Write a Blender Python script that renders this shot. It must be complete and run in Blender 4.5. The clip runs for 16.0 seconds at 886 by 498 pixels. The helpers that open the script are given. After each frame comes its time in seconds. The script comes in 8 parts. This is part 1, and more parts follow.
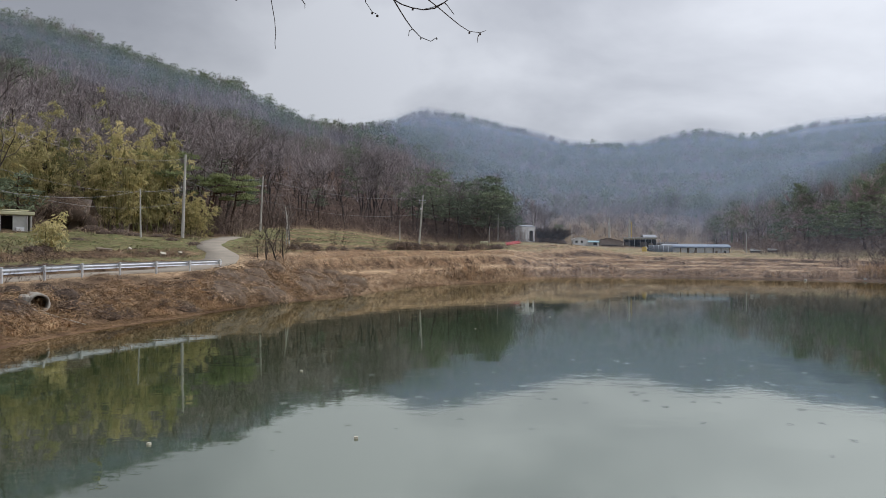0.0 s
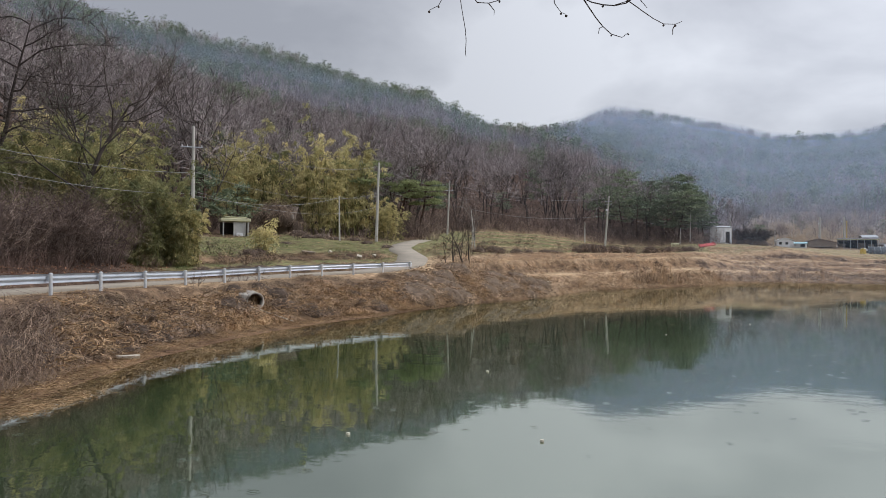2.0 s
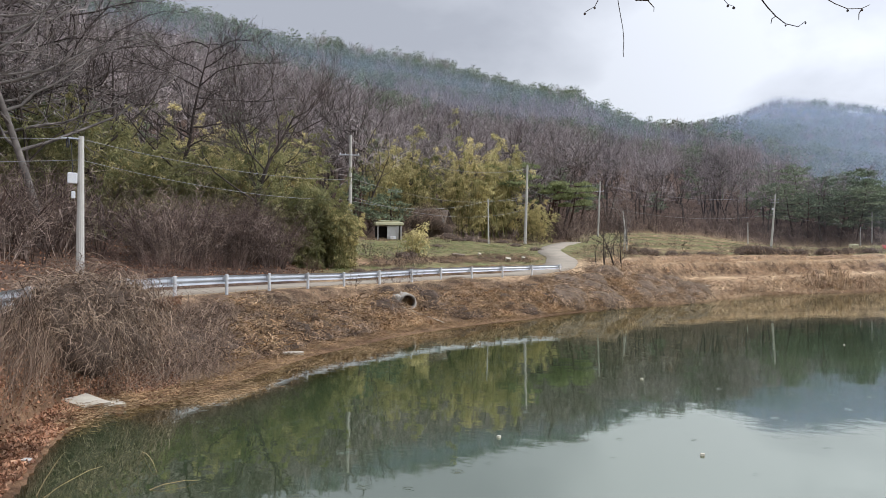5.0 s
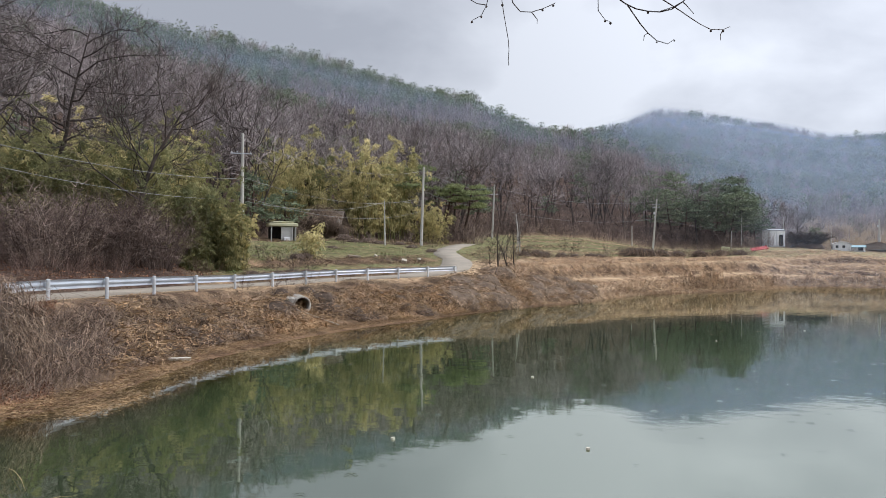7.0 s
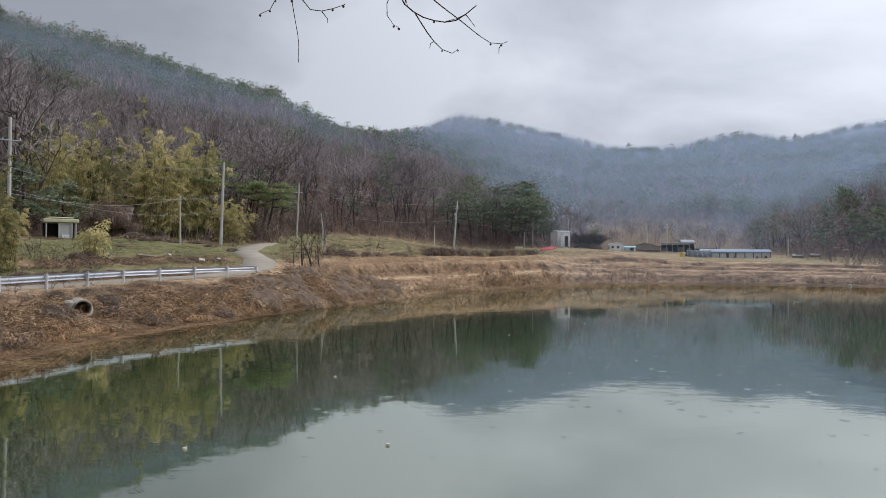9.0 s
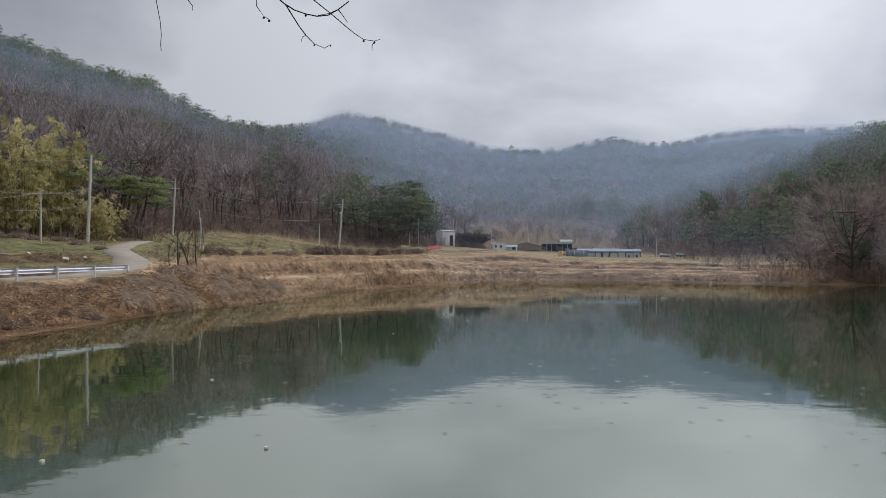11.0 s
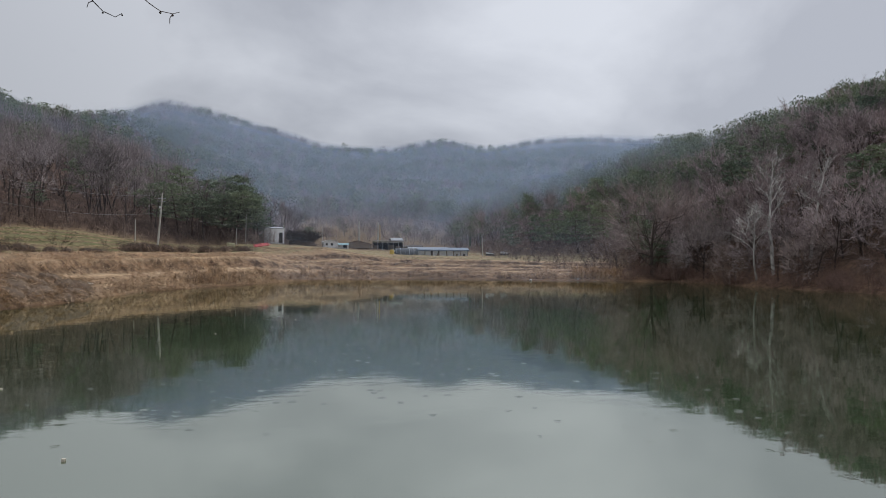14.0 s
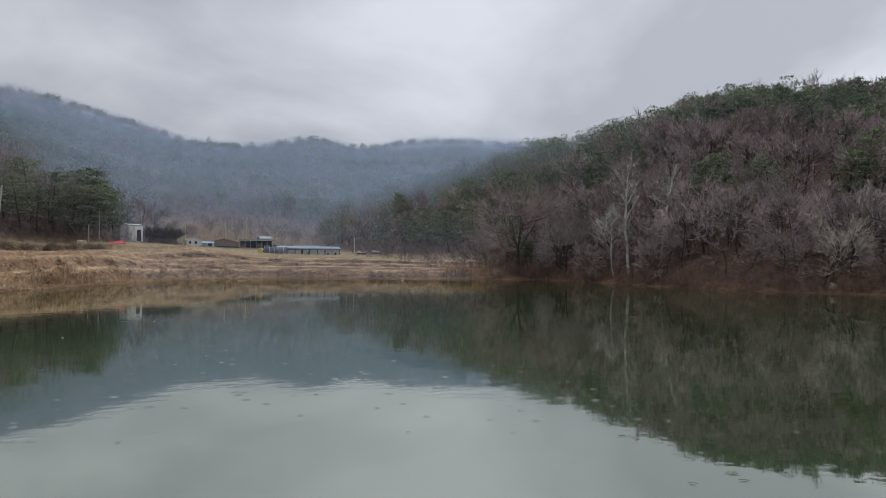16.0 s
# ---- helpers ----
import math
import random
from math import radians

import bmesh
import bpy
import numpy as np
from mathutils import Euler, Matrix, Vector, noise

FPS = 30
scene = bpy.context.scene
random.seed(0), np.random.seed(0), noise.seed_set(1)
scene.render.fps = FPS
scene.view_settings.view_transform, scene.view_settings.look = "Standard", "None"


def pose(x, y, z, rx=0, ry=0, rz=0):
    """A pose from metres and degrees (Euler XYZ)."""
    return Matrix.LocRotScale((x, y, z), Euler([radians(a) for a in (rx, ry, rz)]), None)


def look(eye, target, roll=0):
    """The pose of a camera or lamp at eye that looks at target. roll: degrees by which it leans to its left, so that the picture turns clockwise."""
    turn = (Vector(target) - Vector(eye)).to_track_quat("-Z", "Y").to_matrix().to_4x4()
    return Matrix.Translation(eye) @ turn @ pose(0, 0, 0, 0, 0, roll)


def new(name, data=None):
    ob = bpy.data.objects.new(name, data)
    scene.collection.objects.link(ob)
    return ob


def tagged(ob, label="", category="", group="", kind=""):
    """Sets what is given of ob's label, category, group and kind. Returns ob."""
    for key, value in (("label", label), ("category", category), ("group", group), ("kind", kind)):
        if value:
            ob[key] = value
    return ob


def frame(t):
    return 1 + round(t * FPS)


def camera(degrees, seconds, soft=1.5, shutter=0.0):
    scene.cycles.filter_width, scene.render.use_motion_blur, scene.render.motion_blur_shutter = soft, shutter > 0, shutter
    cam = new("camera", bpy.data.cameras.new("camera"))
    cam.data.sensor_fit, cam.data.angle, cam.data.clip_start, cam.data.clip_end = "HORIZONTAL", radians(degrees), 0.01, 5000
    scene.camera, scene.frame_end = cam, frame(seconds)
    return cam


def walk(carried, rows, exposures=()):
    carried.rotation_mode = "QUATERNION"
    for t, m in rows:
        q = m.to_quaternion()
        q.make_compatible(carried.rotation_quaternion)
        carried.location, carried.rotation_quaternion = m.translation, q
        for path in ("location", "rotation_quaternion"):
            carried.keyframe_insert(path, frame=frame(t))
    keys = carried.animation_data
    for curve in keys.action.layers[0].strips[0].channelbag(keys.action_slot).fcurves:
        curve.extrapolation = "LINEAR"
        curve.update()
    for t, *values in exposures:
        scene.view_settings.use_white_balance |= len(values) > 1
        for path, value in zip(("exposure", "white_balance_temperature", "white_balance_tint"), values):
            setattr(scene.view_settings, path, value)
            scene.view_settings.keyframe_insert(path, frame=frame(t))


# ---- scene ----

# ================= camera =================
cam = camera(63.86, 16.0, soft=0.45)
# seconds, yaw, pitch, roll
PATH = (
    (0.0, 1.13, 0.56, -0.38),
    (0.5, 3.60, 0.60, -0.28),
    (1.0, 6.53, 0.64, -0.31),
    (1.5, 10.72, 0.64, -0.36),
    (2.0, 15.88, 0.66, -0.41),
    (2.5, 20.74, 0.67, -0.38),
    (3.0, 24.86, 0.70, -0.42),
    (3.5, 28.00, 0.73, -0.41),
    (6.0, 27.09, 0.83, -0.44),
    (6.5, 23.61, 0.89, -0.42),
    (7.0, 19.49, 0.94, -0.41),
    (7.5, 15.14, 0.99, -0.36),
    (8.0, 10.88, 1.00, -0.28),
    (8.5, 7.11, 0.99, -0.31),
    (9.0, 3.94, 0.99, -0.30),
    (11.5, -7.06, 0.92, -0.35),
    (12.0, -8.90, 0.90, -0.41),
    (12.5, -10.92, 0.87, -0.41),
    (13.0, -13.21, 0.87, -0.38),
    (13.5, -15.84, 0.89, -0.46),
    (14.0, -18.72, 0.91, -0.45),
    (14.5, -21.52, 0.92, -0.45),
    (15.0, -24.23, 0.92, -0.44),
    (15.5, -26.69, 0.93, -0.45),
    (16.0, -29.00, 0.91, -0.43),
)
EYE = 3.4


def stand(t, yaw):
    """The camera sways sideways a little as it turns, drifts to the right, and rises and sinks with the arm that holds it."""
    times = [0.0, 2.5, 6.0, 9.0, 12.0, 13.5, 14.5, 16.0]
    aside = float(np.interp(t, times, [0.048, 0.048, 0.0, 0.0, 0.012, 0.04, 0.048, 0.048]))
    sink = float(np.interp(t, times, [0.032, 0.032, 0.0, 0.0, 0.01, 0.042, 0.08, 0.1]))
    return -0.0038 * yaw + 0.0144 * t + aside, 0.0, EYE - sink


walk(cam, [(t, pose(*stand(t, yaw), 90 + pitch, roll, yaw)) for t, yaw, pitch, roll in PATH],
     exposures=[(t, e, 6150 if 5 < t < 10 else 6260, 11) for t, e in ((0.0, 0.08), (1.5, 0.26), (2.5, 0.34), (3.5, 0.6), (6.0, 0.64), (7.5, 0.42), (9.0, 0.2), (12.0, -0.07), (14.5, -0.14), (16.0, -0.12))])

# ================= sky, sun =================
SUN_AZ, SUN_EL = -62.0, 42.0
world = bpy.data.worlds.new("overcast_sky")
scene.world = world
world.use_nodes = True
wn, wl = world.node_tree.nodes, world.node_tree.links
wn.clear()


def wnode(kind, **values):
    n = wn.new(kind)
    for key, v in values.items():
        n.inputs[key].default_value = v
    return n


sky = wn.new("ShaderNodeTexSky")
sky.sky_type, sky.sun_disc = "NISHITA", False
sky.sun_elevation, sky.sun_rotation = radians(SUN_EL), radians(-SUN_AZ)
coord = wn.new("ShaderNodeTexCoord")
sep = wn.new("ShaderNodeSeparateXYZ")
wl.new(coord.outputs["Generated"], sep.inputs[0])
lift = wn.new("ShaderNodeMath"); lift.operation = "MAXIMUM"; lift.inputs[1].default_value = 0.0
wl.new(sep.outputs[2], lift.inputs[0])
lift2 = wn.new("ShaderNodeMath"); lift2.operation = "ADD"; lift2.inputs[1].default_value = 0.34
wl.new(lift.outputs[0], lift2.inputs[0])
comb = wn.new("ShaderNodeCombineXYZ")
for axis in (0, 1):
    q = wn.new("ShaderNodeMath"); q.operation = "DIVIDE"
    wl.new(sep.outputs[axis], q.inputs[0]); wl.new(lift2.outputs[0], q.inputs[1])
    wl.new(q.outputs[0], comb.inputs[axis])
shift = wn.new("ShaderNodeMapping")
shift.inputs["Location"].default_value = (3.1, 1.7, 0.0)
wl.new(comb.outputs[0], shift.inputs[0])
clouds = wnode("ShaderNodeTexNoise", Scale=1.25, Detail=7.0, Roughness=0.5, Distortion=0.3)
wl.new(shift.outputs[0], clouds.inputs["Vector"])
ramp = wn.new("ShaderNodeValToRGB")
ramp.color_ramp.elements[0].position, ramp.color_ramp.elements[0].color = 0.39, (0.42, 0.433, 0.468, 1)
ramp.color_ramp.elements[1].position, ramp.color_ramp.elements[1].color = 0.6, (0.68, 0.695, 0.725, 1)
wl.new(clouds.outputs["Fac"], ramp.inputs[0])
# the veiled sun brightens the deck round it
glow_dir = Vector((-math.sin(radians(SUN_AZ)) * math.cos(radians(SUN_EL)), math.cos(radians(SUN_AZ)) * math.cos(radians(SUN_EL)), math.sin(radians(SUN_EL))))
dot = wn.new("ShaderNodeVectorMath"); dot.operation = "DOT_PRODUCT"; dot.inputs[1].default_value = glow_dir
wl.new(coord.outputs["Generated"], dot.inputs[0])
glow = wnode("ShaderNodeMapRange")
glow.interpolation_type = "SMOOTHSTEP"
glow.inputs[1].default_value, glow.inputs[2].default_value = 0.1, 0.95
glow.inputs[3].default_value, glow.inputs[4].default_value = 0.72, 1.22
wl.new(dot.outputs["Value"], glow.inputs[0])
deck = wn.new("ShaderNodeVectorMath"); deck.operation = "SCALE"
wl.new(ramp.outputs[0], deck.inputs[0]); wl.new(glow.outputs[0], deck.inputs["Scale"])
zen = wn.new("ShaderNodeMapRange")
zen.interpolation_type = "SMOOTHSTEP"
zen.inputs[1].default_value, zen.inputs[2].default_value, zen.inputs[3].default_value, zen.inputs[4].default_value = 0.34, 0.95, 1.0, 2.35
wl.new(sep.outputs[2], zen.inputs[0])
deck2 = wn.new("ShaderNodeVectorMath"); deck2.operation = "SCALE"
wl.new(deck.outputs[0], deck2.inputs[0]); wl.new(zen.outputs[0], deck2.inputs["Scale"])
sky_dim = wn.new("ShaderNodeVectorMath"); sky_dim.operation = "SCALE"; sky_dim.inputs["Scale"].default_value = 0.1
wl.new(sky.outputs[0], sky_dim.inputs[0])
cover = wn.new("ShaderNodeMix"); cover.data_type = "RGBA"; cover.inputs[0].default_value = 0.94
wl.new(sky_dim.outputs[0], cover.inputs[6]); wl.new(deck2.outputs[0], cover.inputs[7])
back = wnode("ShaderNodeBackground", Strength=1.0)
wl.new(cover.outputs[2], back.inputs[0])
wout = wn.new("ShaderNodeOutputWorld")
wl.new(back.outputs[0], wout.inputs[0])

sun = new("sun", bpy.data.lights.new("sun", "SUN"))
sun.data.energy, sun.data.angle, sun.data.color = 1.2, radians(30), (1.0, 0.975, 0.94)
sun.matrix_world = look(glow_dir * 500, (0, 0, 0))


# ================= materials =================
class Mat:
    """A small builder for procedural materials."""

    def __init__(self, name):
        self.m = bpy.data.materials.new(name)
        self.m.use_nodes = True
        self.n, self.l = self.m.node_tree.nodes, self.m.node_tree.links
        self.b = self.n["Principled BSDF"]
        self.out = self.n["Material Output"]
        self.co = self.n.new("ShaderNodeTexCoord").outputs["Object"]

    def noise(self, scale, detail=5.0, rough=0.6, vec=None, stretch=None):
        t = self.n.new("ShaderNodeTexNoise")
        t.inputs["Scale"].default_value, t.inputs["Detail"].default_value, t.inputs["Roughness"].default_value = scale, detail, rough
        v = vec or self.co
        if stretch:
            mp = self.n.new("ShaderNodeMapping")
            mp.inputs["Scale"].default_value = stretch
            self.l.new(v, mp.inputs[0])
            v = mp.outputs[0]
        self.l.new(v, t.inputs["Vector"])
        return t.outputs["Fac"]

    def ramp(self, fac, *stops):
        r = self.n.new("ShaderNodeValToRGB")
        els = r.color_ramp.elements
        while len(els) < len(stops):
            els.new(0.5)
        for e, (p, c) in zip(els, stops):
            e.position, e.color = p, (*c, 1)
        self.l.new(fac, r.inputs[0])
        return r.outputs[0]

    def mix(self, fac, a, b, blend="MIX"):
        x = self.n.new("ShaderNodeMix")
        x.data_type, x.blend_type = "RGBA", blend
        for sock, v in ((0, fac), (6, a), (7, b)):
            if isinstance(v, (int, float)):
                x.inputs[sock].default_value = v
            elif isinstance(v, tuple):
                x.inputs[sock].default_value = (*v, 1)
            else:
                self.l.new(v, x.inputs[sock])
        return x.outputs[2]

    def math(self, op, a, b=0.0):
        x = self.n.new("ShaderNodeMath")
        x.operation = op
        for i, v in enumerate((a, b)):
            if isinstance(v, (int, float)):
                x.inputs[i].default_value = v
            else:
                self.l.new(v, x.inputs[i])
        return x.outputs[0]

    def step(self, v, lo, hi):
        x = self.n.new("ShaderNodeMapRange")
        x.interpolation_type = "SMOOTHSTEP"
        x.inputs[1].default_value, x.inputs[2].default_value = lo, hi
        self.l.new(v, x.inputs[0])
        return x.outputs[0]

    def variety(self):
        """One random value a thing, plant or piece."""
        a = self.n.new("ShaderNodeAttribute")
        a.attribute_name = "tint"
        o = self.n.new("ShaderNodeObjectInfo").outputs["Random"]
        return self.math("FRACT", self.math("ADD", a.outputs["Fac"], o))

    def done(self, colour, rough=0.8, bump=None, depth=0.02, metal=0.0, spec=0.3):
        if isinstance(colour, tuple):
            self.b.inputs["Base Color"].default_value = (*colour, 1)
        else:
            self.l.new(colour, self.b.inputs["Base Color"])
        if isinstance(rough, (int, float)):
            self.b.inputs["Roughness"].default_value = rough
        else:
            self.l.new(rough, self.b.inputs["Roughness"])
        self.b.inputs["Metallic"].default_value = metal
        self.b.inputs["Specular IOR Level"].default_value = spec
        if bump is not None:
            bp = self.n.new("ShaderNodeBump")
            bp.inputs["Distance"].default_value = depth
            self.l.new(bump, bp.inputs["Height"])
            self.l.new(bp.outputs[0], self.b.inputs["Normal"])
        return self.m


def plant_mat(name, *cols, rough=0.8, thin=0.0, wear=0.5):
    """Bark or leaves: the colour wanders from plant to plant and over each."""
    k = Mat(name)
    v = k.variety()
    n = len(cols) - 1
    c = k.ramp(v, *[(i / n, col) for i, col in enumerate(cols)])
    f = k.ramp(k.noise(1.3, 4), (0.32, (0.92 - wear,) * 3), (0.68, (0.92 + wear,) * 3))
    c = k.mix(1.0, c, f, "MULTIPLY")
    m = k.done(c, rough, spec=0.15)
    if thin:
        back_lit = k.n.new("ShaderNodeBsdfTranslucent")
        k.l.new(c, back_lit.inputs[0])
        both = k.n.new("ShaderNodeMixShader"); both.inputs[0].default_value = thin
        k.l.new(k.b.outputs[0], both.inputs[1]); k.l.new(back_lit.outputs[0], both.inputs[2])
        k.l.new(both.outputs[0], k.out.inputs["Surface"])
    return m


def speckled(name, a, b, scale=2.0, fine=40.0, rough=0.8, depth=0.01, metal=0.0, spec=0.3):
    """Two-scale variation of one surface: stains and grain."""
    k = Mat(name)
    big, small = k.noise(scale), k.noise(fine)
    c = k.mix(k.step(big, 0.3, 0.7), a, b)
    c = k.mix(k.math("MULTIPLY", k.step(small, 0.35, 0.8), 0.35), c, tuple(x * 0.55 for x in a))
    return k.done(c, rough, small, depth, metal, spec)


BARK = plant_mat("bark_grey_brown", (0.06, 0.047, 0.041), (0.09, 0.071, 0.062), (0.048, 0.039, 0.035), (0.115, 0.093, 0.081))
TWIG = plant_mat("bare_twigs", (0.22, 0.186, 0.182), (0.4, 0.345, 0.338), (0.13, 0.111, 0.108), (0.47, 0.405, 0.39), (0.3, 0.256, 0.252), wear=0.35)
RUSSET = plant_mat("russet_twigs", (0.31, 0.243, 0.24), (0.47, 0.385, 0.378), (0.2, 0.16, 0.16), (0.54, 0.45, 0.44), wear=0.4)
PALE_BARK = plant_mat("pale_bark", (0.44, 0.42, 0.39), (0.52, 0.5, 0.47))
PINE_BARK = plant_mat("pine_bark", (0.1, 0.06, 0.045), (0.07, 0.05, 0.04))
NEEDLES = plant_mat("pine_needles", (0.165, 0.205, 0.135), (0.225, 0.264, 0.163), (0.132, 0.17, 0.119), (0.24, 0.274, 0.168), thin=0.25)
BAMBOO_LEAF = plant_mat("bamboo_leaves", (0.36, 0.345, 0.165), (0.58, 0.51, 0.25), (0.72, 0.615, 0.32), (0.45, 0.41, 0.2), (0.66, 0.565, 0.29), thin=0.45, wear=0.3)
BAMBOO_GREEN = plant_mat("green_bamboo_leaves", (0.17, 0.18, 0.09), (0.28, 0.275, 0.13), (0.44, 0.405, 0.195), (0.2, 0.21, 0.105), (0.32, 0.305, 0.145), thin=0.45, wear=0.3)
PAD = plant_mat("old_pine_needles", (0.25, 0.29, 0.14), (0.32, 0.35, 0.17), (0.2, 0.24, 0.13), thin=0.45)
CULM = plant_mat("bamboo_culms", (0.16, 0.17, 0.06), (0.22, 0.2, 0.08))
STRAW = plant_mat("dry_grass", (0.43, 0.285, 0.155), (0.54, 0.375, 0.215), (0.31, 0.195, 0.108), (0.47, 0.29, 0.145))
VINE = plant_mat("dry_vines", (0.07, 0.05, 0.038), (0.32, 0.23, 0.165), (0.44, 0.33, 0.24), (0.1, 0.072, 0.055), (0.25, 0.175, 0.125))

# ---- ground
k = Mat("ground_litter_and_fields")
n2, n3 = k.noise(0.35, 6), k.noise(6.0, 6)
litter = k.mix(k.step(n2, 0.35, 0.65), (0.07, 0.046, 0.036), (0.13, 0.085, 0.063))
straw = k.mix(k.step(n2, 0.35, 0.7), (0.6, 0.44, 0.28), (0.42, 0.295, 0.182))
n4 = k.noise(1.5, 6)
green = k.mix(k.step(n2, 0.4, 0.6), (0.1, 0.142, 0.046), (0.16, 0.158, 0.07))
green = k.mix(k.step(n4, 0.52, 0.68), green, (0.2, 0.152, 0.088))
green = k.mix(k.step(k.noise(0.8, 5), 0.55, 0.68), green, (0.1, 0.075, 0.05))
zone = k.n.new("ShaderNodeAttribute"); zone.attribute_name = "cover"
zs = k.n.new("ShaderNodeSeparateXYZ"); k.l.new(zone.outputs["Vector"], zs.inputs[0])
mud = k.mix(k.step(n2, 0.4, 0.62), (0.14, 0.083, 0.05), (0.23, 0.14, 0.082))
c = k.mix(zs.outputs[0], straw, litter)
c = k.mix(zs.outputs[1], c, green)
face = k.n.new("ShaderNodeAttribute"); face.attribute_name = "face"
c = k.mix(face.outputs["Fac"], c, k.mix(k.step(n2, 0.38, 0.62), (0.1, 0.066, 0.046), (0.36, 0.24, 0.15)))
c = k.mix(zs.outputs[2], c, mud)
tufty = k.noise(1.7, 5, 0.65)
c = k.mix(1.0, c, k.ramp(tufty, (0.34, (0.5, 0.48, 0.46)), (0.66, (1.35, 1.35, 1.32))), "MULTIPLY")
c = k.mix(k.math("MULTIPLY", k.step(n3, 0.45, 0.75), 0.5), c, (0.09, 0.06, 0.045))
GROUND = k.done(c, 0.95, n3, 0.12, spec=0.1)

# ---- water
k = Mat("pond_water")
vor = k.n.new("ShaderNodeTexVoronoi"); vor.inputs["Scale"].default_value = 1.4
k.l.new(k.co, vor.inputs["Vector"])
ring = k.math("MULTIPLY", k.math("SINE", k.math("MULTIPLY", vor.outputs["Distance"], 75.0)), k.math("SUBTRACT", 1.0, k.step(vor.outputs["Distance"], 0.1, 0.22)))
rip = k.math("ADD", k.math("MULTIPLY", k.noise(0.55, 3, 0.5, stretch=(1.0, 1.6, 1.0)), 1.0), k.math("MULTIPLY", k.noise(5.0, 3, 0.5), 0.12))
bp = k.n.new("ShaderNodeBump"); bp.inputs["Distance"].default_value = 0.004; bp.inputs["Strength"].default_value = 1.0
rip = k.math("ADD", rip, k.math("MULTIPLY", ring, 0.12))
k.l.new(rip, bp.inputs["Height"])
body = k.n.new("ShaderNodeBsdfDiffuse"); body.inputs[0].default_value = (0.036, 0.056, 0.025, 1)
mirror = k.n.new("ShaderNodeBsdfGlossy"); mirror.inputs[0].default_value = (0.9, 0.925, 0.86, 1); mirror.inputs["Roughness"].default_value = 0.02
k.l.new(bp.outputs[0], mirror.inputs["Normal"])
fr = k.n.new("ShaderNodeFresnel"); fr.inputs[0].default_value = 1.5
k.l.new(bp.outputs[0], fr.inputs["Normal"])
clear = k.n.new("ShaderNodeBsdfTransparent"); clear.inputs[0].default_value = (0.8, 0.74, 0.55, 1)
shoal = k.n.new("ShaderNodeAttribute"); shoal.attribute_name = "shallow"
murk = k.n.new("ShaderNodeMixShader")
k.l.new(k.math("MULTIPLY", shoal.outputs["Fac"], 0.9), murk.inputs[0]); k.l.new(body.outputs[0], murk.inputs[1]); k.l.new(clear.outputs[0], murk.inputs[2])
body = murk
mx = k.n.new("ShaderNodeMixShader")
k.l.new(k.math("ADD", k.math("MULTIPLY", fr.outputs[0], 0.63), 0.36), mx.inputs[0]); k.l.new(body.outputs[0], mx.inputs[1]); k.l.new(mirror.outputs[0], mx.inputs[2])
k.l.new(mx.outputs[0], k.out.inputs["Surface"])
WATER = k.m

CONCRETE = speckled("road_concrete", (0.33, 0.285, 0.225), (0.25, 0.215, 0.17), 0.5, 30, 0.85)
POLE_GREY = speckled("pole_concrete", (0.54, 0.52, 0.48), (0.46, 0.44, 0.4), 1.0, 60, 0.8)
POST = speckled("painted_steel_posts", (0.6, 0.61, 0.62), (0.5, 0.51, 0.52), 1.5, 60, 0.5)
GALV = speckled("galvanised_steel", (0.55, 0.58, 0.62), (0.45, 0.48, 0.52), 1.5, 80, 0.45, 0.002, 0.55, 0.5)
CABLE = Mat("black_rubber").done((0.05, 0.05, 0.055), 0.6)
WIRE = Mat("weathered_wire").done((0.3, 0.3, 0.3), 0.5)
WHITE = speckled("white_painted_metal", (0.75, 0.76, 0.77), (0.66, 0.67, 0.68), 0.8, 20, 0.6)
BLUE_ROOF = speckled("blue_roof_sheet", (0.17, 0.22, 0.3), (0.24, 0.29, 0.36), 0.6, 20, 0.5)


# ================= plan =================
def polar(az, d, z=0.0):
    a = radians(az)
    return Vector((-math.sin(a) * d, math.cos(a) * d, z))


def smooth(x, a, b):
    t = np.clip((x - a) / (b - a), 0, 1)
    return t * t * (3 - 2 * t)


SHORE = ((-180, 30), (-100, 60), (-75, 84), (-56, 88), (-50, 91), (-45, 100), (-40.5, 114), (-36.6, 127), (-31, 124), (-27, 122.5), (-20, 124), (-17, 124), (-12, 119), (-8.5, 115), (-6, 104), (-3, 91),
         (4, 76), (7.6, 61), (11.8, 54), (18, 44), (21.4, 37), (26, 32), (30, 28.4), (33, 24.8), (35.7, 22), (38.5, 20), (41.5, 18.6), (45, 17.2),
         (48, 16.3), (50, 16.0), (51.6, 16.6), (53.2, 17.3), (54.8, 16.1), (56.4, 14.4), (58.2, 11.9), (62, 9.5), (75, 7), (90, 4), (180, 4))
FOOT = ((-180, 32), (-75, 86), (-50, 92.5), (-45, 102), (-40, 115.5), (-37, 129), (-28, 126), (-20, 126), (-17, 126), (-12, 121), (-8.5, 117), (-5, 101), (3, 79.5), (8, 62),
        (12, 55.5), (15, 50), (18, 46), (21, 42), (25, 38.8), (30, 34.5), (34, 31.2), (38, 28.5), (41, 24.5), (45, 20.6), (50, 18.8), (56, 18), (60, 14.5), (75, 8), (90, 5), (180, 5))
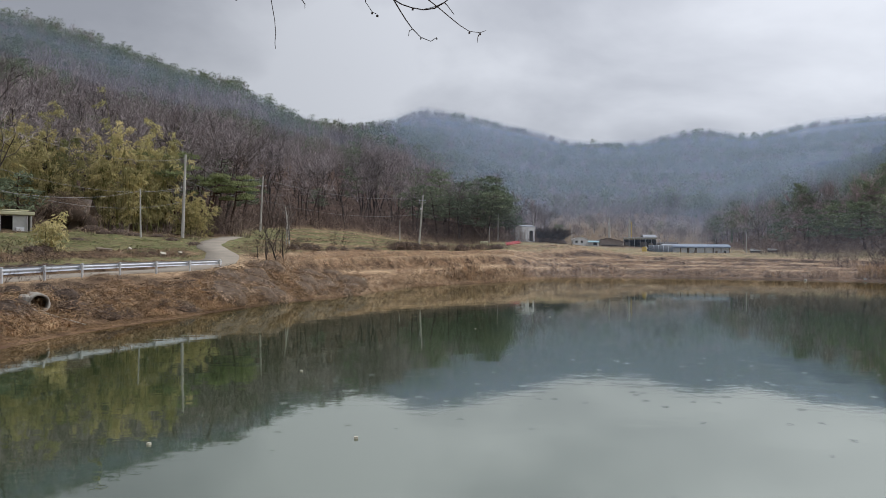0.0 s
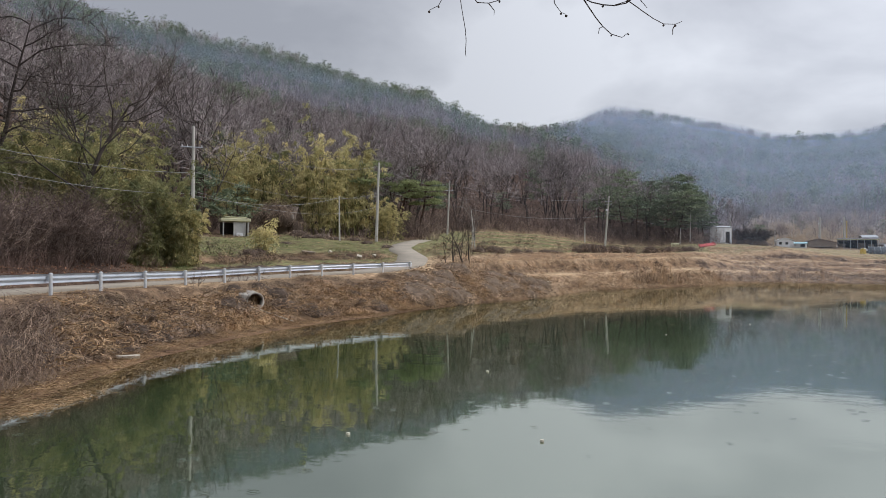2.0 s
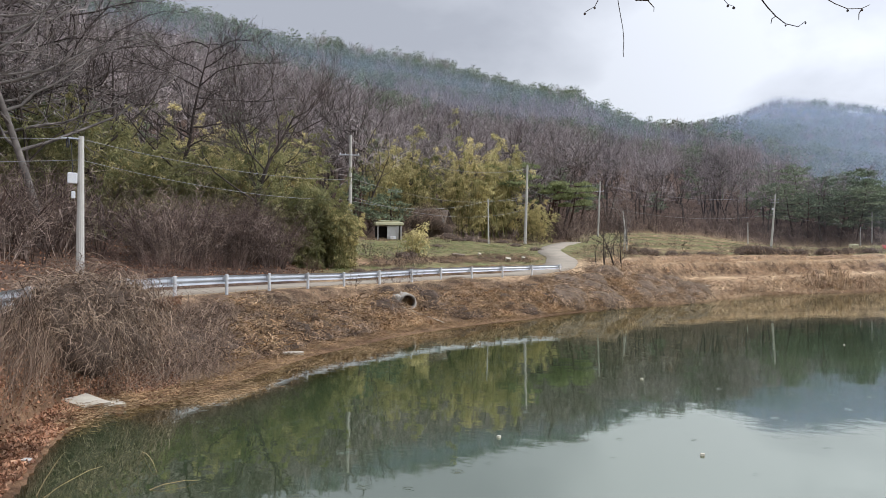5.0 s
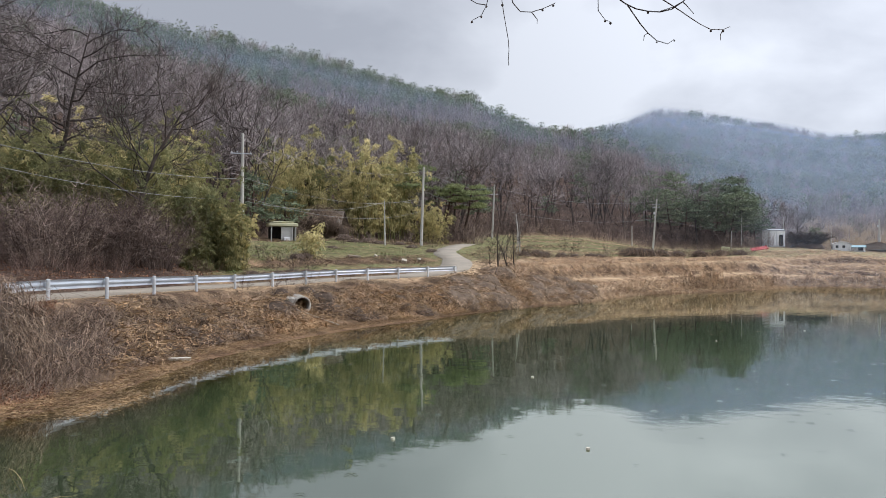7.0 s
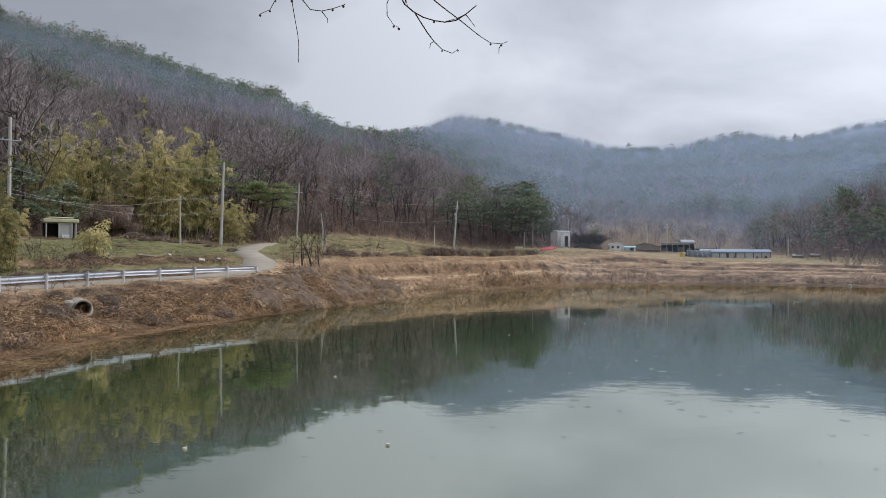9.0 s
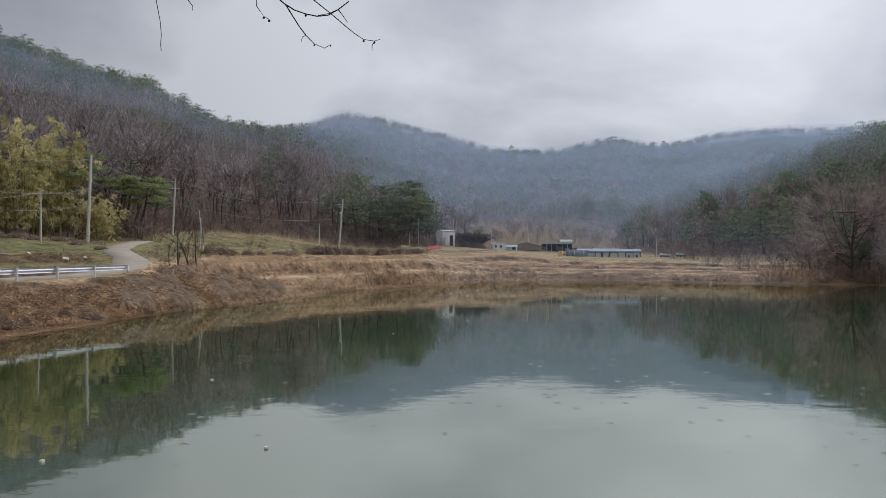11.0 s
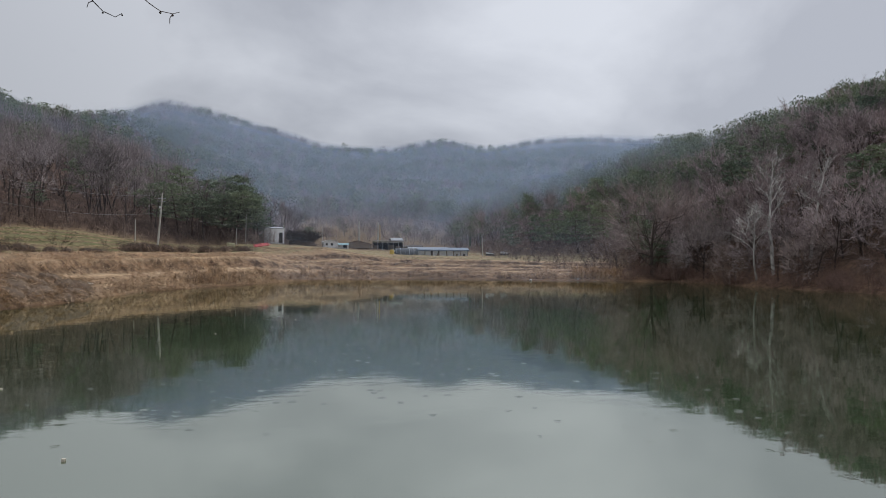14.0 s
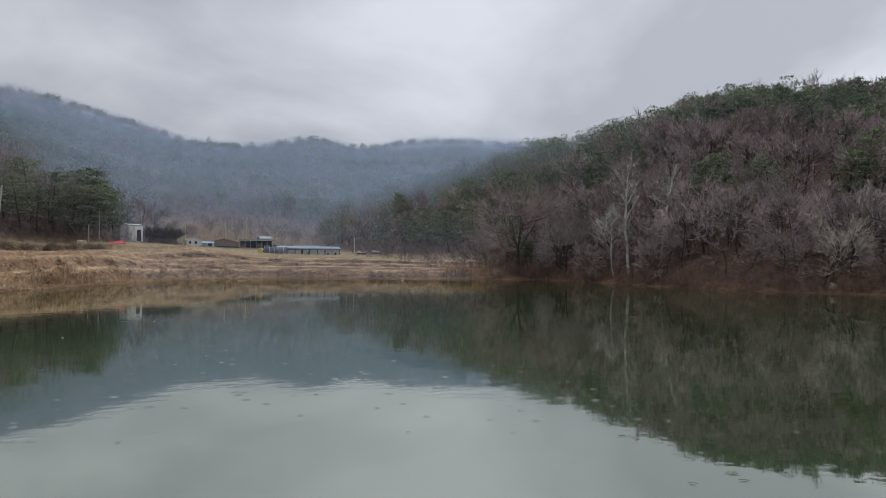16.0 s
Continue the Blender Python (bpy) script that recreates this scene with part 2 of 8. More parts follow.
BANK = ((-180, 34, 1.9), (-75, 88, 0.7), (-50, 94, 0.7), (-45, 103.5, 0.7), (-40, 117, 0.7), (-37, 131, 0.6), (-34, 127.5, 1.0), (-28, 129, 1.35), (-20, 129, 1.5), (-15, 126.5, 1.45), (-9, 120.5, 1.5), (-6.5, 110, 1.6),
        (-4, 99, 2.0), (0.4, 88.5, 1.65), (4, 80, 1.45), (7, 71.5, 1.42), (11, 62.5, 1.55), (15, 58, 2.1), (18, 56, 2.15), (21, 53, 2.1), (25, 49, 2.05), (30, 44, 1.95), (35, 38.7, 1.85), (38, 35.8, 1.85),
        (41, 33, 1.85), (45, 29.7, 1.87), (51, 25, 1.87), (59, 17.6, 1.87), (66, 11.5, 1.87), (75, 9, 1.87), (90, 7, 1.87), (180, 7, 1.87))
STEP = ((-180, 40, 2), (-75, 96, 4), (-50, 102, 4), (-45, 112, 4), (-40, 125, 4), (-37, 141, 2.5), (-34, 146, 2.9), (-28, 150, 3.1), (-20, 148, 3.4), (-15, 142, 3.45), (-9, 136, 3.8), (-6.5, 130, 4.0),
        (-4, 120, 4.4), (0.4, 109, 4.05), (4, 101, 4.0), (7, 93.5, 3.9), (11, 83, 3.75), (14.5, 72, 3.4), (18, 64, 2.9), (21, 60, 2.5), (25, 56, 2.4), (30, 50, 2.15), (35, 45, 2), (38, 42, 1.95),
        (45, 36, 2), (51, 31, 2), (59, 24, 2), (66, 18, 2), (180, 14, 1.9))
HILLFOOT = ((-180, 60, 2), (-75, 108, 9), (-50, 115, 9), (-45, 125, 9), (-40, 140, 9), (-37, 156, 6.5), (-33, 158, 4.8), (-28, 167, 4.7), (-25, 178, 4.8), (-22.5, 198, 5.5), (-20, 205, 5.6), (-16, 190, 5.2), (-11, 185, 6.1), (-5, 185, 7.3),
            (0, 182, 6.4), (3, 175, 6.8), (8, 165, 8.9), (12, 155, 9.3), (15, 140, 8.6), (18, 96, 5.7), (21, 96, 5.7), (25, 98, 6.3), (30, 92, 6.2), (35, 80, 5.6), (38, 62, 3.6),
            (41, 48, 3), (45, 46, 3), (51, 42, 3), (59, 34, 3), (66, 30, 3), (180, 40, 2))
# terraces between the bank and the fields: azimuth, then distance and height of three edges
TERRACE = ((-34, 135, 1.7, 141, 2.2, 146, 2.9), (-28, 136, 1.8, 143, 2.4, 150, 3.1), (-20, 135, 1.95, 141, 2.55, 148, 3.4), (-15, 132, 2.0, 137, 2.75, 142, 3.45), (-9, 126, 2.2, 131, 2.95, 136, 3.8),
           (-6.5, 118, 2.6, 124, 3.15, 130, 4.0), (-4, 112, 3.72, 116, 3.85, 120, 4.4), (0.4, 102, 3.5, 106, 3.62, 109, 4.05), (4, 95, 3.38, 98, 3.5, 101, 4.0), (7, 88, 3.2, 91, 3.3, 93.5, 3.9),
           (11, 76, 3.05, 80, 3.2, 83, 3.75), (14.5, 66, 2.8, 69, 3.05, 72, 3.4), (18, 60, 2.5, 62, 2.7, 64, 2.9))
# ridges: azimuth, distance, elevation of the tree tops against the sky
RIDGE_LEFT = ((-8, 190, 1.0), (-5.1, 198, 3.2), (-3.7, 206, 5), (-2.3, 215, 6.2), (0, 232, 7.1), (3, 262, 8.6), (8.2, 330, 9.8), (12, 420, 10.9), (14, 440, 11.7), (17, 470, 12.9), (21, 500, 13.7),
              (26, 515, 15), (32, 520, 16.2), (36.5, 520, 16.7), (40, 510, 17), (43.5, 500, 17.8), (50, 470, 18.8), (62, 420, 19), (90, 380, 15), (180, 300, 3))
RIDGE_MID = ((-12, 640, 2), (-6, 640, 6), (-2, 640, 7.8), (2, 650, 9.5), (6, 650, 10.6), (12, 640, 10.9), (20, 640, 11), (40, 640, 9))
RIDGE_FAR = ((-60, 950, 8), (-45, 950, 9), (-37, 950, 9.5), (-30.5, 950, 9.9), (-26.4, 950, 9.8), (-24, 950, 9.35), (-22, 950, 9.1), (-19, 950, 9.7), (-17, 950, 9.55), (-15, 950, 9.05), (-12, 950, 8.95),
             (-8.6, 950, 9.2), (-7, 950, 9.8), (-4, 950, 10.5), (-1, 950, 11.2), (2.8, 950, 11.85), (5, 950, 11), (8, 950, 10.4), (20, 950, 9))
RIDGE_RIGHT = ((-120, 250, 6), (-75, 265, 11), (-61, 280, 11.9), (-58, 285, 12.7), (-55, 290, 12.4), (-51.7, 300, 12.9), (-47.3, 300, 11.9), (-45, 300, 11.2), (-42, 305, 10.6), (-39, 315, 9.7), (-37, 330, 10),
               (-33.3, 360, 9.3), (-30.5, 385, 7.7), (-27, 395, 6.9), (-24, 400, 5.9), (-21, 390, 5), (-18.5, 370, 3.6), (-16, 340, 2.5), (-12, 320, 1.5))


def col(table, az, i):
    p = np.array(sorted(table))
    return np.interp(az, p[:, 0], p[:, i])


def foot(az):
    """Where the bank begins to rise: a broad strand by the road, hardly any on the far shores."""
    s, f = col(SHORE, az, 1), col(FOOT, az, 1)
    return s + (f - s) * (0.3 + 0.7 * smooth(np.asarray(az, float), 7, 15))


def vnoise(x, y, scale, seed=0):
    """Smooth value noise on arrays."""
    rs = np.random.RandomState(seed)
    g = rs.rand(256, 256)
    u, v = x / scale, y / scale
    i, j = np.floor(u).astype(int), np.floor(v).astype(int)
    fu, fv = u - i, v - j
    fu, fv = fu * fu * (3 - 2 * fu), fv * fv * (3 - 2 * fv)
    a, b, c2, d2 = g[i % 256, j % 256], g[(i + 1) % 256, j % 256], g[i % 256, (j + 1) % 256], g[(i + 1) % 256, (j + 1) % 256]
    return (a * (1 - fu) + b * fu) * (1 - fv) + (c2 * (1 - fu) + d2 * fu) * fv - 0.5


def ridge(table, az, d, base_d, base_z, crown, power=1.0):
    r, e = col(table, az, 1), col(table, az, 2)
    top = EYE + r * np.tan(np.radians(e)) - crown
    t = np.clip((d - base_d) / (r - base_d), 0, 1)
    z = base_z + (top - base_z) * t ** power
    z = np.where(d < base_d, base_z - 30, z)
    return np.where(d > r, top - (d - r) * 0.35, z)


# the guardrail and the road, in plan
RAIL = [(8, -2.4), (3, -2.0), (-2, -0.9), (-6.8, 1.9), (-11.2, 5.2), (-15.8, 9.6), (-18.4, 12.9), (-19.9, 15.9), (-21.0, 18.6), (-21.6, 21.8), (-22.2, 25.0), (-22.6, 28.4), (-22.75, 31.7),
        (-22.5, 36.2), (-22.0, 41.7), (-20.6, 47.0), (-18.0, 54.3)]


def glide(points, step):
    """A smooth line through points, resampled at even steps."""
    p = np.array(points, float)
    pad = np.vstack([2 * p[0] - p[1], p, 2 * p[-1] - p[-2]])
    out = []
    for i in range(1, len(pad) - 2):
        a, b, c, d = pad[i - 1:i + 3]
        for t in np.linspace(0, 1, 24, endpoint=False):
            out.append(0.5 * (2 * b + (c - a) * t + (2 * a - 5 * b + 4 * c - d) * t * t + (3 * b - a - 3 * c + d) * t ** 3))
    out.append(p[-1])
    out = np.array(out)
    s = np.concatenate([[0], np.cumsum(np.linalg.norm(np.diff(out, axis=0), axis=1))])
    q = np.arange(0, s[-1], step)
    q = np.append(q, s[-1])
    return np.stack([np.interp(q, s, out[:, i]) for i in range(out.shape[1])], 1)


ROAD_LINE = [(12, -5.0), (2, -4.3), (-3.4, -2.9), (-8.6, 0.2), (-12.9, 3.7), (-17.6, 8.2), (-20.4, 12.0), (-22.0, 15.3), (-23.2, 18.2), (-23.8, 21.6), (-24.4, 24.9), (-24.8, 28.4), (-25, 31.8), (-24.8, 36.4),
             (-24.2, 42.3), (-22.6, 48.2), (-20.6, 54), (-20.2, 60), (-22.0, 66), (-25.2, 72), (-26.6, 77), (-27.4, 82), (-27.9, 86), (-28.6, 90)]


def road_z(x, y):
    d = np.hypot(x, y)
    return np.interp(d, [0, 45, 56, 62, 68, 78, 86, 94, 120], [1.87, 1.9, 2.2, 2.7, 3.3, 4.4, 5.1, 5.6, 5.9])


ROAD_PTS = glide(ROAD_LINE, 1.5)


def to_road(x, y):
    """Distance to the road's middle line."""
    out = np.full(x.shape, 99.0)
    near = (np.hypot(x, y) < 105) & (np.abs(np.degrees(np.arctan2(-x, y)) - 50) < 42)
    if near.any():
        q = np.stack([x[near], y[near]], 1)
        out[near] = np.sqrt(((q[:, None, :] - ROAD_PTS[None]) ** 2).sum(-1)).min(1)
    return out




def terraces(az, d):
    """Height of the terraced flats, and 1 on the steep faces between them."""
    d0, z0 = col(BANK, az, 1), col(BANK, az, 2)
    z, face = z0 + 0 * d, 0 * d
    for i, w in ((1, 3.4), (3, 2.2), (5, 2.4)):
        d1, z1 = col(TERRACE, az, i), col(TERRACE, az, i + 1)
        t = smooth(d, d1 - w, d1)
        z = z + (z1 - z0) * (0.94 * t + 0.06 * np.clip((d - d0) / np.maximum(d1 - d0, 1), 0, 1))
        face = np.maximum(face, smooth(d, d1 - w - 0.5, d1 - w + 0.4) * (1 - smooth(d, d1 - 0.7, d1)) * np.clip((z1 - z0) / 0.5, 0, 1))
        d0, z0 = d1, z1
    return z, face


def height(x, y):
    """The lie of the land: lake bed, banks, terraces, slopes and ridges."""
    x, y = np.asarray(x, float), np.asarray(y, float)
    az, d = np.degrees(np.arctan2(-x, y)), np.hypot(x, y) + 1e-6
    s, f = col(SHORE, az, 1), foot(az)
    b, zb = col(BANK, az, 1), col(BANK, az, 2)
    c, zc = col(STEP, az, 1), col(STEP, az, 2)
    h, zh = col(HILLFOOT, az, 1), col(HILLFOOT, az, 2)
    s = s + vnoise(x, y, 3.5, 5) * np.clip(d / 40, 0.3, 1.5)
    z = np.where(d < s, -np.minimum((s - d) * 0.2, 1.6), 0.12 * (d - s) / np.maximum(f - s, 0.5))
    wet = np.clip((d - s) / np.maximum(f - s, 0.5), 0, 1)
    z = np.where((d >= s) & (az > 14) & (az < 52), np.where(wet < 0.5, -0.025, -0.025 + 0.29 * (wet - 0.5)), z)
    z = np.where(d > f, 0.12 + (zb - 0.12) * np.clip((d - f) / (b - f), 0, 1) ** (0.8 + 0.5 * smooth(az, 35, 39) * (1 - smooth(az, 50, 53))), z)
    steps, face = terraces(az, d)
    k2 = smooth(az, 14, 17.5) + 1 - smooth(az, -34.5, -32.5)
    z = np.where(d > b, steps * (1 - k2) + (zb + (zc - zb) * smooth(d, b, c)) * k2, z)
    u = np.clip((d - c) / (h - c), 0, 0.9999)
    ledge = (np.floor(u * 5) + smooth(u * 5 - np.floor(u * 5), 0.8, 1.0)) / 5
    tilled = smooth(az, -4, -1) * (1 - smooth(az, 13, 15)) * 0.3
    z = np.where(d > c, zc + (zh - zc) * (u + (ledge - u) * tilled), z)
    z = z + 0.35 * smooth(d, c + 8, c + 9.6) * (1 - smooth(d, h - 14, h)) * smooth(az, 19, 21) * (1 - smooth(az, 35, 37))
    heap = np.exp(-((d - 141) / 6.0) ** 2 - ((az + 9.0) / 3.6) ** 2)
    z = z + 1.3 * heap
    valley = zh + (d - h) * 0.03 + 0.09 * np.clip(d - h - 18, 0, 110) * smooth(az, -26, -19) * (1 - smooth(az, -8, -5))
    slopes = np.maximum(ridge(RIDGE_LEFT, az, d, h, zh, 8.0, 0.95 + 0.28 * smooth(az, 6, 26)), ridge(RIDGE_RIGHT, az, d, h, zh, 11.5, 0.85 - 0.09 * smooth(-az, 38, 48)))
    slopes = np.maximum(slopes, np.where(az > -14, ridge(RIDGE_MID, az, d, 330, 10, 8.0, 1.1), 0))
    slopes = np.maximum(slopes, ridge(RIDGE_FAR, az, d, 300, 10, 10.5, 1.25))
    valley = np.where(d > 1000, np.maximum(0, 30 - (d - 1000) * 0.05), valley)
    z = np.where(d > h, np.maximum(slopes, np.minimum(valley, zh + 20)), z)
    rough = np.clip((d - h) / 60, 0, 1)
    z = z + rough * (vnoise(x, y, 45, 1) * 7 + vnoise(x, y, 14, 2) * 1.8) * np.clip(1 - (d - 900) / 60, 0, 1)
    on_land = smooth(d, f, f + 1.5) * (1 - 0.8 * smooth(d, b - 1.0, b) * (1 - smooth(d, h - 12, h)) * (1 - 0.7 * face))
    z = z + on_land * (vnoise(x, y, 2.6, 3) * 0.35 + vnoise(x, y, 0.9, 4) * 0.27) * np.clip(d / 25, 0.6, 1.4)
    verge = 1 - smooth(to_road(x, y), 1.7, 3.2)
    z = z + verge * (road_z(x, y) - 0.05 - z)
    # the dam on which the camera stands
    dam = np.clip((3.6 - y + np.minimum(0, x * 0.05)) * 0.62, -1.5, 1.8)
    return np.where((y < 6) & (d < s + 4), np.maximum(z, dam), z)


def ground_z(x, y):
    return float(height(np.array([x]), np.array([y]))[0])


def mesh_of(name, verts, faces, mat, smooth_shade=False, tint=None):
    """A mesh from arrays of corners and of triangles or quads."""
    me = bpy.data.meshes.new(name)
    verts, faces = np.asarray(verts, np.float32), np.asarray(faces, np.int32)
    n = faces.shape[1]
    me.vertices.add(len(verts)); me.vertices.foreach_set("co", verts.ravel())
    me.loops.add(faces.size); me.loops.foreach_set("vertex_index", faces.ravel())
    me.polygons.add(len(faces))
    me.polygons.foreach_set("loop_start", np.arange(0, faces.size, n, dtype=np.int32))
    me.polygons.foreach_set("loop_total", np.full(len(faces), n, np.int32))
    if smooth_shade:
        me.polygons.foreach_set("use_smooth", np.ones(len(faces), bool))
    me.update(calc_edges=True)
    me.materials.append(mat)
    if tint is not None:
        a = me.attributes.new("tint", "FLOAT", "POINT")
        a.data.foreach_set("value", np.asarray(tint, np.float32))
    return me


# ---- ground sheet
def build_ground():
    az = np.concatenate([np.arange(-180, -68, 4.0), np.arange(-68, 66, 0.42), np.arange(66, 180, 4.0)])
    rings = [1.5]
    while rings[-1] < 5000:
        r = rings[-1]
        rings.append(r + (max(0.17, r * 0.017) if r < 56 else 0.72 if r < 158 else r * 0.017 if r < 200 else r * 0.03 if r < 1050 else r * 0.2))
    d = np.array(rings)
    A, D = np.meshgrid(np.radians(az), d)
    X, Y = -np.sin(A) * D, np.cos(A) * D
    Z = height(X.ravel(), Y.ravel())
    v = np.stack([X.ravel(), Y.ravel(), Z], 1)
    na, nd = len(az), len(d)
    i, j = np.meshgrid(np.arange(nd - 1), np.arange(na), indexing="ij")
    j2 = (j + 1) % na
    f = np.stack([i * na + j, i * na + j2, (i + 1) * na + j2, (i + 1) * na + j], -1).reshape(-1, 4)
    v = np.vstack([v, [[0, 0, ground_z(0, 0.5)]]])
    jj = np.arange(na)
    hub = np.full(na, nd * na)
    f = np.vstack([f, np.stack([hub, (jj + 1) % na, jj, jj], 1)])
    f3 = np.vstack([f[:-na][:, [0, 1, 2]], f[:-na][:, [0, 2, 3]], f[-na:][:, [0, 1, 2]]])
    me = mesh_of("ground", v, f3, GROUND, True)
    azd, dd = np.degrees(np.arctan2(-v[:, 0], v[:, 1])), np.hypot(v[:, 0], v[:, 1])
    h, ft, c = col(HILLFOOT, azd, 1), foot(azd), col(STEP, azd, 1)
    wood = smooth(dd, h - 8, h + 4)
    wood = np.maximum(wood, smooth(-azd, 32.2, 33.6))
    wood = np.maximum(wood, smooth(-azd, 31.5, 34.5) * smooth(dd, col(BANK, azd, 1) + 3, col(BANK, azd, 1) + 10))
    wood = wood * (1 - 0.22 * smooth(azd, -20.5, -18) * (1 - smooth(azd, -8, -6.5)) * (1 - smooth(dd, 250, 340)))
    wood = np.maximum(wood, smooth(azd, 52, 57))
    wood = np.maximum(wood, smooth(azd, 36, 40) * smooth(dd, c - 3, c - 1))
    strip = np.clip((dd - c) / (h - c), 0, 0.9999) * 5
    sown = np.where(strip > 3.75, 0.8, np.where((strip > 1) & (strip < 1.6), 0.7, 1.0))
    hill = smooth(azd, -4, -1) * (1 - smooth(azd, 13, 15))
    fld = smooth(dd, c + 1, c + 5) * (1 - wood) * (0.62 + 0.38 * smooth(azd, -9, 0)) * (1 - hill + hill * sown)
    shore = (1 - smooth(dd, ft - 0.5, ft + 1.5)) * smooth(azd, -38, -34)
    shore = np.maximum(shore, smooth(-azd, 36.5, 38) * (1 - smooth(dd - ft, 3, 12)) * 0.4)
    shore = np.maximum(shore, smooth(azd, 49, 53) * (1 - smooth(dd, col(BANK, azd, 1) - 2, col(BANK, azd, 1) + 1)) * 0.85)
    cov = np.stack([wood, fld * 0.85, shore], 1)
    a = me.attributes.new("cover", "FLOAT_VECTOR", "POINT")
    a.data.foreach_set("vector", cov.astype(np.float32).ravel())
    steep = terraces(azd, dd)[1] * smooth(azd, -34, -32.6) * (1 - smooth(azd, 14, 17))
    b = col(BANK, azd, 1)
    steep = np.maximum(steep, smooth(azd, 17, 20) * (1 - smooth(azd, 36, 39)) * smooth(dd, b + 2, b + 4) * (1 - smooth(dd, c - 1, c + 5)))
    steep = np.maximum(steep, smooth(azd, 6, 9) * (1 - smooth(azd, 52, 57)) * smooth(dd, ft, ft + 1) * (1 - smooth(dd, b - 1.0 + 2.2 * smooth(azd, 35, 39), b + 0.5 + 2.2 * smooth(azd, 35, 39))))
    steep = np.maximum(steep, smooth(azd, 19, 21) * (1 - smooth(azd, 35, 37)) * smooth(dd, c + 7, c + 8) * (1 - smooth(dd, c + 9.4, c + 10.4)))
    steep = np.maximum(steep, 0.85 * smooth(azd, -34, -32.6) * (1 - smooth(azd, 5, 8)) * smooth(dd, ft + 0.4, ft + 1.0) * (1 - smooth(dd, b - 0.9, b)))
    u = np.clip((dd - c) / (h - c), 0, 0.9999) * 5
    steep = np.maximum(steep, smooth(azd, -4, -1) * (1 - smooth(azd, 13, 15)) * smooth(u % 1, 0.85, 0.91) * (u > 0) * (1 - wood) * 0.95)
    a = me.attributes.new("face", "FLOAT", "POINT")
    a.data.foreach_set("value", steep.astype(np.float32))
    tagged(new("ground", me), "leaf-littered and grassy valley ground with banks and terraces", "ground", kind="structure")


build_ground()


def build_water():
    """One level sheet, finer near the banks; "shallow" tells where the bed shines through."""
    az = np.concatenate([np.arange(-180, 10, 4.0), np.arange(10, 66, 0.8), np.arange(66, 180, 4.0)])
    d = np.concatenate([np.arange(0.5, 50, 0.5), np.arange(50, 171, 8.0)])
    A, D = np.meshgrid(np.radians(az), d)
    x, y = (-np.sin(A) * D).ravel(), (np.cos(A) * D).ravel()
    na, nd = len(az), len(d)
    i, j = np.meshgrid(np.arange(nd - 1), np.arange(na), indexing="ij")
    j2 = (j + 1) % na
    f = np.stack([i * na + j2, i * na + j, (i + 1) * na + j, (i + 1) * na + j2], -1).reshape(-1, 4)
    me = mesh_of("water", np.stack([x, y, 0 * x], 1), f, WATER)
    deep = np.maximum(0, -height(x, y))
    at = me.attributes.new("shallow", "FLOAT", "POINT")
    at.data.foreach_set("value", np.exp(-deep / 0.16).astype(np.float32))
    return tagged(new("water", me), "still green reservoir water with faint ripples", "water", kind="structure")


build_water()


# ================= plant building =================
class Buf:
    def __init__(self):
        self.v, self.f = [], []

    def tube(self, pts, radii, sides=5):
        base = len(self.v)
        up = Vector((0.3, 0.9, 0.2)).normalized()
        for i, p in enumerate(pts):
            way = (pts[min(i + 1, len(pts) - 1)] - pts[max(i - 1, 0)]).normalized()
            a = way.cross(up)
            a = a.normalized() if a.length > 1e-4 else Vector((1, 0, 0))
            b = way.cross(a)
            for s in range(sides):
                t = 2 * math.pi * s / sides
                self.v.append(p + (a * math.cos(t) + b * math.sin(t)) * radii[i])
        for i in range(len(pts) - 1):
            for s in range(sides):
                q = base + i * sides
                s2 = (s + 1) % sides
                self.f.append((q + s, q + s2, q + sides + s2))
                self.f.append((q + s, q + sides + s2, q + sides + s))

    def sliver(self, a, b, w, rnd):
        side = (b - a).cross(Vector((rnd.uniform(-1, 1), rnd.uniform(-1, 1), rnd.uniform(-1, 1))))
        if side.length < 1e-5:
            return
        side = side.normalized() * w * 0.5
        n = len(self.v)
        self.v += [a - side, a + side, b]
        self.f.append((n, n + 1, n + 2))

    def leaf(self, c, size, rnd, flat=0.0):
        n = Vector((rnd.gauss(0, 1), rnd.gauss(0, 1), rnd.gauss(0, 1) + flat)).normalized()
        a = n.orthogonal().normalized()
        a = Matrix.Rotation(rnd.uniform(0, 6.28), 3, n) @ a
        b = n.cross(a)
        k0 = len(self.v)
        self.v += [c - a * size * 0.5, c + a * size * 0.5 + b * size * 0.25, c + b * size]
        self.f.append((k0, k0 + 1, k0 + 2))

    def arrays(self):
        return np.array([tuple(p) for p in self.v], np.float32), np.array(self.f, np.int32)


def bent(a, way, length, n, rnd, wander, lift=0.0):
    pts, p, w = [a], a.copy(), way.normalized()
    for _ in range(n):
        w = (w + Vector((rnd.gauss(0, wander), rnd.gauss(0, wander), rnd.gauss(0, wander) + lift))).normalized()
        p = p + w * (length / n)
        pts.append(p.copy())
    return pts


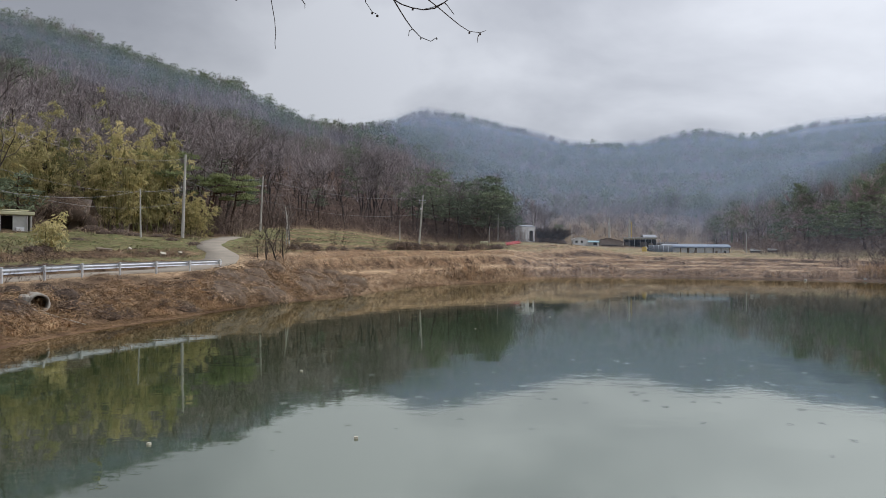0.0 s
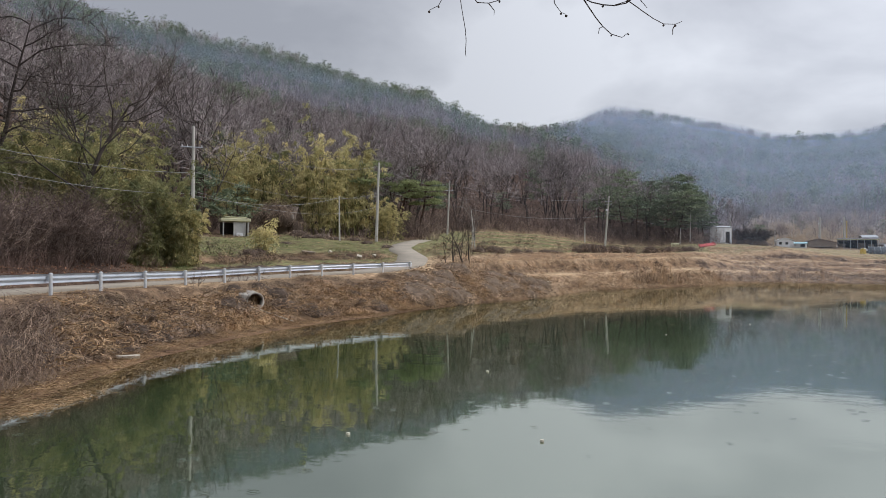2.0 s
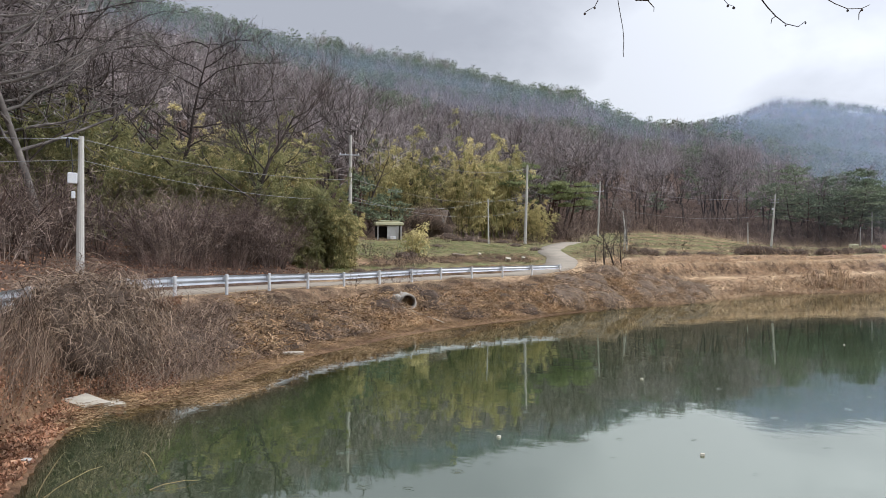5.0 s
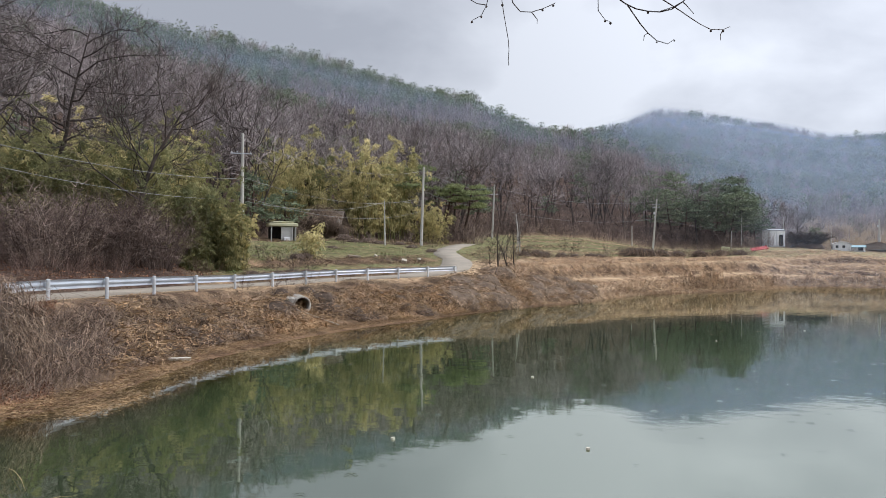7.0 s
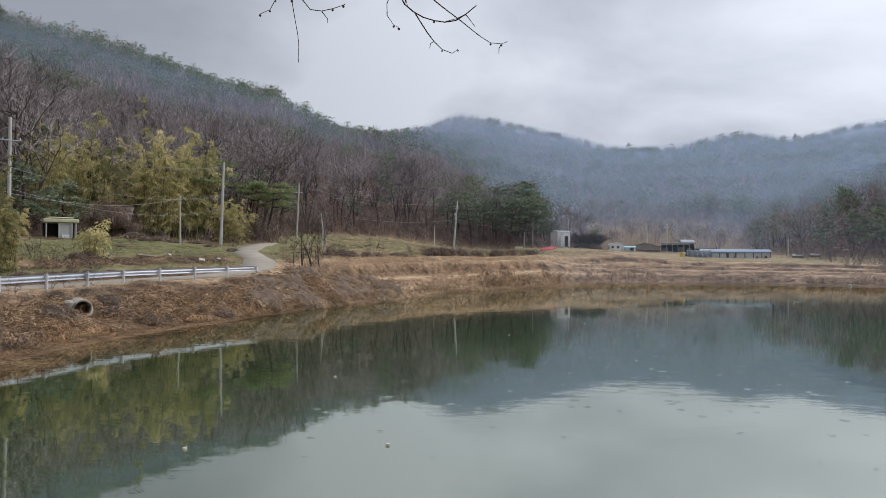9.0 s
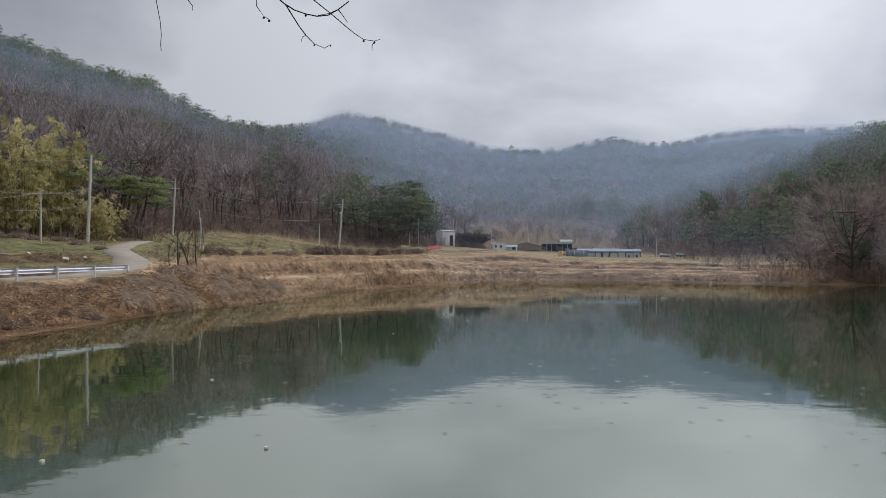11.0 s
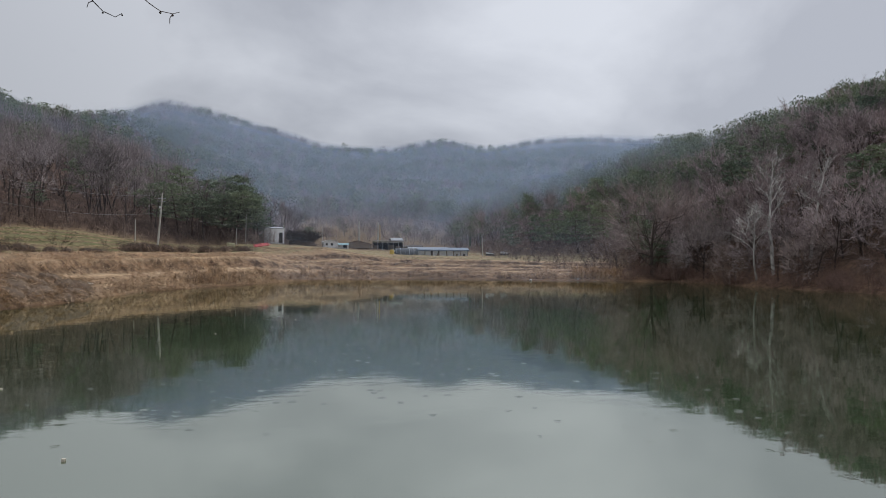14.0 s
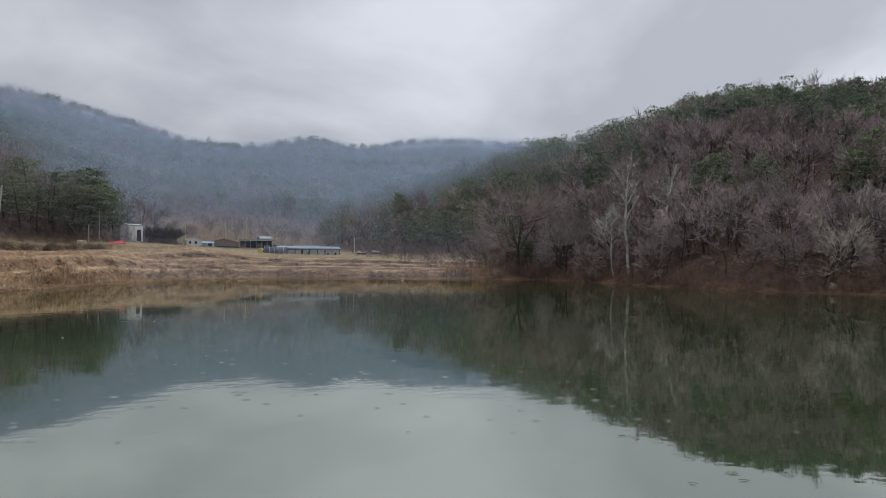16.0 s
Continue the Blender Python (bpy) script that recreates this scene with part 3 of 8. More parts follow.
def bare_tree(seed, tall=10.0, wide=3.6, limbs=14, subs=5, twigs=9, sides=5, twig_w=0.03, low=0.3, lean=0.06, thick=1.0):
    """Trunk with limbs, and the fine twigs: two meshes' arrays."""
    rnd = random.Random(seed)
    wood, fine = Buf(), Buf()
    r0 = (tall * 0.014 + 0.02) * thick
    spine = bent(Vector((0, 0, -0.3)), Vector((rnd.gauss(0, lean), rnd.gauss(0, lean), 1)), tall * 0.92, 8, rnd, 0.07, 0.03)
    wood.tube(spine, [r0 * (1.25 - 1.1 * i / 8) for i in range(9)], sides)
    for i in range(limbs):
        t = low + (1 - low) * (i + rnd.random()) / limbs
        s = min(int(t * 8), 7)
        p = spine[s].lerp(spine[s + 1], t * 8 - s)
        ang = i * 2.4 + rnd.uniform(-0.5, 0.5)
        reach = wide * (1.15 - 0.75 * abs(t - 0.45) / 0.55) * rnd.uniform(0.75, 1.15)
        way = Vector((math.cos(ang), math.sin(ang), rnd.uniform(0.25, 0.85) + t * 0.55))
        limb = bent(p, way, reach, 4, rnd, 0.16, 0.05)
        rl = r0 * (0.55 - 0.35 * t)
        wood.tube(limb, [max(rl * (1 - 0.8 * q / 4), 0.012) for q in range(5)], 3)
        for _ in range(subs):
            u = rnd.uniform(0.3, 1.0) * 4
            q = min(int(u), 3)
            p2 = limb[q].lerp(limb[q + 1], u - q)
            w2 = (limb[q + 1] - limb[q]).normalized() + Vector((rnd.gauss(0, 0.6), rnd.gauss(0, 0.6), rnd.gauss(0.2, 0.4)))
            sub = bent(p2, w2, reach * rnd.uniform(0.3, 0.55), 2, rnd, 0.2, 0.05)
            fine.sliver(sub[0], sub[1], twig_w * 2.0, rnd)
            fine.sliver(sub[1] - (sub[1] - sub[0]) * 0.2, sub[2], twig_w * 1.5, rnd)
            for _ in range(twigs):
                p3 = sub[0].lerp(sub[2], rnd.uniform(0.2, 1.0))
                w3 = (sub[2] - sub[0]).normalized() + Vector((rnd.gauss(0, 0.75), rnd.gauss(0, 0.75), rnd.gauss(0.1, 0.55)))
                fine.sliver(p3, p3 + w3.normalized() * reach * rnd.uniform(0.14, 0.34), twig_w, rnd)
    return wood.arrays(), fine.arrays()


def dome(rnd, crown, mid, half):
    """A point on the upper shell of a rounded crown."""
    a, u = rnd.uniform(0, 6.28), rnd.uniform(-0.55, 1.0)
    r = crown * math.sqrt(max(0.0, 1 - u * u)) * rnd.uniform(0.8, 1.1)
    return Vector((math.cos(a) * r, math.sin(a) * r, mid + half * u))


def wood_tree(seed, tall=13.0, crown=4.2, low=0.36, limbs=9, subs=6, twigs=8, twig_w=0.05, sides=4, lean=0.08, thick=1.0, wander=0.16):
    """A woodland tree: bare lower trunk, limbs that fan up into a rounded crown of fine twigs."""
    rnd = random.Random(seed)
    wood, fine = Buf(), Buf()
    mid, half = tall * (1 + low) / 2, tall * (1 - low) / 2
    spine = bent(Vector((0, 0, -0.4)), Vector((rnd.gauss(0, lean), rnd.gauss(0, lean), 1)), tall * 0.74, 6, rnd, 0.09, 0.03)
    r0 = (tall * 0.012 + 0.03) * thick
    wood.tube(spine, [r0 * (1.3 - 1.0 * i / 6) for i in range(7)], sides)
    for i in range(limbs):
        t = min(0.98, (low * 0.85 + (0.74 - low * 0.6) * (i + rnd.random()) / limbs) / 0.74)
        s = min(int(t * 6), 5)
        p = spine[s].lerp(spine[s + 1], t * 6 - s)
        e = dome(rnd, crown * 0.8, mid + half * 0.1, half * 0.85)
        if e.z < p.z + 0.6:
            e.z = p.z + rnd.uniform(0.6, 2.0)
        e = Vector((e.x + spine[s].x, e.y + spine[s].y, e.z))
        bow = Vector((e.x - p.x, e.y - p.y, 0)) * 0.22
        limb = [p.lerp(e, q / 4) + bow * math.sin(math.pi * q / 4) + Vector((rnd.gauss(0, wander), rnd.gauss(0, wander), rnd.gauss(0, wander))) * (1 if 0 < q < 4 else 0) for q in range(5)]
        rl = r0 * (0.5 - 0.22 * t)
        wood.tube(limb, [max(rl * (1 - 0.82 * q / 4), 0.012) for q in range(5)], 3)
        for _ in range(subs):
            u = rnd.uniform(1.2, 4.0)
            q = min(int(u), 3)
            p2 = limb[q].lerp(limb[q + 1], u - q)
            out = (p2 - Vector((spine[-1].x, spine[-1].y, mid - half * 0.5))).normalized()
            way = out + Vector((rnd.gauss(0, 0.45), rnd.gauss(0, 0.45), rnd.gauss(0.1, 0.35)))
            e2 = p2 + way.normalized() * crown * rnd.uniform(0.28, 0.52)
            m2 = p2.lerp(e2, 0.5) + Vector((rnd.gauss(0, 0.12), rnd.gauss(0, 0.12), rnd.gauss(0.05, 0.1)))
            fine.sliver(p2, m2 + (m2 - p2) * 0.25, twig_w * 1.9, rnd)
            fine.sliver(m2, e2, twig_w * 1.4, rnd)
            for _ in range(twigs):
                p3 = (p2.lerp(m2, rnd.uniform(0.4, 1.0)) if rnd.random() < 0.35 else m2.lerp(e2, rnd.random()))
                w3 = way.normalized() + Vector((rnd.gauss(0, 0.6), rnd.gauss(0, 0.6), rnd.gauss(0.15, 0.5)))
                fine.sliver(p3, p3 + w3.normalized() * crown * rnd.uniform(0.14, 0.3), twig_w, rnd)
    return wood.arrays(), fine.arrays()


def far_bare(seed, tall=9.0, wide=3.0, count=90, w=0.13):
    """A bare tree for the far slopes, light in triangles: a short trunk and a fan of twigs in a dome."""
    rnd = random.Random(seed)
    b = Buf()
    b.tube([Vector((0, 0, -0.5)), Vector((rnd.gauss(0, 0.2), rnd.gauss(0, 0.2), tall * 0.4)), Vector((rnd.gauss(0, 0.4), rnd.gauss(0, 0.4), tall * 0.8))], [0.16, 0.12, 0.04], 3)
    hub = Vector((0, 0, tall * 0.2))
    for i in range(count):
        e = dome(rnd, wide, tall * 0.55, tall * 0.46)
        p = hub.lerp(e, rnd.uniform(0.3, 0.75)) + Vector((rnd.gauss(0, 0.3), rnd.gauss(0, 0.3), rnd.gauss(0, 0.3)))
        b.sliver(p, e + Vector((rnd.gauss(0, 0.25), rnd.gauss(0, 0.25), rnd.gauss(0.1, 0.25))), w * rnd.uniform(0.7, 1.3), rnd)
    return b.arrays()


def far_pine(seed, tall=9.0, wide=2.6, pads=10, per=10, size=0.8, low=0.25):
    """A pine for the far slopes: level clumps of needles round a hidden trunk, broad and uneven at the top."""
    rnd = random.Random(seed)
    b = Buf()
    b.tube([Vector((0, 0, -0.5)), Vector((0, 0, tall * 0.9))], [0.16, 0.04], 3)
    for i in range(pads):
        t = low + (1 - low) * (i + 0.5) / pads
        a = i * 2.4 + rnd.uniform(-0.5, 0.5)
        reach = wide * (0.25 + 0.6 * math.sin(math.pi * (0.22 + 0.7 * (t - low) / (1 - low)))) * rnd.uniform(0.5, 1.1)
        c = Vector((math.cos(a) * reach, math.sin(a) * reach, tall * t))
        r = wide * rnd.uniform(0.42, 0.66)
        for _ in range(per):
            q, g = rnd.uniform(0, 6.28), r * math.sqrt(rnd.random())
            o = c + Vector((math.cos(q) * g, math.sin(q) * g, rnd.uniform(-0.1, 0.5) * r * (1.1 - g / r)))
            way = Vector((math.cos(q) * 0.6 + rnd.gauss(0, 0.6), math.sin(q) * 0.6 + rnd.gauss(0, 0.6), rnd.uniform(0.0, 1.0))).normalized()
            b.sliver(o, o + way * size * rnd.uniform(0.9, 1.6), size * rnd.uniform(0.5, 0.8), rnd)
    return b.arrays()


def pine(seed, tall=10.0, pads=20, per=36, size=0.42, spread=2.6, low=0.35):
    """A red pine: bare lower trunk, limbs with flat pads of needles."""
    rnd = random.Random(seed)
    wood, green = Buf(), Buf()
    spine = bent(Vector((0, 0, -0.3)), Vector((rnd.gauss(0, 0.08), rnd.gauss(0, 0.08), 1)), tall * 0.95, 6, rnd, 0.06, 0.04)
    wood.tube(spine, [0.2 * (1.15 - i / 6) + 0.02 for i in range(7)], 5)
    for i in range(pads):
        t = low + (1 - low) * (i + rnd.random() * 0.8) / pads
        s = min(int(t * 6), 5)
        p = spine[s].lerp(spine[s + 1], t * 6 - s)
        a = i * 2.4 + rnd.uniform(-0.4, 0.4)
        reach = spread * (0.3 + 0.75 * math.sin(math.pi * (0.3 + 0.62 * (t - low) / (1 - low)))) * rnd.uniform(0.6, 1.1)
        e = p + Vector((math.cos(a) * reach, math.sin(a) * reach, rnd.uniform(-0.1, 0.5)))
        wood.tube([p, p.lerp(e, 0.5) + Vector((0, 0, -0.1)), e], [0.05, 0.035, 0.015], 3)
        for _ in range(per):
            q = p.lerp(e, rnd.uniform(0.35, 1.1))
            r = reach * 0.42 + 0.25
            c = q + Vector((rnd.gauss(0, r * 0.5), rnd.gauss(0, r * 0.5), rnd.gauss(0.12, 0.13)))
            way = Vector((rnd.gauss(0, 1), rnd.gauss(0, 1), rnd.gauss(0.35, 0.45))).normalized()
            green.sliver(c, c + way * size * rnd.uniform(1.1, 2.0), size * 0.62, rnd)
    return wood.arrays(), green.arrays()


def umbrella_pine(seed, tall, wide):
    """An old pine with a bare leaning trunk and broad level layers of needles."""
    rnd = random.Random(seed)
    wood, green = Buf(), Buf()
    spine = bent(Vector((0, 0, -0.3)), Vector((0.12, 0.05, 1)), tall * 0.97, 6, rnd, 0.1, 0.05)
    wood.tube(spine, [0.24 * (1.15 - i / 6) + 0.03 for i in range(7)], 6)
    for i in range(9):
        t = 0.62 + 0.38 * i / 8
        s = min(int(t * 6), 5)
        p = spine[s].lerp(spine[s + 1], min(1, t * 6 - s))
        a = i * 2.4 + rnd.uniform(-0.4, 0.4)
        reach = wide * rnd.uniform(0.35, 0.75) * (1 - 0.5 * (i == 8))
        e = p + Vector((math.cos(a) * reach, math.sin(a) * reach, rnd.uniform(0.0, 0.4)))
        wood.tube([p, p.lerp(e, 0.5) + Vector((0, 0, -0.15)), e], [0.09, 0.06, 0.03], 4)
        r = wide * rnd.uniform(0.3, 0.42)
        for _ in range(330):
            b, q = rnd.uniform(0, 6.28), r * math.sqrt(rnd.random())
            c = e + Vector((math.cos(b) * q, math.sin(b) * q, 0.45 * (1 - (q / r) ** 2) * rnd.random()))
            way = Vector((rnd.gauss(0, 0.8), rnd.gauss(0, 0.8), rnd.uniform(0.0, 1.1))).normalized()
            green.sliver(c, c + way * rnd.uniform(0.35, 0.6), 0.16, rnd)
    return wood.arrays(), green.arrays()


def bamboo(seed, culms=9, tall=12.0, leaves=319, leaf=0.33, spread=1.6, droop=0.16, low=0.16):
    """A clump of bamboo: for each culm its thin arching stem and its drooping plume."""
    rnd = random.Random(seed)
    made = []
    for _ in range(culms):
        wood, green = Buf(), Buf()
        a, r = rnd.uniform(0, 6.28), spread * math.sqrt(rnd.random())
        h = tall * rnd.uniform(0.66, 1.02)
        a2 = rnd.uniform(0, 6.28)
        way = Vector((math.cos(a2) * 0.1, math.sin(a2) * 0.1, 1))
        pts, p = [], Vector((math.cos(a) * r, math.sin(a) * r, -0.2))
        for i in range(8):
            pts.append(p.copy())
            k2 = droop * (i / 7) ** 2.2 * 3
            p = p + (way + Vector((math.cos(a2) * k2, math.sin(a2) * k2, -k2 * 0.8))).normalized() * h / 7
        wood.tube(pts, [0.045 * (1.05 - i / 8) + 0.006 for i in range(8)], 3)
        # side branches that hang over like plumes, longest in the upper half
        for n in range(11):
            t = max(low, 0.02) * 6 + (6.99 - max(low, 0.02) * 6) * rnd.random() ** 0.8
            i = int(t)
            q = pts[i].lerp(pts[i + 1], t - i)
            a3 = rnd.uniform(0, 6.28)
            reach = (0.3 + 0.68 * math.sin(min(1, t / 7) * 2.7)) * rnd.uniform(0.6, 1.25)
            out = Vector((math.cos(a3), math.sin(a3), 0))
            mid2 = q + out * reach * 0.6 + Vector((0, 0, reach * 0.35))
            end = q + out * reach * 1.25 + Vector((0, 0, -reach * rnd.uniform(0.1, 0.75)))
            for _ in range(leaves // 11):
                u = rnd.uniform(0.15, 1.0)
                c = q.lerp(mid2, min(1, u * 2)) if u < 0.5 else mid2.lerp(end, u * 2 - 1)
                c = c + Vector((rnd.gauss(0, 0.14), rnd.gauss(0, 0.14), rnd.gauss(0, 0.1)))
                tip = c + (out * 0.7 + Vector((rnd.gauss(0, 0.5), rnd.gauss(0, 0.5), rnd.uniform(-1.2, -0.1)))).normalized() * leaf * rnd.uniform(0.8, 1.6)
                green.sliver(c, tip, leaf * 0.42, rnd)
        made.append((wood.arrays(), green.arrays()))
    return made


def part(name, arrays, mat, parent, label="", smooth_shade=False):
    """Links one mesh under its thing."""
    v, f = arrays
    ob = new(name, mesh_of(name, v, f, mat, smooth_shade))
    ob.parent = parent
    if label:
        ob["label"] = label
    return ob


def thing(name, at, label, category, group=""):
    ob = new(name)
    ob.empty_display_size = 0.3
    ob.location = at
    return tagged(ob, label, category, group)


def scatter(name, templates, spots, mat, label, category, rnd, sizes=(0.8, 1.2), downhill=False):
    """Many plants joined into one object of stuff."""
    vs, fs, ts, base = [], [], [], 0
    groups = [[] for _ in templates]
    for sp in spots:
        groups[rnd.randrange(len(templates))].append(sp)
    for (v, f), pts in zip(templates, groups):
        if not pts:
            continue
        P = np.array(pts, np.float32)
        m = len(P)
        ang = np.array([rnd.uniform(0, 6.28) for _ in range(m)], np.float32)
        if downhill:
            ang = np.arctan2(-P[:, 1], -P[:, 0]) + (ang - 3.14) * 0.3
        sc = np.array([rnd.uniform(*sizes) for _ in range(m)], np.float32)
        hs = sc * np.array([rnd.uniform(0.9, 1.15) for _ in range(m)], np.float32)
        ca, sa = np.cos(ang) * sc, np.sin(ang) * sc
        x = v[None, :, 0] * ca[:, None] - v[None, :, 1] * sa[:, None] + P[:, 0:1]
        y = v[None, :, 0] * sa[:, None] + v[None, :, 1] * ca[:, None] + P[:, 1:2]
        z = v[None, :, 2] * hs[:, None] + P[:, 2:3]
        vs.append(np.stack([x, y, z], -1).reshape(-1, 3))
        fs.append((f[None] + (np.arange(m) * len(v))[:, None, None] + base).reshape(-1, 3))
        ts.append(np.repeat(np.array([rnd.random() for _ in range(m)], np.float32), len(v)))
        base += m * len(v)
    me = mesh_of(name, np.vstack(vs), np.vstack(fs), mat, tint=np.concatenate(ts))
    return tagged(new(name, me), label, category, kind="stuff")


def forest_spots(rnd, az0, az1, d0, d1, density, keep):
    """Places spread evenly over a sector of the land."""
    area = math.pi * (d1 * d1 - d0 * d0) * (az1 - az0) / 360
    n = int(area * density)
    az = np.array([rnd.uniform(az0, az1) for _ in range(n)])
    d = np.sqrt(np.array([rnd.uniform(d0 * d0, d1 * d1) for _ in range(n)]))
    x, y = -np.sin(np.radians(az)) * d, np.cos(np.radians(az)) * d
    z = height(x, y)
    ok = keep(az, d, z)
    return np.stack([x, y, z], 1)[ok]


# ================= forests =================
rnd = random.Random(11)


def in_wood(az, d, z):
    clearing = (az > -19.5) & (az < -7.0) & (d < 318 + 60 * vnoise(az * 20, d, 60, 61))
    return (d > col(HILLFOOT, az, 1) + 2) & ~clearing


def seen_slope(az, d):
    """True on the slopes that face the lake, false behind the crests."""
    left = d < col(RIDGE_LEFT, az, 1) + 14
    right = d < col(RIDGE_RIGHT, az, 1) + 14
    return np.where(az > -8, left, np.where(az < -16, right, False))


def pine_share(x, y):
    return np.clip(0.12 + 1.1 * vnoise(x, y, 38, 21) + 0.5 * vnoise(x, y, 16, 22), 0.02, 0.9)


def split(spots, share):
    r = np.array([rnd.random() for _ in range(len(spots))])
    p = r < share
    return spots[p], spots[~p]


# woods on the slopes above the road and the fields, and on the opposite slope
slope = np.vstack([
    forest_spots(rnd, -7, 62, 40, 200, 0.032, lambda a, d, z: in_wood(a, d, z) & seen_slope(a, d) & ~((a > 38) & (a < 57) & (d < 74))),
    forest_spots(rnd, -64, -24, 85, 205, 0.05, lambda a, d, z: (d > foot(a) + 3) & seen_slope(a, d) & ((a < -33) | in_wood(a, d, z)))])
sx = np.hypot(slope[:, 0], slope[:, 1])
saz = np.degrees(np.arctan2(-slope[:, 0], slope[:, 1]))
share = pine_share(slope[:, 0], slope[:, 1])
share = np.where(saz < -30, np.clip(share + 0.45 * smooth(sx, 135, 185) - 0.05, 0, 1), share * 0.8)
share = np.where((saz < -41) & (sx > 112), np.maximum(share, np.clip(0.3 + 1.6 * vnoise(slope[:, 0], slope[:, 1], 22, 29), 0, 0.85)), share)
near_pines, near_bare = split(slope, share)
mid = np.vstack([
    forest_spots(rnd, -7, 62, 200, 560, 0.03, lambda a, d, z: in_wood(a, d, z) & seen_slope(a, d)),
    forest_spots(rnd, -64, -16, 200, 420, 0.034, lambda a, d, z: in_wood(a, d, z) & seen_slope(a, d))])
md = np.hypot(mid[:, 0], mid[:, 1])
maz = np.degrees(np.arctan2(-mid[:, 0], mid[:, 1]))
share = pine_share(mid[:, 0], mid[:, 1]) + np.where(maz > 0, smooth(md, 310, 430) * 0.65, 0.5)
share = np.where(maz < -33, np.maximum(share, 0.62), share)
share = np.where((maz < -8) & (maz > -27) & (md < 300), 0.3 + 0.8 * vnoise(mid[:, 0], mid[:, 1], 30, 24), share)
mid_pines, mid_bare = split(mid, np.clip(share, 0, 0.95))
far = forest_spots(rnd, -46, 20, 230, 975, 0.0125, lambda a, d, z: in_wood(a, d, z) & ~seen_slope(a, d) & (d > 235))
fz = far[:, 2]
share = pine_share(far[:, 0], far[:, 1]) + 0.5 - 0.45 * smooth(fz, 125, 150)
fd = np.hypot(far[:, 0], far[:, 1])
share = np.where(fd < 400, 0.42 + 0.9 * vnoise(far[:, 0], far[:, 1], 40, 27), share)
share = np.where(fd < 290, 0.2 + 0.7 * vnoise(far[:, 0], far[:, 1], 30, 28), share)
far_pines, far_bare_spots = split(far, np.clip(share, 0, 0.95))
valley_extra = forest_spots(rnd, -30, 2, 225, 330, 0.018, lambda a, d, z: in_wood(a, d, z) & ~seen_slope(a, d))


def close_far(p, near):
    d = np.hypot(p[:, 0], p[:, 1])
    return p[(d < 400) == near]

BARE = [wood_tree(s, tall=t, crown=w, low=lo, limbs=9, subs=6, twigs=8, twig_w=0.055) for s, t, w, lo in ((1, 12.5, 4.7, 0.4), (2, 13.0, 4.4, 0.44), (3, 11.5, 5.0, 0.36), (4, 10.5, 4.3, 0.34), (5, 13.5, 4.9, 0.46))]
PINES = [pine(s, tall=t, pads=p, per=48, size=0.345, low=0.28) for s, t, p in ((1, 8, 20), (2, 9.5, 22), (3, 7, 16), (4, 8.5, 18))]


def place_trees(name, kinds, spots, mats, label, category, group, most, sizes):
    """The nearest trees as things; the rest joined."""
    order = np.argsort(np.hypot(spots[:, 0], spots[:, 1]))
    models = []
    for (wood, fine) in kinds:
        models.append((mesh_of("trunk", *wood, mats[0]), mesh_of("crown", *fine, mats[1])))
    for i in order[:most]:
        t = thing(name, spots[i], label, category, group)
        t.rotation_euler = (0, 0, rnd.uniform(0, 6.28))
        s = rnd.uniform(*sizes)
        t.scale = (s, s, s * rnd.uniform(0.92, 1.12))
        wood, fine = models[rnd.randrange(len(models))]
        for nm, me in (("trunk", wood), ("crown", fine)):
            p = new(nm, me)
            p.parent = t
    rest = spots[order[most:]]
    if len(rest):
        return rest
    return np.zeros((0, 3))


def woods(name, kinds, spots, mat, label, sizes):
    """Joined woods: twigs in one object, the dark trunks and limbs under them in another."""
    state = rnd.getstate()
    scatter(name, [f for w, f in kinds], spots, mat, label, "woods", rnd, sizes)
    rnd.setstate(state)
    scatter("tree_trunks", [w for w, f in kinds], spots, BARK, "dark trunks and limbs of the " + label, "trunks", rnd, sizes)


BROAD = [wood_tree(s, tall=t, crown=w, low=lo, limbs=10, subs=7, twigs=8, twig_w=0.06, lean=0.14) for s, t, w, lo in ((11, 8.5, 4.2, 0.15), (12, 9.5, 4.0, 0.2), (13, 7.5, 3.9, 0.12), (14, 9.0, 4.5, 0.18))]
opposite = np.degrees(np.arctan2(-near_bare[:, 0], near_bare[:, 1])) < -20
rest = place_trees("bare_tree", BROAD, near_bare[opposite], (BARK, RUSSET), "leafless tree with a rounded crown on the opposite slope", "tree", "bare trees on the slopes", 110, (0.7, 1.2))
woods("broad_woods", BROAD, rest, RUSSET, "leafless rounded woods on the opposite slope", (0.7, 1.2))
near_bare = near_bare[~opposite]
rest = place_trees("bare_tree", BARE, near_bare, (BARK, TWIG), "leafless grey-brown broadleaf tree on the wooded slope", "tree", "bare trees on the slopes", 170, (0.75, 1.25))
woods("bare_woods", BARE, rest, TWIG, "leafless broadleaf woods on the slopes", (0.75, 1.25))
rest = place_trees("pine_tree", PINES, near_pines, (PINE_BARK, NEEDLES), "dark green pine with flat pads of needles", "tree", "pines on the slopes", 90, (0.75, 1.2))
if len(rest):
    scatter("pine_woods", [p[1] for p in PINES], rest, NEEDLES, "dark green pines among the bare woods", "woods", rnd, (0.75, 1.2))
FAR_BARE = [far_bare(s, tall=t, wide=3.6, count=56, w=0.15) for s, t in ((31, 9), (32, 10.5), (33, 8), (34, 9.5))]
FAR_PINE = [far_pine(s, tall=t, wide=w, pads=10, per=9, size=0.72, low=lo) for s, t, w, lo in ((41, 8.5, 3.0, 0.3), (42, 9.5, 2.7, 0.35), (43, 7.5, 2.8, 0.22))]
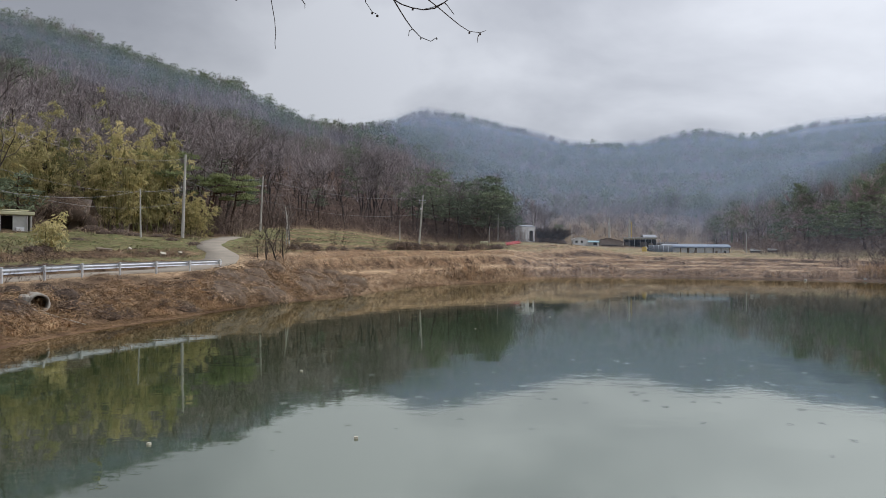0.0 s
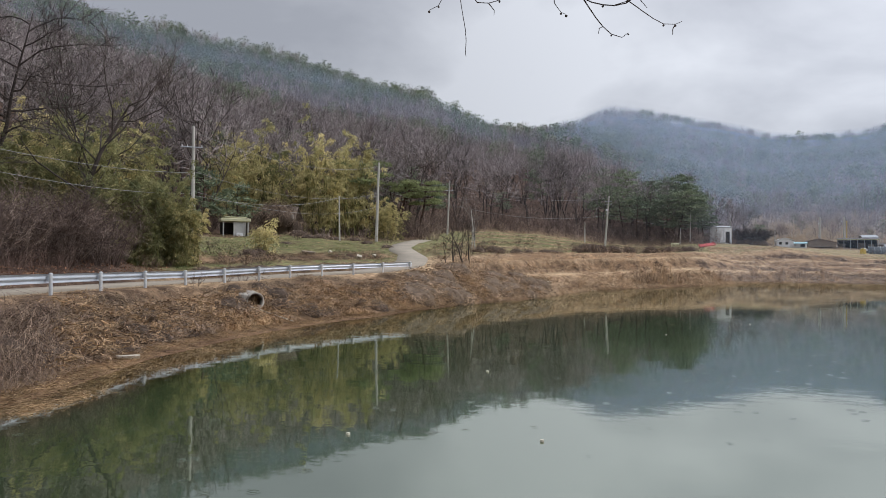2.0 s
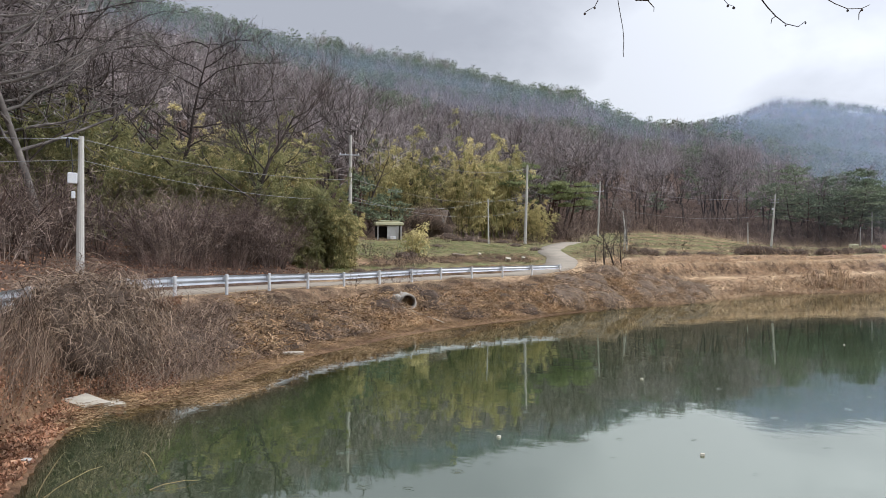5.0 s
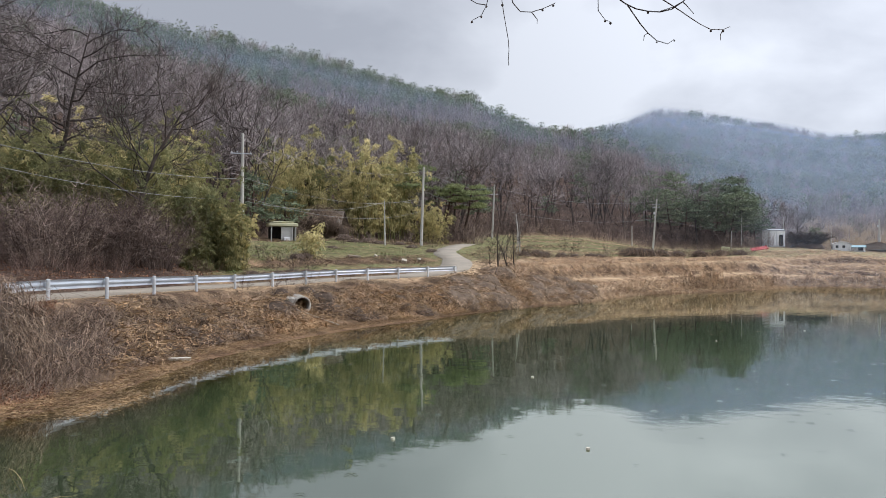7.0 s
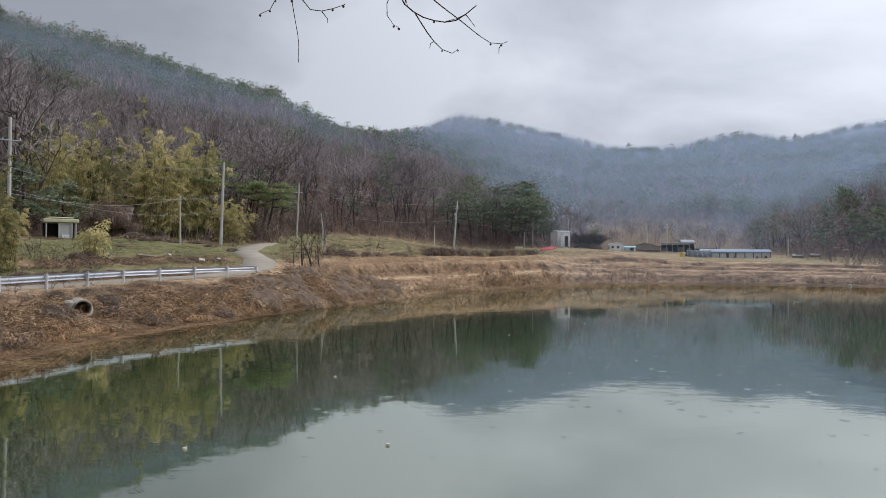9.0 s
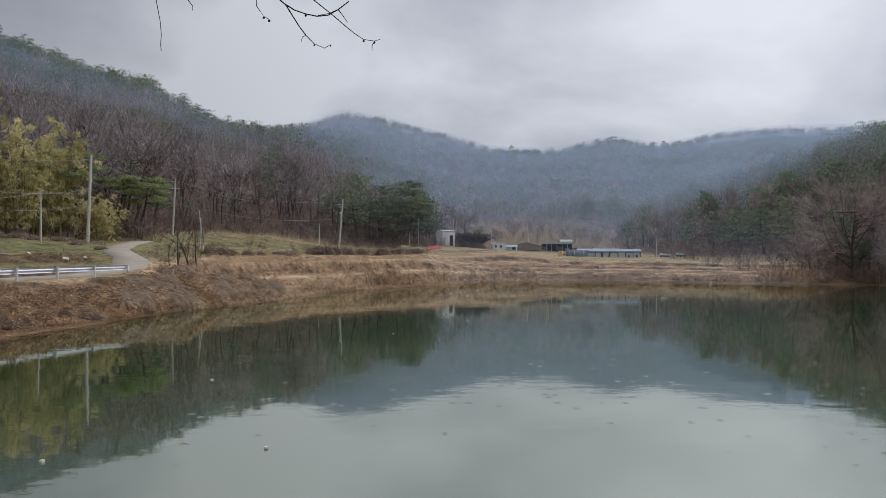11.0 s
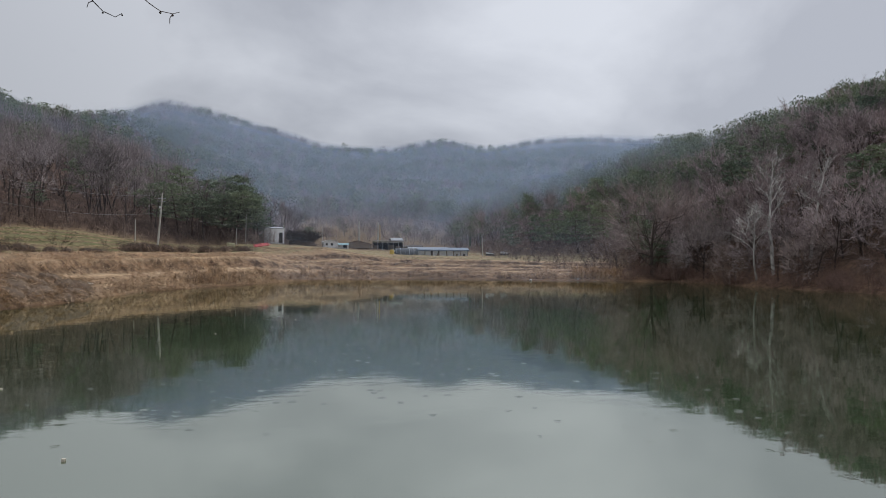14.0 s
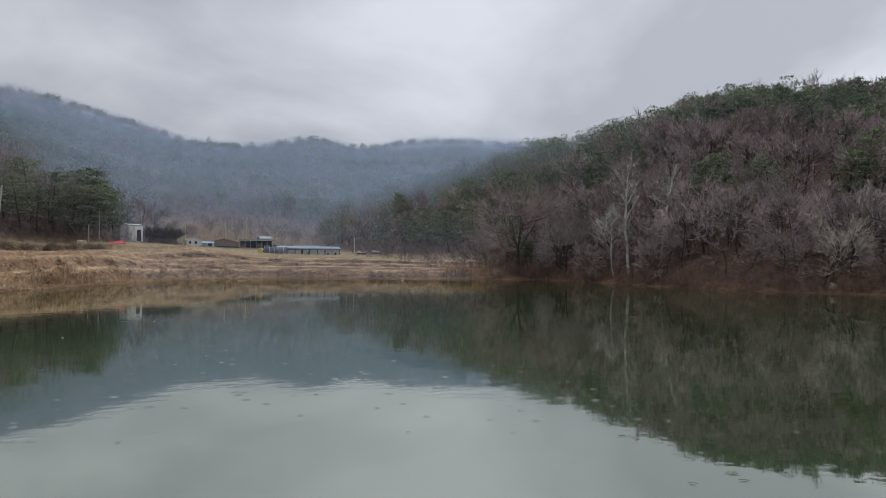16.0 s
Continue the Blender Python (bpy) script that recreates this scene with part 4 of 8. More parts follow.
upper = np.vstack([mid_bare, valley_extra, close_far(far_bare_spots, True)])
upper_d = np.hypot(upper[:, 0], upper[:, 1])
FINE_BARE = [far_bare(s, tall=t, wide=3.7, count=112, w=0.078) for s, t in ((35, 9), (36, 10.5), (37, 8), (38, 9.5))]
scatter("upper_bare_woods", FINE_BARE, upper[upper_d < 290], TWIG, "leafless woods higher on the slopes", "woods", rnd)
scatter("high_bare_woods", FAR_BARE, upper[upper_d >= 290], TWIG, "leafless woods high on the slopes", "woods", rnd)
crest = np.vstack([mid_pines, close_far(far_pines, True)])
crest_d = np.hypot(crest[:, 0], crest[:, 1])
FINE_PINE = [far_pine(s, tall=t, wide=w, pads=12, per=23, size=0.42, low=lo) for s, t, w, lo in ((44, 8.5, 3.0, 0.32), (45, 9.5, 2.8, 0.38), (46, 7.5, 2.9, 0.25), (47, 9.0, 3.2, 0.42))]
scatter("upper_pine_woods", FINE_PINE, crest[crest_d < 315], NEEDLES, "pines along the upper slopes", "woods", rnd)
scatter("valley_pines", FINE_PINE, forest_spots(rnd, -20, -7, 222, 325, 0.004, lambda a, d, z: d > col(HILLFOOT, a, 1) + 22), NEEDLES, "young pines on the valley floor behind the village", "woods", rnd, (0.3, 0.6))
scatter("valley_scrub", FINE_BARE, forest_spots(rnd, -20, -7, 205, 330, 0.045, lambda a, d, z: d > col(HILLFOOT, a, 1) + 16), TWIG, "low leafless scrub on the valley floor behind the village", "woods", rnd, (0.3, 0.6))
scatter("crest_pine_woods", FAR_PINE, crest[crest_d >= 315], NEEDLES, "pines along the high slopes and crests", "woods", rnd)
FARTHER_BARE = [far_bare(s, tall=t, wide=4.6, count=40, w=0.4) for s, t in ((51, 11), (52, 9.5), (53, 10))]
FARTHER_PINE = [far_pine(s, tall=t, wide=4.0, pads=8, per=6, size=1.7, low=0.25) for s, t in ((61, 10), (62, 9), (63, 8.5))]
scatter("mountain_bare_woods", FARTHER_BARE, close_far(far_bare_spots, False), TWIG, "leafless woods on the far mountain", "woods", rnd)
scatter("mountain_pine_woods", FARTHER_PINE, close_far(far_pines, False), NEEDLES, "pines on the far mountain", "woods", rnd)

# ---- bamboo groves
BAMBOO = [bamboo(s, tall=t) for s, t in ((1, 12), (2, 13.5), (3, 11))]
BAMBOO += [bamboo(s, tall=t, low=0.0, leaf=0.36) for s, t in ((4, 11), (5, 13))]
BMODELS = [[(mesh_of("culm", *w, CULM), mesh_of("foliage", *f, BAMBOO_LEAF), mesh_of("foliage", *f, BAMBOO_GREEN)) for w, f in made] for made in BAMBOO]


def grove(spots, size, label, green=0.15):
    for az, d in spots:
        p = polar(az, d)
        t = thing("bamboo_clump", (p.x, p.y, ground_z(p.x, p.y)), label, "bamboo", "bamboo groves")
        t.rotation_euler = (0, 0, rnd.uniform(0, 6.28))
        s = size * (rnd.uniform(0.64, 1.12) if size < 1 else rnd.choice((0.55, 0.7, 0.85, 1.0, 1.1)))
        t.scale = (s, s, s)
        for w, f, f2 in BMODELS[rnd.randrange(3) if size > 0.8 else 3 + rnd.randrange(2)]:
            q = new("culm", w)
            q.parent = t
            g = new("foliage", f2 if rnd.random() < green else f)
            g.parent = q


grove([(rnd.uniform(22.0, 34.5), rnd.uniform(93, 108)) for _ in range(23)], 1.2, "tall yellow-green bamboo clump with drooping plumes")
grove([(rnd.uniform(18.6, 22.0), rnd.uniform(93, 98)) for _ in range(7)], 0.5, "low yellow bamboo clump at the bend of the road", 0.0)
grove([(rnd.uniform(36.6, 41), rnd.uniform(48, 52)) for _ in range(17)], 0.5, "low dense green bamboo clump beside the road", 1.0)
grove([(rnd.uniform(34.6, 36.8), rnd.uniform(49, 52)) for _ in range(7)], 0.36, "low yellow-green bamboo clump at the foot of the pole", 0.4)
grove([(rnd.uniform(41, 51), rnd.uniform(47, 52)) for _ in range(7)], 0.3, "low bamboo scrub among the roadside brush", 0.8)
grove([(rnd.uniform(40.5, 55), rnd.uniform(51, 58)) for _ in range(26)], 0.66, "green bamboo clump behind the thicket", 0.75)
grove([(rnd.uniform(49, 62), rnd.uniform(58, 68)) for _ in range(12)], 0.6, "bamboo clump in the shade of the bare trees", 0.8)
grove([(rnd.uniform(38.5, 49), rnd.uniform(58, 70)) for _ in range(19)], 0.84, "tall yellow-green bamboo clump under the bare trees", 0.6)

grove([(rnd.uniform(54, 63), rnd.uniform(45, 56)) for _ in range(16)], 0.68, "dark green bamboo clump in the hollow behind the road", 1.0)

# ================= solid building =================
class Solid:
    """Collects bevelled blocks, cylinders and sheets into one bmesh part."""

    def __init__(self):
        self.bm = bmesh.new()

    def block(self, size, at, turn=0.0, bevel=0.02, tilt=(0, 0)):
        m = Matrix.Translation(at) @ Euler((tilt[0], tilt[1], turn)).to_matrix().to_4x4() @ Matrix.Diagonal((*size, 1))
        made = bmesh.ops.create_cube(self.bm, size=1.0, matrix=m)
        if bevel:
            edges = list({e for v in made["verts"] for e in v.link_edges})
            bmesh.ops.bevel(self.bm, geom=edges, offset=min(bevel, min(size) * 0.3), segments=1, affect="EDGES")
        return self

    def rod(self, a, b, r, r2=None, sides=8):
        a, b = Vector(a), Vector(b)
        m = Matrix.Translation((a + b) / 2) @ (b - a).to_track_quat("Z", "Y").to_matrix().to_4x4()
        bmesh.ops.create_cone(self.bm, cap_ends=True, segments=sides, radius1=r, radius2=r if r2 is None else r2, depth=(b - a).length, matrix=m)
        return self

    def sheet(self, corners, thick):
        """A slab below its four corners."""
        top = [self.bm.verts.new(c) for c in corners]
        low = [self.bm.verts.new(Vector(c) - Vector((0, 0, thick))) for c in corners]
        n = len(top)
        self.bm.faces.new(top)
        self.bm.faces.new(low[::-1])
        for i in range(n):
            self.bm.faces.new((top[i], low[i], low[(i + 1) % n], top[(i + 1) % n]))
        return self

    def put(self, name, mat, parent, label="", shade=False):
        bmesh.ops.recalc_face_normals(self.bm, faces=self.bm.faces)
        me = bpy.data.meshes.new(name)
        self.bm.to_mesh(me)
        self.bm.free()
        me.materials.append(mat)
        if shade:
            me.polygons.foreach_set("use_smooth", np.ones(len(me.polygons), bool))
        ob = new(name, me)
        ob.parent = parent
        if label:
            ob["label"] = label
        return ob


def on_ground(az, d, sink=0.0):
    p = polar(az, d)
    p.z = ground_z(p.x, p.y) - sink
    return p


# ---- the concrete road that follows the shore and climbs towards the bamboo
def build_road():
    line = glide(ROAD_LINE, 1.0)
    left, right, v, f = [], [], [], []
    for i, p in enumerate(line):
        t = line[min(i + 1, len(line) - 1)] - line[max(i - 1, 0)]
        n = np.array([-t[1], t[0]]) / np.hypot(*t)
        w = 1.28 + 0.08 * math.sin(i * 0.9) + float(np.interp(math.hypot(*p), [50, 60, 70, 85], [0, 0.5, 0.07, -0.03]))
        z = float(road_z(*p)) + 0.03
        for k2 in (-1.0, -0.94, 0.0, 0.94, 1.0):
            q = p + n * w * k2
            v.append((q[0], q[1], z - (0.3 if abs(k2) == 1 else 0.0) + (0.03 if k2 == 0 else 0)))
    for i in range(len(line) - 1):
        for j in range(4):
            a = i * 5 + j
            f.append((a, a + 1, a + 6, a + 5))
    tagged(new("road", mesh_of("road", v, f, CONCRETE, False)), "narrow pale concrete farm road along the shore", "road", kind="structure")


build_road()


# ---- guardrail
def build_guardrail():
    pts = glide(RAIL, 0.5)
    z = np.interp(np.hypot(pts[:, 0], pts[:, 1]), [0, 18, 30, 39, 47, 57], [2.6, 2.62, 2.62, 2.55, 2.74, 2.95])
    g = thing("guardrail", (pts[30][0], pts[30][1], z[30] - 0.75), "galvanised steel guardrail along the lakeside road", "guardrail")
    inv = Matrix.Translation(g.location).inverted()
    # corrugated beam, in lengths of four metres
    prof = [(-u, w * 1.12) for u, w in ((0.0, 0.155), (0.05, 0.14), (0.08, 0.09), (0.08, 0.07), (0.02, 0.03), (0.02, -0.03), (0.08, -0.07), (0.08, -0.09), (0.05, -0.14), (0.0, -0.155))]
    back = [(u + 0.012, w) for u, w in prof[::-1]]
    ring = prof + back
    def section(i0, i1):
        v, f = [], []
        idx = list(range(i0, min(i1 + 1, len(pts))))
        for i in idx:
            t = pts[min(i + 1, len(pts) - 1)] - pts[max(i - 1, 0)]
            n = np.array([t[1], -t[0]]) / np.hypot(*t)
            for u, w in ring:
                v.append((pts[i][0] + n[0] * u, pts[i][1] + n[1] * u, z[i] - 0.16 + w))
        m = len(ring)
        for a in range(len(idx) - 1):
            for b in range(m):
                f.append((a * m + b, a * m + (b + 1) % m, (a + 1) * m + (b + 1) % m, (a + 1) * m + b))
        v = np.array(v) - np.array(g.location)
        part("beam", (v, np.array(f)), GALV, g)
    for i in range(0, len(pts) - 2, 8):
        section(i, i + 8)
    run = np.concatenate([[0], np.cumsum(np.linalg.norm(np.diff(pts, axis=0), axis=1))])
    for q in np.arange(1.55, run[-1], 3.3):
        x, y, h = (float(np.interp(q, run, w)) for w in (pts[:, 0], pts[:, 1], z))
        i = int(np.searchsorted(run, q))
        t = pts[min(i + 1, len(pts) - 1)] - pts[max(i - 1, 0)]
        n = np.array([t[1], -t[0]]) / np.hypot(*t)
        at = Vector((x + n[0] * 0.13, y + n[1] * 0.13, 0)) - g.location
        low = min(ground_z(x, y), h - 0.7) - 0.35 - g.location.z
        top = h + 0.03 - g.location.z
        p = Solid().rod((at.x, at.y, low), (at.x, at.y, top), 0.068, sides=12).put("post", POST, g, "pale steel post")
        Solid().rod((at.x, at.y, top), (at.x, at.y, top + 0.03), 0.074, 0.05, 12).put("cap", POST, p)
        Solid().block((0.12, 0.1, 0.22), (at.x - n[0] * 0.08, at.y - n[1] * 0.08, h - 0.16 - g.location.z), math.atan2(n[1], n[0]), 0.01).put("bracket", GALV, p)


build_guardrail()


# ---- utility poles and wires
def utility_pole(az, d, top_z, base_z=None, r=0.14, arms=1, box=False, lean=(0.0, 0.0), drop_arm=1.2, label="slender grey concrete utility pole with a steel crossarm"):
    p = on_ground(az, d)
    if base_z is not None:
        p.z = min(p.z, base_z)
    t = thing("utility_pole", p, label, "utility pole", "utility poles")
    h = top_z - p.z
    top = Vector((lean[0], lean[1], h))
    Solid().rod((0, 0, -0.4), top, r * 1.25, r * 0.75, 12).put("pole", POLE_GREY, t, shade=False)
    side = math.radians(az)
    c, s = math.cos(side), math.sin(side)
    for k2 in range(arms):
        z = h - drop_arm - 0.55 * k2
        q = top * (z / h)
        arm = Solid().block((1.5, 0.07, 0.07), (q.x, q.y - 0.16, z), side, 0.01).put("crossarm", GALV, t)
        for u in (-0.66, -0.3, 0.66):
            Solid().rod((q.x + c * u, q.y - 0.16 + s * u, z + 0.04), (q.x + c * u, q.y - 0.16 + s * u, z + 0.17), 0.035, 0.025, 8).put("insulator", WHITE, arm)
    if box:
        q = top * (0.72)
        Solid().block((0.38, 0.3, 0.46), (q.x - c * 0.24, q.y - s * 0.24 - 0.1, h * 0.72), side, 0.03).put("meter_box", WHITE, t, "white meter box strapped to the pole")
        Solid().block((0.16, 0.14, 0.3), (q.x - c * 0.2, q.y - s * 0.2 - 0.1, h * 0.72 - 0.7), side, 0.02).put("switch_box", WHITE, t)
    if box and d < 60:
        arm = Solid().block((0.7, 0.06, 0.06), (top.x - c * 0.3, top.y - s * 0.3 - 0.14, h - 0.12), side, 0.01).put("cable_bracket", GALV, t)
        buf = Buf()
        buf.tube([Vector((top.x - c * (0.34 + 0.13 * math.cos(i * 0.5)), top.y - s * 0.34 - 0.2, h - 0.32 + 0.2 * math.sin(i * 0.5))) for i in range(14)], [0.035] * 14, 5)
        part("cable_coil", buf.arrays(), CABLE, t, "coil of black cable hung below the pole top")
        buf = Buf()
        buf.tube([Vector((top.x - c * 0.2 * (1 - i / 6) - c * 0.1, top.y - s * 0.2 - 0.17, h - 0.3 - (h * 0.2) * i / 6)) for i in range(7)], [0.018] * 7, 4)
        part("cable", buf.arrays(), CABLE, t)
    return p + top


TOP_A = utility_pole(54.85, 34, 8.5, 2.0, 0.15, 0, True, (-0.12, 0.05), label="grey concrete pole with a white meter box behind the guardrail")
TOP_B = utility_pole(35.3, 53.5, 12.55, 2.3, 0.125, 1, drop_arm=1.5)
TOP_C = utility_pole(21.25, 90, 15.25, None, 0.16, 0, False, (0.25, 0.1), label="tall plain grey concrete pole at the bend of the road")
TOP_S = utility_pole(24.15, 82, 10.3, None, 0.08, 0, False, (-0.12, 0.0), label="thin grey pole standing in the field")
TOP_D = utility_pole(15.55, 122, 16.4, None, 0.15, 1, False, (0.4, 0), 1.6)
utility_pole(13.25, 88, 9.2, None, 0.07, 0, False, (-0.6, 0.0), label="leaning weathered pole beside the field")
utility_pole(13.55, 88.5, 8.2, None, 0.05, 0, False, (0.1, 0.0), label="thin prop of the leaning pole")
TOP_E = utility_pole(3.05, 155, 16.6, None, 0.18, 2, True, (0.8, 0), label="leaning concrete utility pole with a transformer box")
TOP_H = utility_pole(-3.3, 186, 14.4, None, 0.12, 0, label="thin concrete pole at the edge of the wood")
utility_pole(-2.6, 184, 11.0, None, 0.1, 0, label="short grey pole at the edge of the wood")
utility_pole(4.6, 158, 11.2, None, 0.1, 0, label="short grey pole below the wood")
TOP_I = utility_pole(-6.1, 192, 14.6, None, 0.12, 0, label="thin pole beside the white barn")
utility_pole(-12.05, 210, 14.6, None, 0.27, 1, True, label="village pole with a white box on top")
utility_pole(-13.56, 210, 14.4, None, 0.27, 1)
utility_pole(-22.0, 178, 9.0, None, 0.1, 0, label="thin lamp pole by the long shed")
utility_pole(-9.15, 205, 12.0, None, 0.1, 0, label="thin lamp pole in the village")


def wire(a, b, sag, r=0.016):
    a, b = Vector(a), Vector(b)
    n = 14
    pts = []
    for i in range(n + 1):
        t = i / n
        p = a.lerp(b, t)
        p.z -= sag * 4 * t * (1 - t)
        pts.append(p)
    buf = Buf()
    buf.tube(pts, [r] * (n + 1), 4)
    v, f = buf.arrays()
    tagged(new("overhead_wire", mesh_of("overhead_wire", v, f, WIRE)), "thin grey overhead wire between utility poles", "wire", "overhead wires")


def drop(v, k2):
    return Vector((v.x, v.y, v.z - k2))


BEFORE_A = Vector((-42, 8, 9.2))
for k2, g2 in ((0.1, 0.0), (1.6, 0.5)):
    wire(drop(BEFORE_A, k2), drop(TOP_A, k2 * 0.6 + 0.05), 0.35)
    wire(drop(TOP_A, k2 * 0.6 + 0.05), drop(TOP_B, 3.2 + k2), 0.5)
for k2 in (0.4, 3.2, 4.6):
    wire(drop(TOP_B, k2), drop(TOP_C, k2 * 1.2), 1.3)
for k2 in (0.4, 3.0):
    wire(drop(TOP_C, k2), drop(TOP_D, k2), 1.0)
wire(drop(TOP_C, 4.2), drop(TOP_S, 0.2), 0.2)
wire(drop(TOP_S, 0.2), drop(TOP_B, 4.9), 0.8)
for k2 in (0.4, 4.0):
    wire(drop(TOP_D, k2), drop(TOP_E, k2), 1.5, 0.02)
wire(drop(TOP_E, 4.0), drop(TOP_H, 2.5), 0.8, 0.02)
wire(drop(TOP_H, 2.0), drop(TOP_I, 2.0), 0.5, 0.02)

# ---- materials of the small buildings
CREAM = speckled("cream_painted_concrete", (0.62, 0.6, 0.4), (0.5, 0.48, 0.32), 1.2, 30, 0.8)
PLASTER = speckled("grey_plaster", (0.5, 0.5, 0.48), (0.4, 0.39, 0.37), 1.0, 25, 0.85)
# this near-black also paints the shade inside open sheds and doorways
DARK = speckled("black_and_interior_shade", (0.03, 0.03, 0.032), (0.045, 0.042, 0.04), 1.5, 20, 0.9)
BROWN_ROOF = speckled("brown_roof_sheet", (0.2, 0.14, 0.11), (0.26, 0.19, 0.15), 1.0, 20, 0.7)
GREY_ROOF = speckled("grey_roof_sheet", (0.3, 0.32, 0.35), (0.38, 0.4, 0.43), 0.8, 15, 0.55)
SHADE_NET = speckled("black_shade_net", (0.075, 0.083, 0.092), (0.105, 0.113, 0.122), 1.0, 40, 0.7)
CYAN = speckled("light_blue_sheet", (0.3, 0.5, 0.58), (0.38, 0.58, 0.64), 0.8, 20, 0.6)
RED = speckled("red_painted_steel", (0.42, 0.06, 0.06), (0.5, 0.09, 0.08), 1.2, 30, 0.5)
YELLOW = speckled("yellow_plastic", (0.6, 0.42, 0.08), (0.66, 0.48, 0.12), 1.2, 30, 0.5)
STONE = speckled("pale_stone", (0.5, 0.48, 0.44), (0.4, 0.37, 0.33), 1.5, 20, 0.9, 0.03)
FOAM = speckled("weathered_white_board", (0.56, 0.52, 0.43), (0.42, 0.37, 0.29), 2.0, 30, 0.8, 0.008)
PIPE = speckled("pipe_concrete", (0.42, 0.39, 0.34), (0.33, 0.3, 0.26), 1.5, 30, 0.9, 0.02)
TIMBER = speckled("weathered_timber", (0.24, 0.19, 0.15), (0.17, 0.135, 0.11), 2.0, 30, 0.85)


def facing(az):
    """The turn of a thing whose front looks at the lake's near end."""
    return radians(az)


def house(name, az, d, wide, deep, eave, rise, wall_mat, roof_mat, label, turn=0.0, windows=2, door=True, overhang=0.35, sink=0.15):
    """A small building with gable roof, walls with thickness, door and windows."""
    t = thing(name, on_ground(az, d, sink), label, "building")
    t.rotation_euler = (0, 0, facing(az) + turn)
    w2, d2, th = wide / 2, deep / 2, 0.18
    for nm, size, at in (("front_wall", (wide, th, eave), (0, -d2, eave / 2)), ("back_wall", (wide, th, eave), (0, d2, eave / 2)),
                         ("side_wall", (th, deep - th, eave), (-w2 + th / 2, 0, eave / 2)), ("side_wall", (th, deep - th, eave), (w2 - th / 2, 0, eave / 2))):
        Solid().block(size, at, 0, 0.01).put(nm, wall_mat, t)
    for sgn in (-1, 1):
        Solid().sheet([(-w2 - overhang, sgn * (d2 + overhang), eave - 0.02 - rise * overhang / d2), (w2 + overhang, sgn * (d2 + overhang), eave - 0.02 - rise * overhang / d2),
                       (w2 + overhang, 0, eave + rise), (-w2 - overhang, 0, eave + rise)], 0.12).put("roof", roof_mat, t)
        s = Solid()
        a = [s.bm.verts.new(p) for p in ((sgn * (w2 - 0.02), -d2, eave), (sgn * (w2 - 0.02), d2, eave), (sgn * (w2 - 0.02), 0, eave + rise - 0.1))]
        b = [s.bm.verts.new(v.co - Vector((sgn * 0.12, 0, 0))) for v in a]
        s.bm.faces.new(a); s.bm.faces.new(b[::-1])
        for i in range(3):
            s.bm.faces.new((a[i], b[i], b[(i + 1) % 3], a[(i + 1) % 3]))
        s.put("gable", wall_mat, t)
    if door:
        Solid().block((0.95, 0.08, min(2.0, eave - 0.3)), (wide * 0.12, -d2 - 0.1, min(2.0, eave - 0.3) / 2 + 0.1), 0, 0.01).put("door", DARK, t)
    for i in range(windows):
        x = -w2 + wide * (i + 0.6) / (windows + 0.6)
        if abs(x - wide * 0.12) < 0.9:
            x += 1.2
        w = Solid().block((1.0, 0.06, 0.8), (x, -d2 - 0.1, eave * 0.58), 0, 0.01).put("window", DARK, t)
        for fx, fz, sx, sz in ((0, 0.43, 1.12, 0.07), (0, -0.43, 1.12, 0.07), (0.53, 0, 0.07, 0.8), (-0.53, 0, 0.07, 0.8)):
            Solid().block((sx, 0.05, sz), (x + fx, -d2 - 0.14, eave * 0.58 + fz), 0, 0).put("frame", WHITE, w)
    return t


BARN_WHITE = speckled("white_barn_sheet", (0.88, 0.89, 0.9), (0.82, 0.83, 0.84), 0.5, 6, 0.5)
# white barn at the edge of the wood
barn = house("barn", -5.45, 186, 3.5, 4.2, 4.0, 0.35, BARN_WHITE, GREY_ROOF, "white sheet-metal barn with a tall dark doorway", 0.42, 0, False, 0.15)
# a near-black slab stands in for the shaded opening
Solid().block((0.95, 0.08, 2.7), (0.75, -2.22, 1.5), 0, 0.01).put("doorway", DARK, barn)
for x3 in (-1.5, -0.9, -0.3):
    Solid().block((0.05, 0.04, 3.8), (x3, -2.2, 1.95), 0, 0).put("sheet_rib", GREY_ROOF, barn)
Solid().block((3.7, 0.1, 0.16), (0, -2.24, 3.9), 0, 0.01).put("eave_trim", GREY_ROOF, barn)
house("barn", -6.9, 200, 7.0, 5.0, 2.3, 0.7, BROWN_ROOF, BROWN_ROOF, "low brown barn behind the thicket", 0.3, 0, False)
DIM_ROOF = speckled("weathered_dark_roof", (0.075, 0.068, 0.064), (0.11, 0.1, 0.092), 1.0, 20, 0.8)
TAN_WALL = speckled("tan_wall", (0.33, 0.27, 0.22), (0.26, 0.21, 0.17), 0.8, 25, 0.85)
house("farmhouse", -12.05, 194, 5.0, 7.0, 1.15, 0.85, TAN_WALL, BROWN_ROOF, "low farmhouse with its gable and brown sheet roof to the lake", math.pi / 2 - 0.1, 0, False)
house("farmhouse", -15.0, 214, 3.0, 4.4, 2.3, 0.6, PLASTER, GREY_ROOF, "small farmhouse with a pale grey roof among the others", 0.2, 1, False)
house("hut", -16.3, 213, 5.5, 4.0, 1.1, 0.45, TAN_WALL, DIM_ROOF, "low dark-roofed hut behind the sheds", -0.1, 1, False)
house("hut", -10.75, 187, 2.9, 3.0, 1.3, 0.3, PLASTER, CYAN, "small hut with a light blue roof", -0.1, 1, False, 0.25)


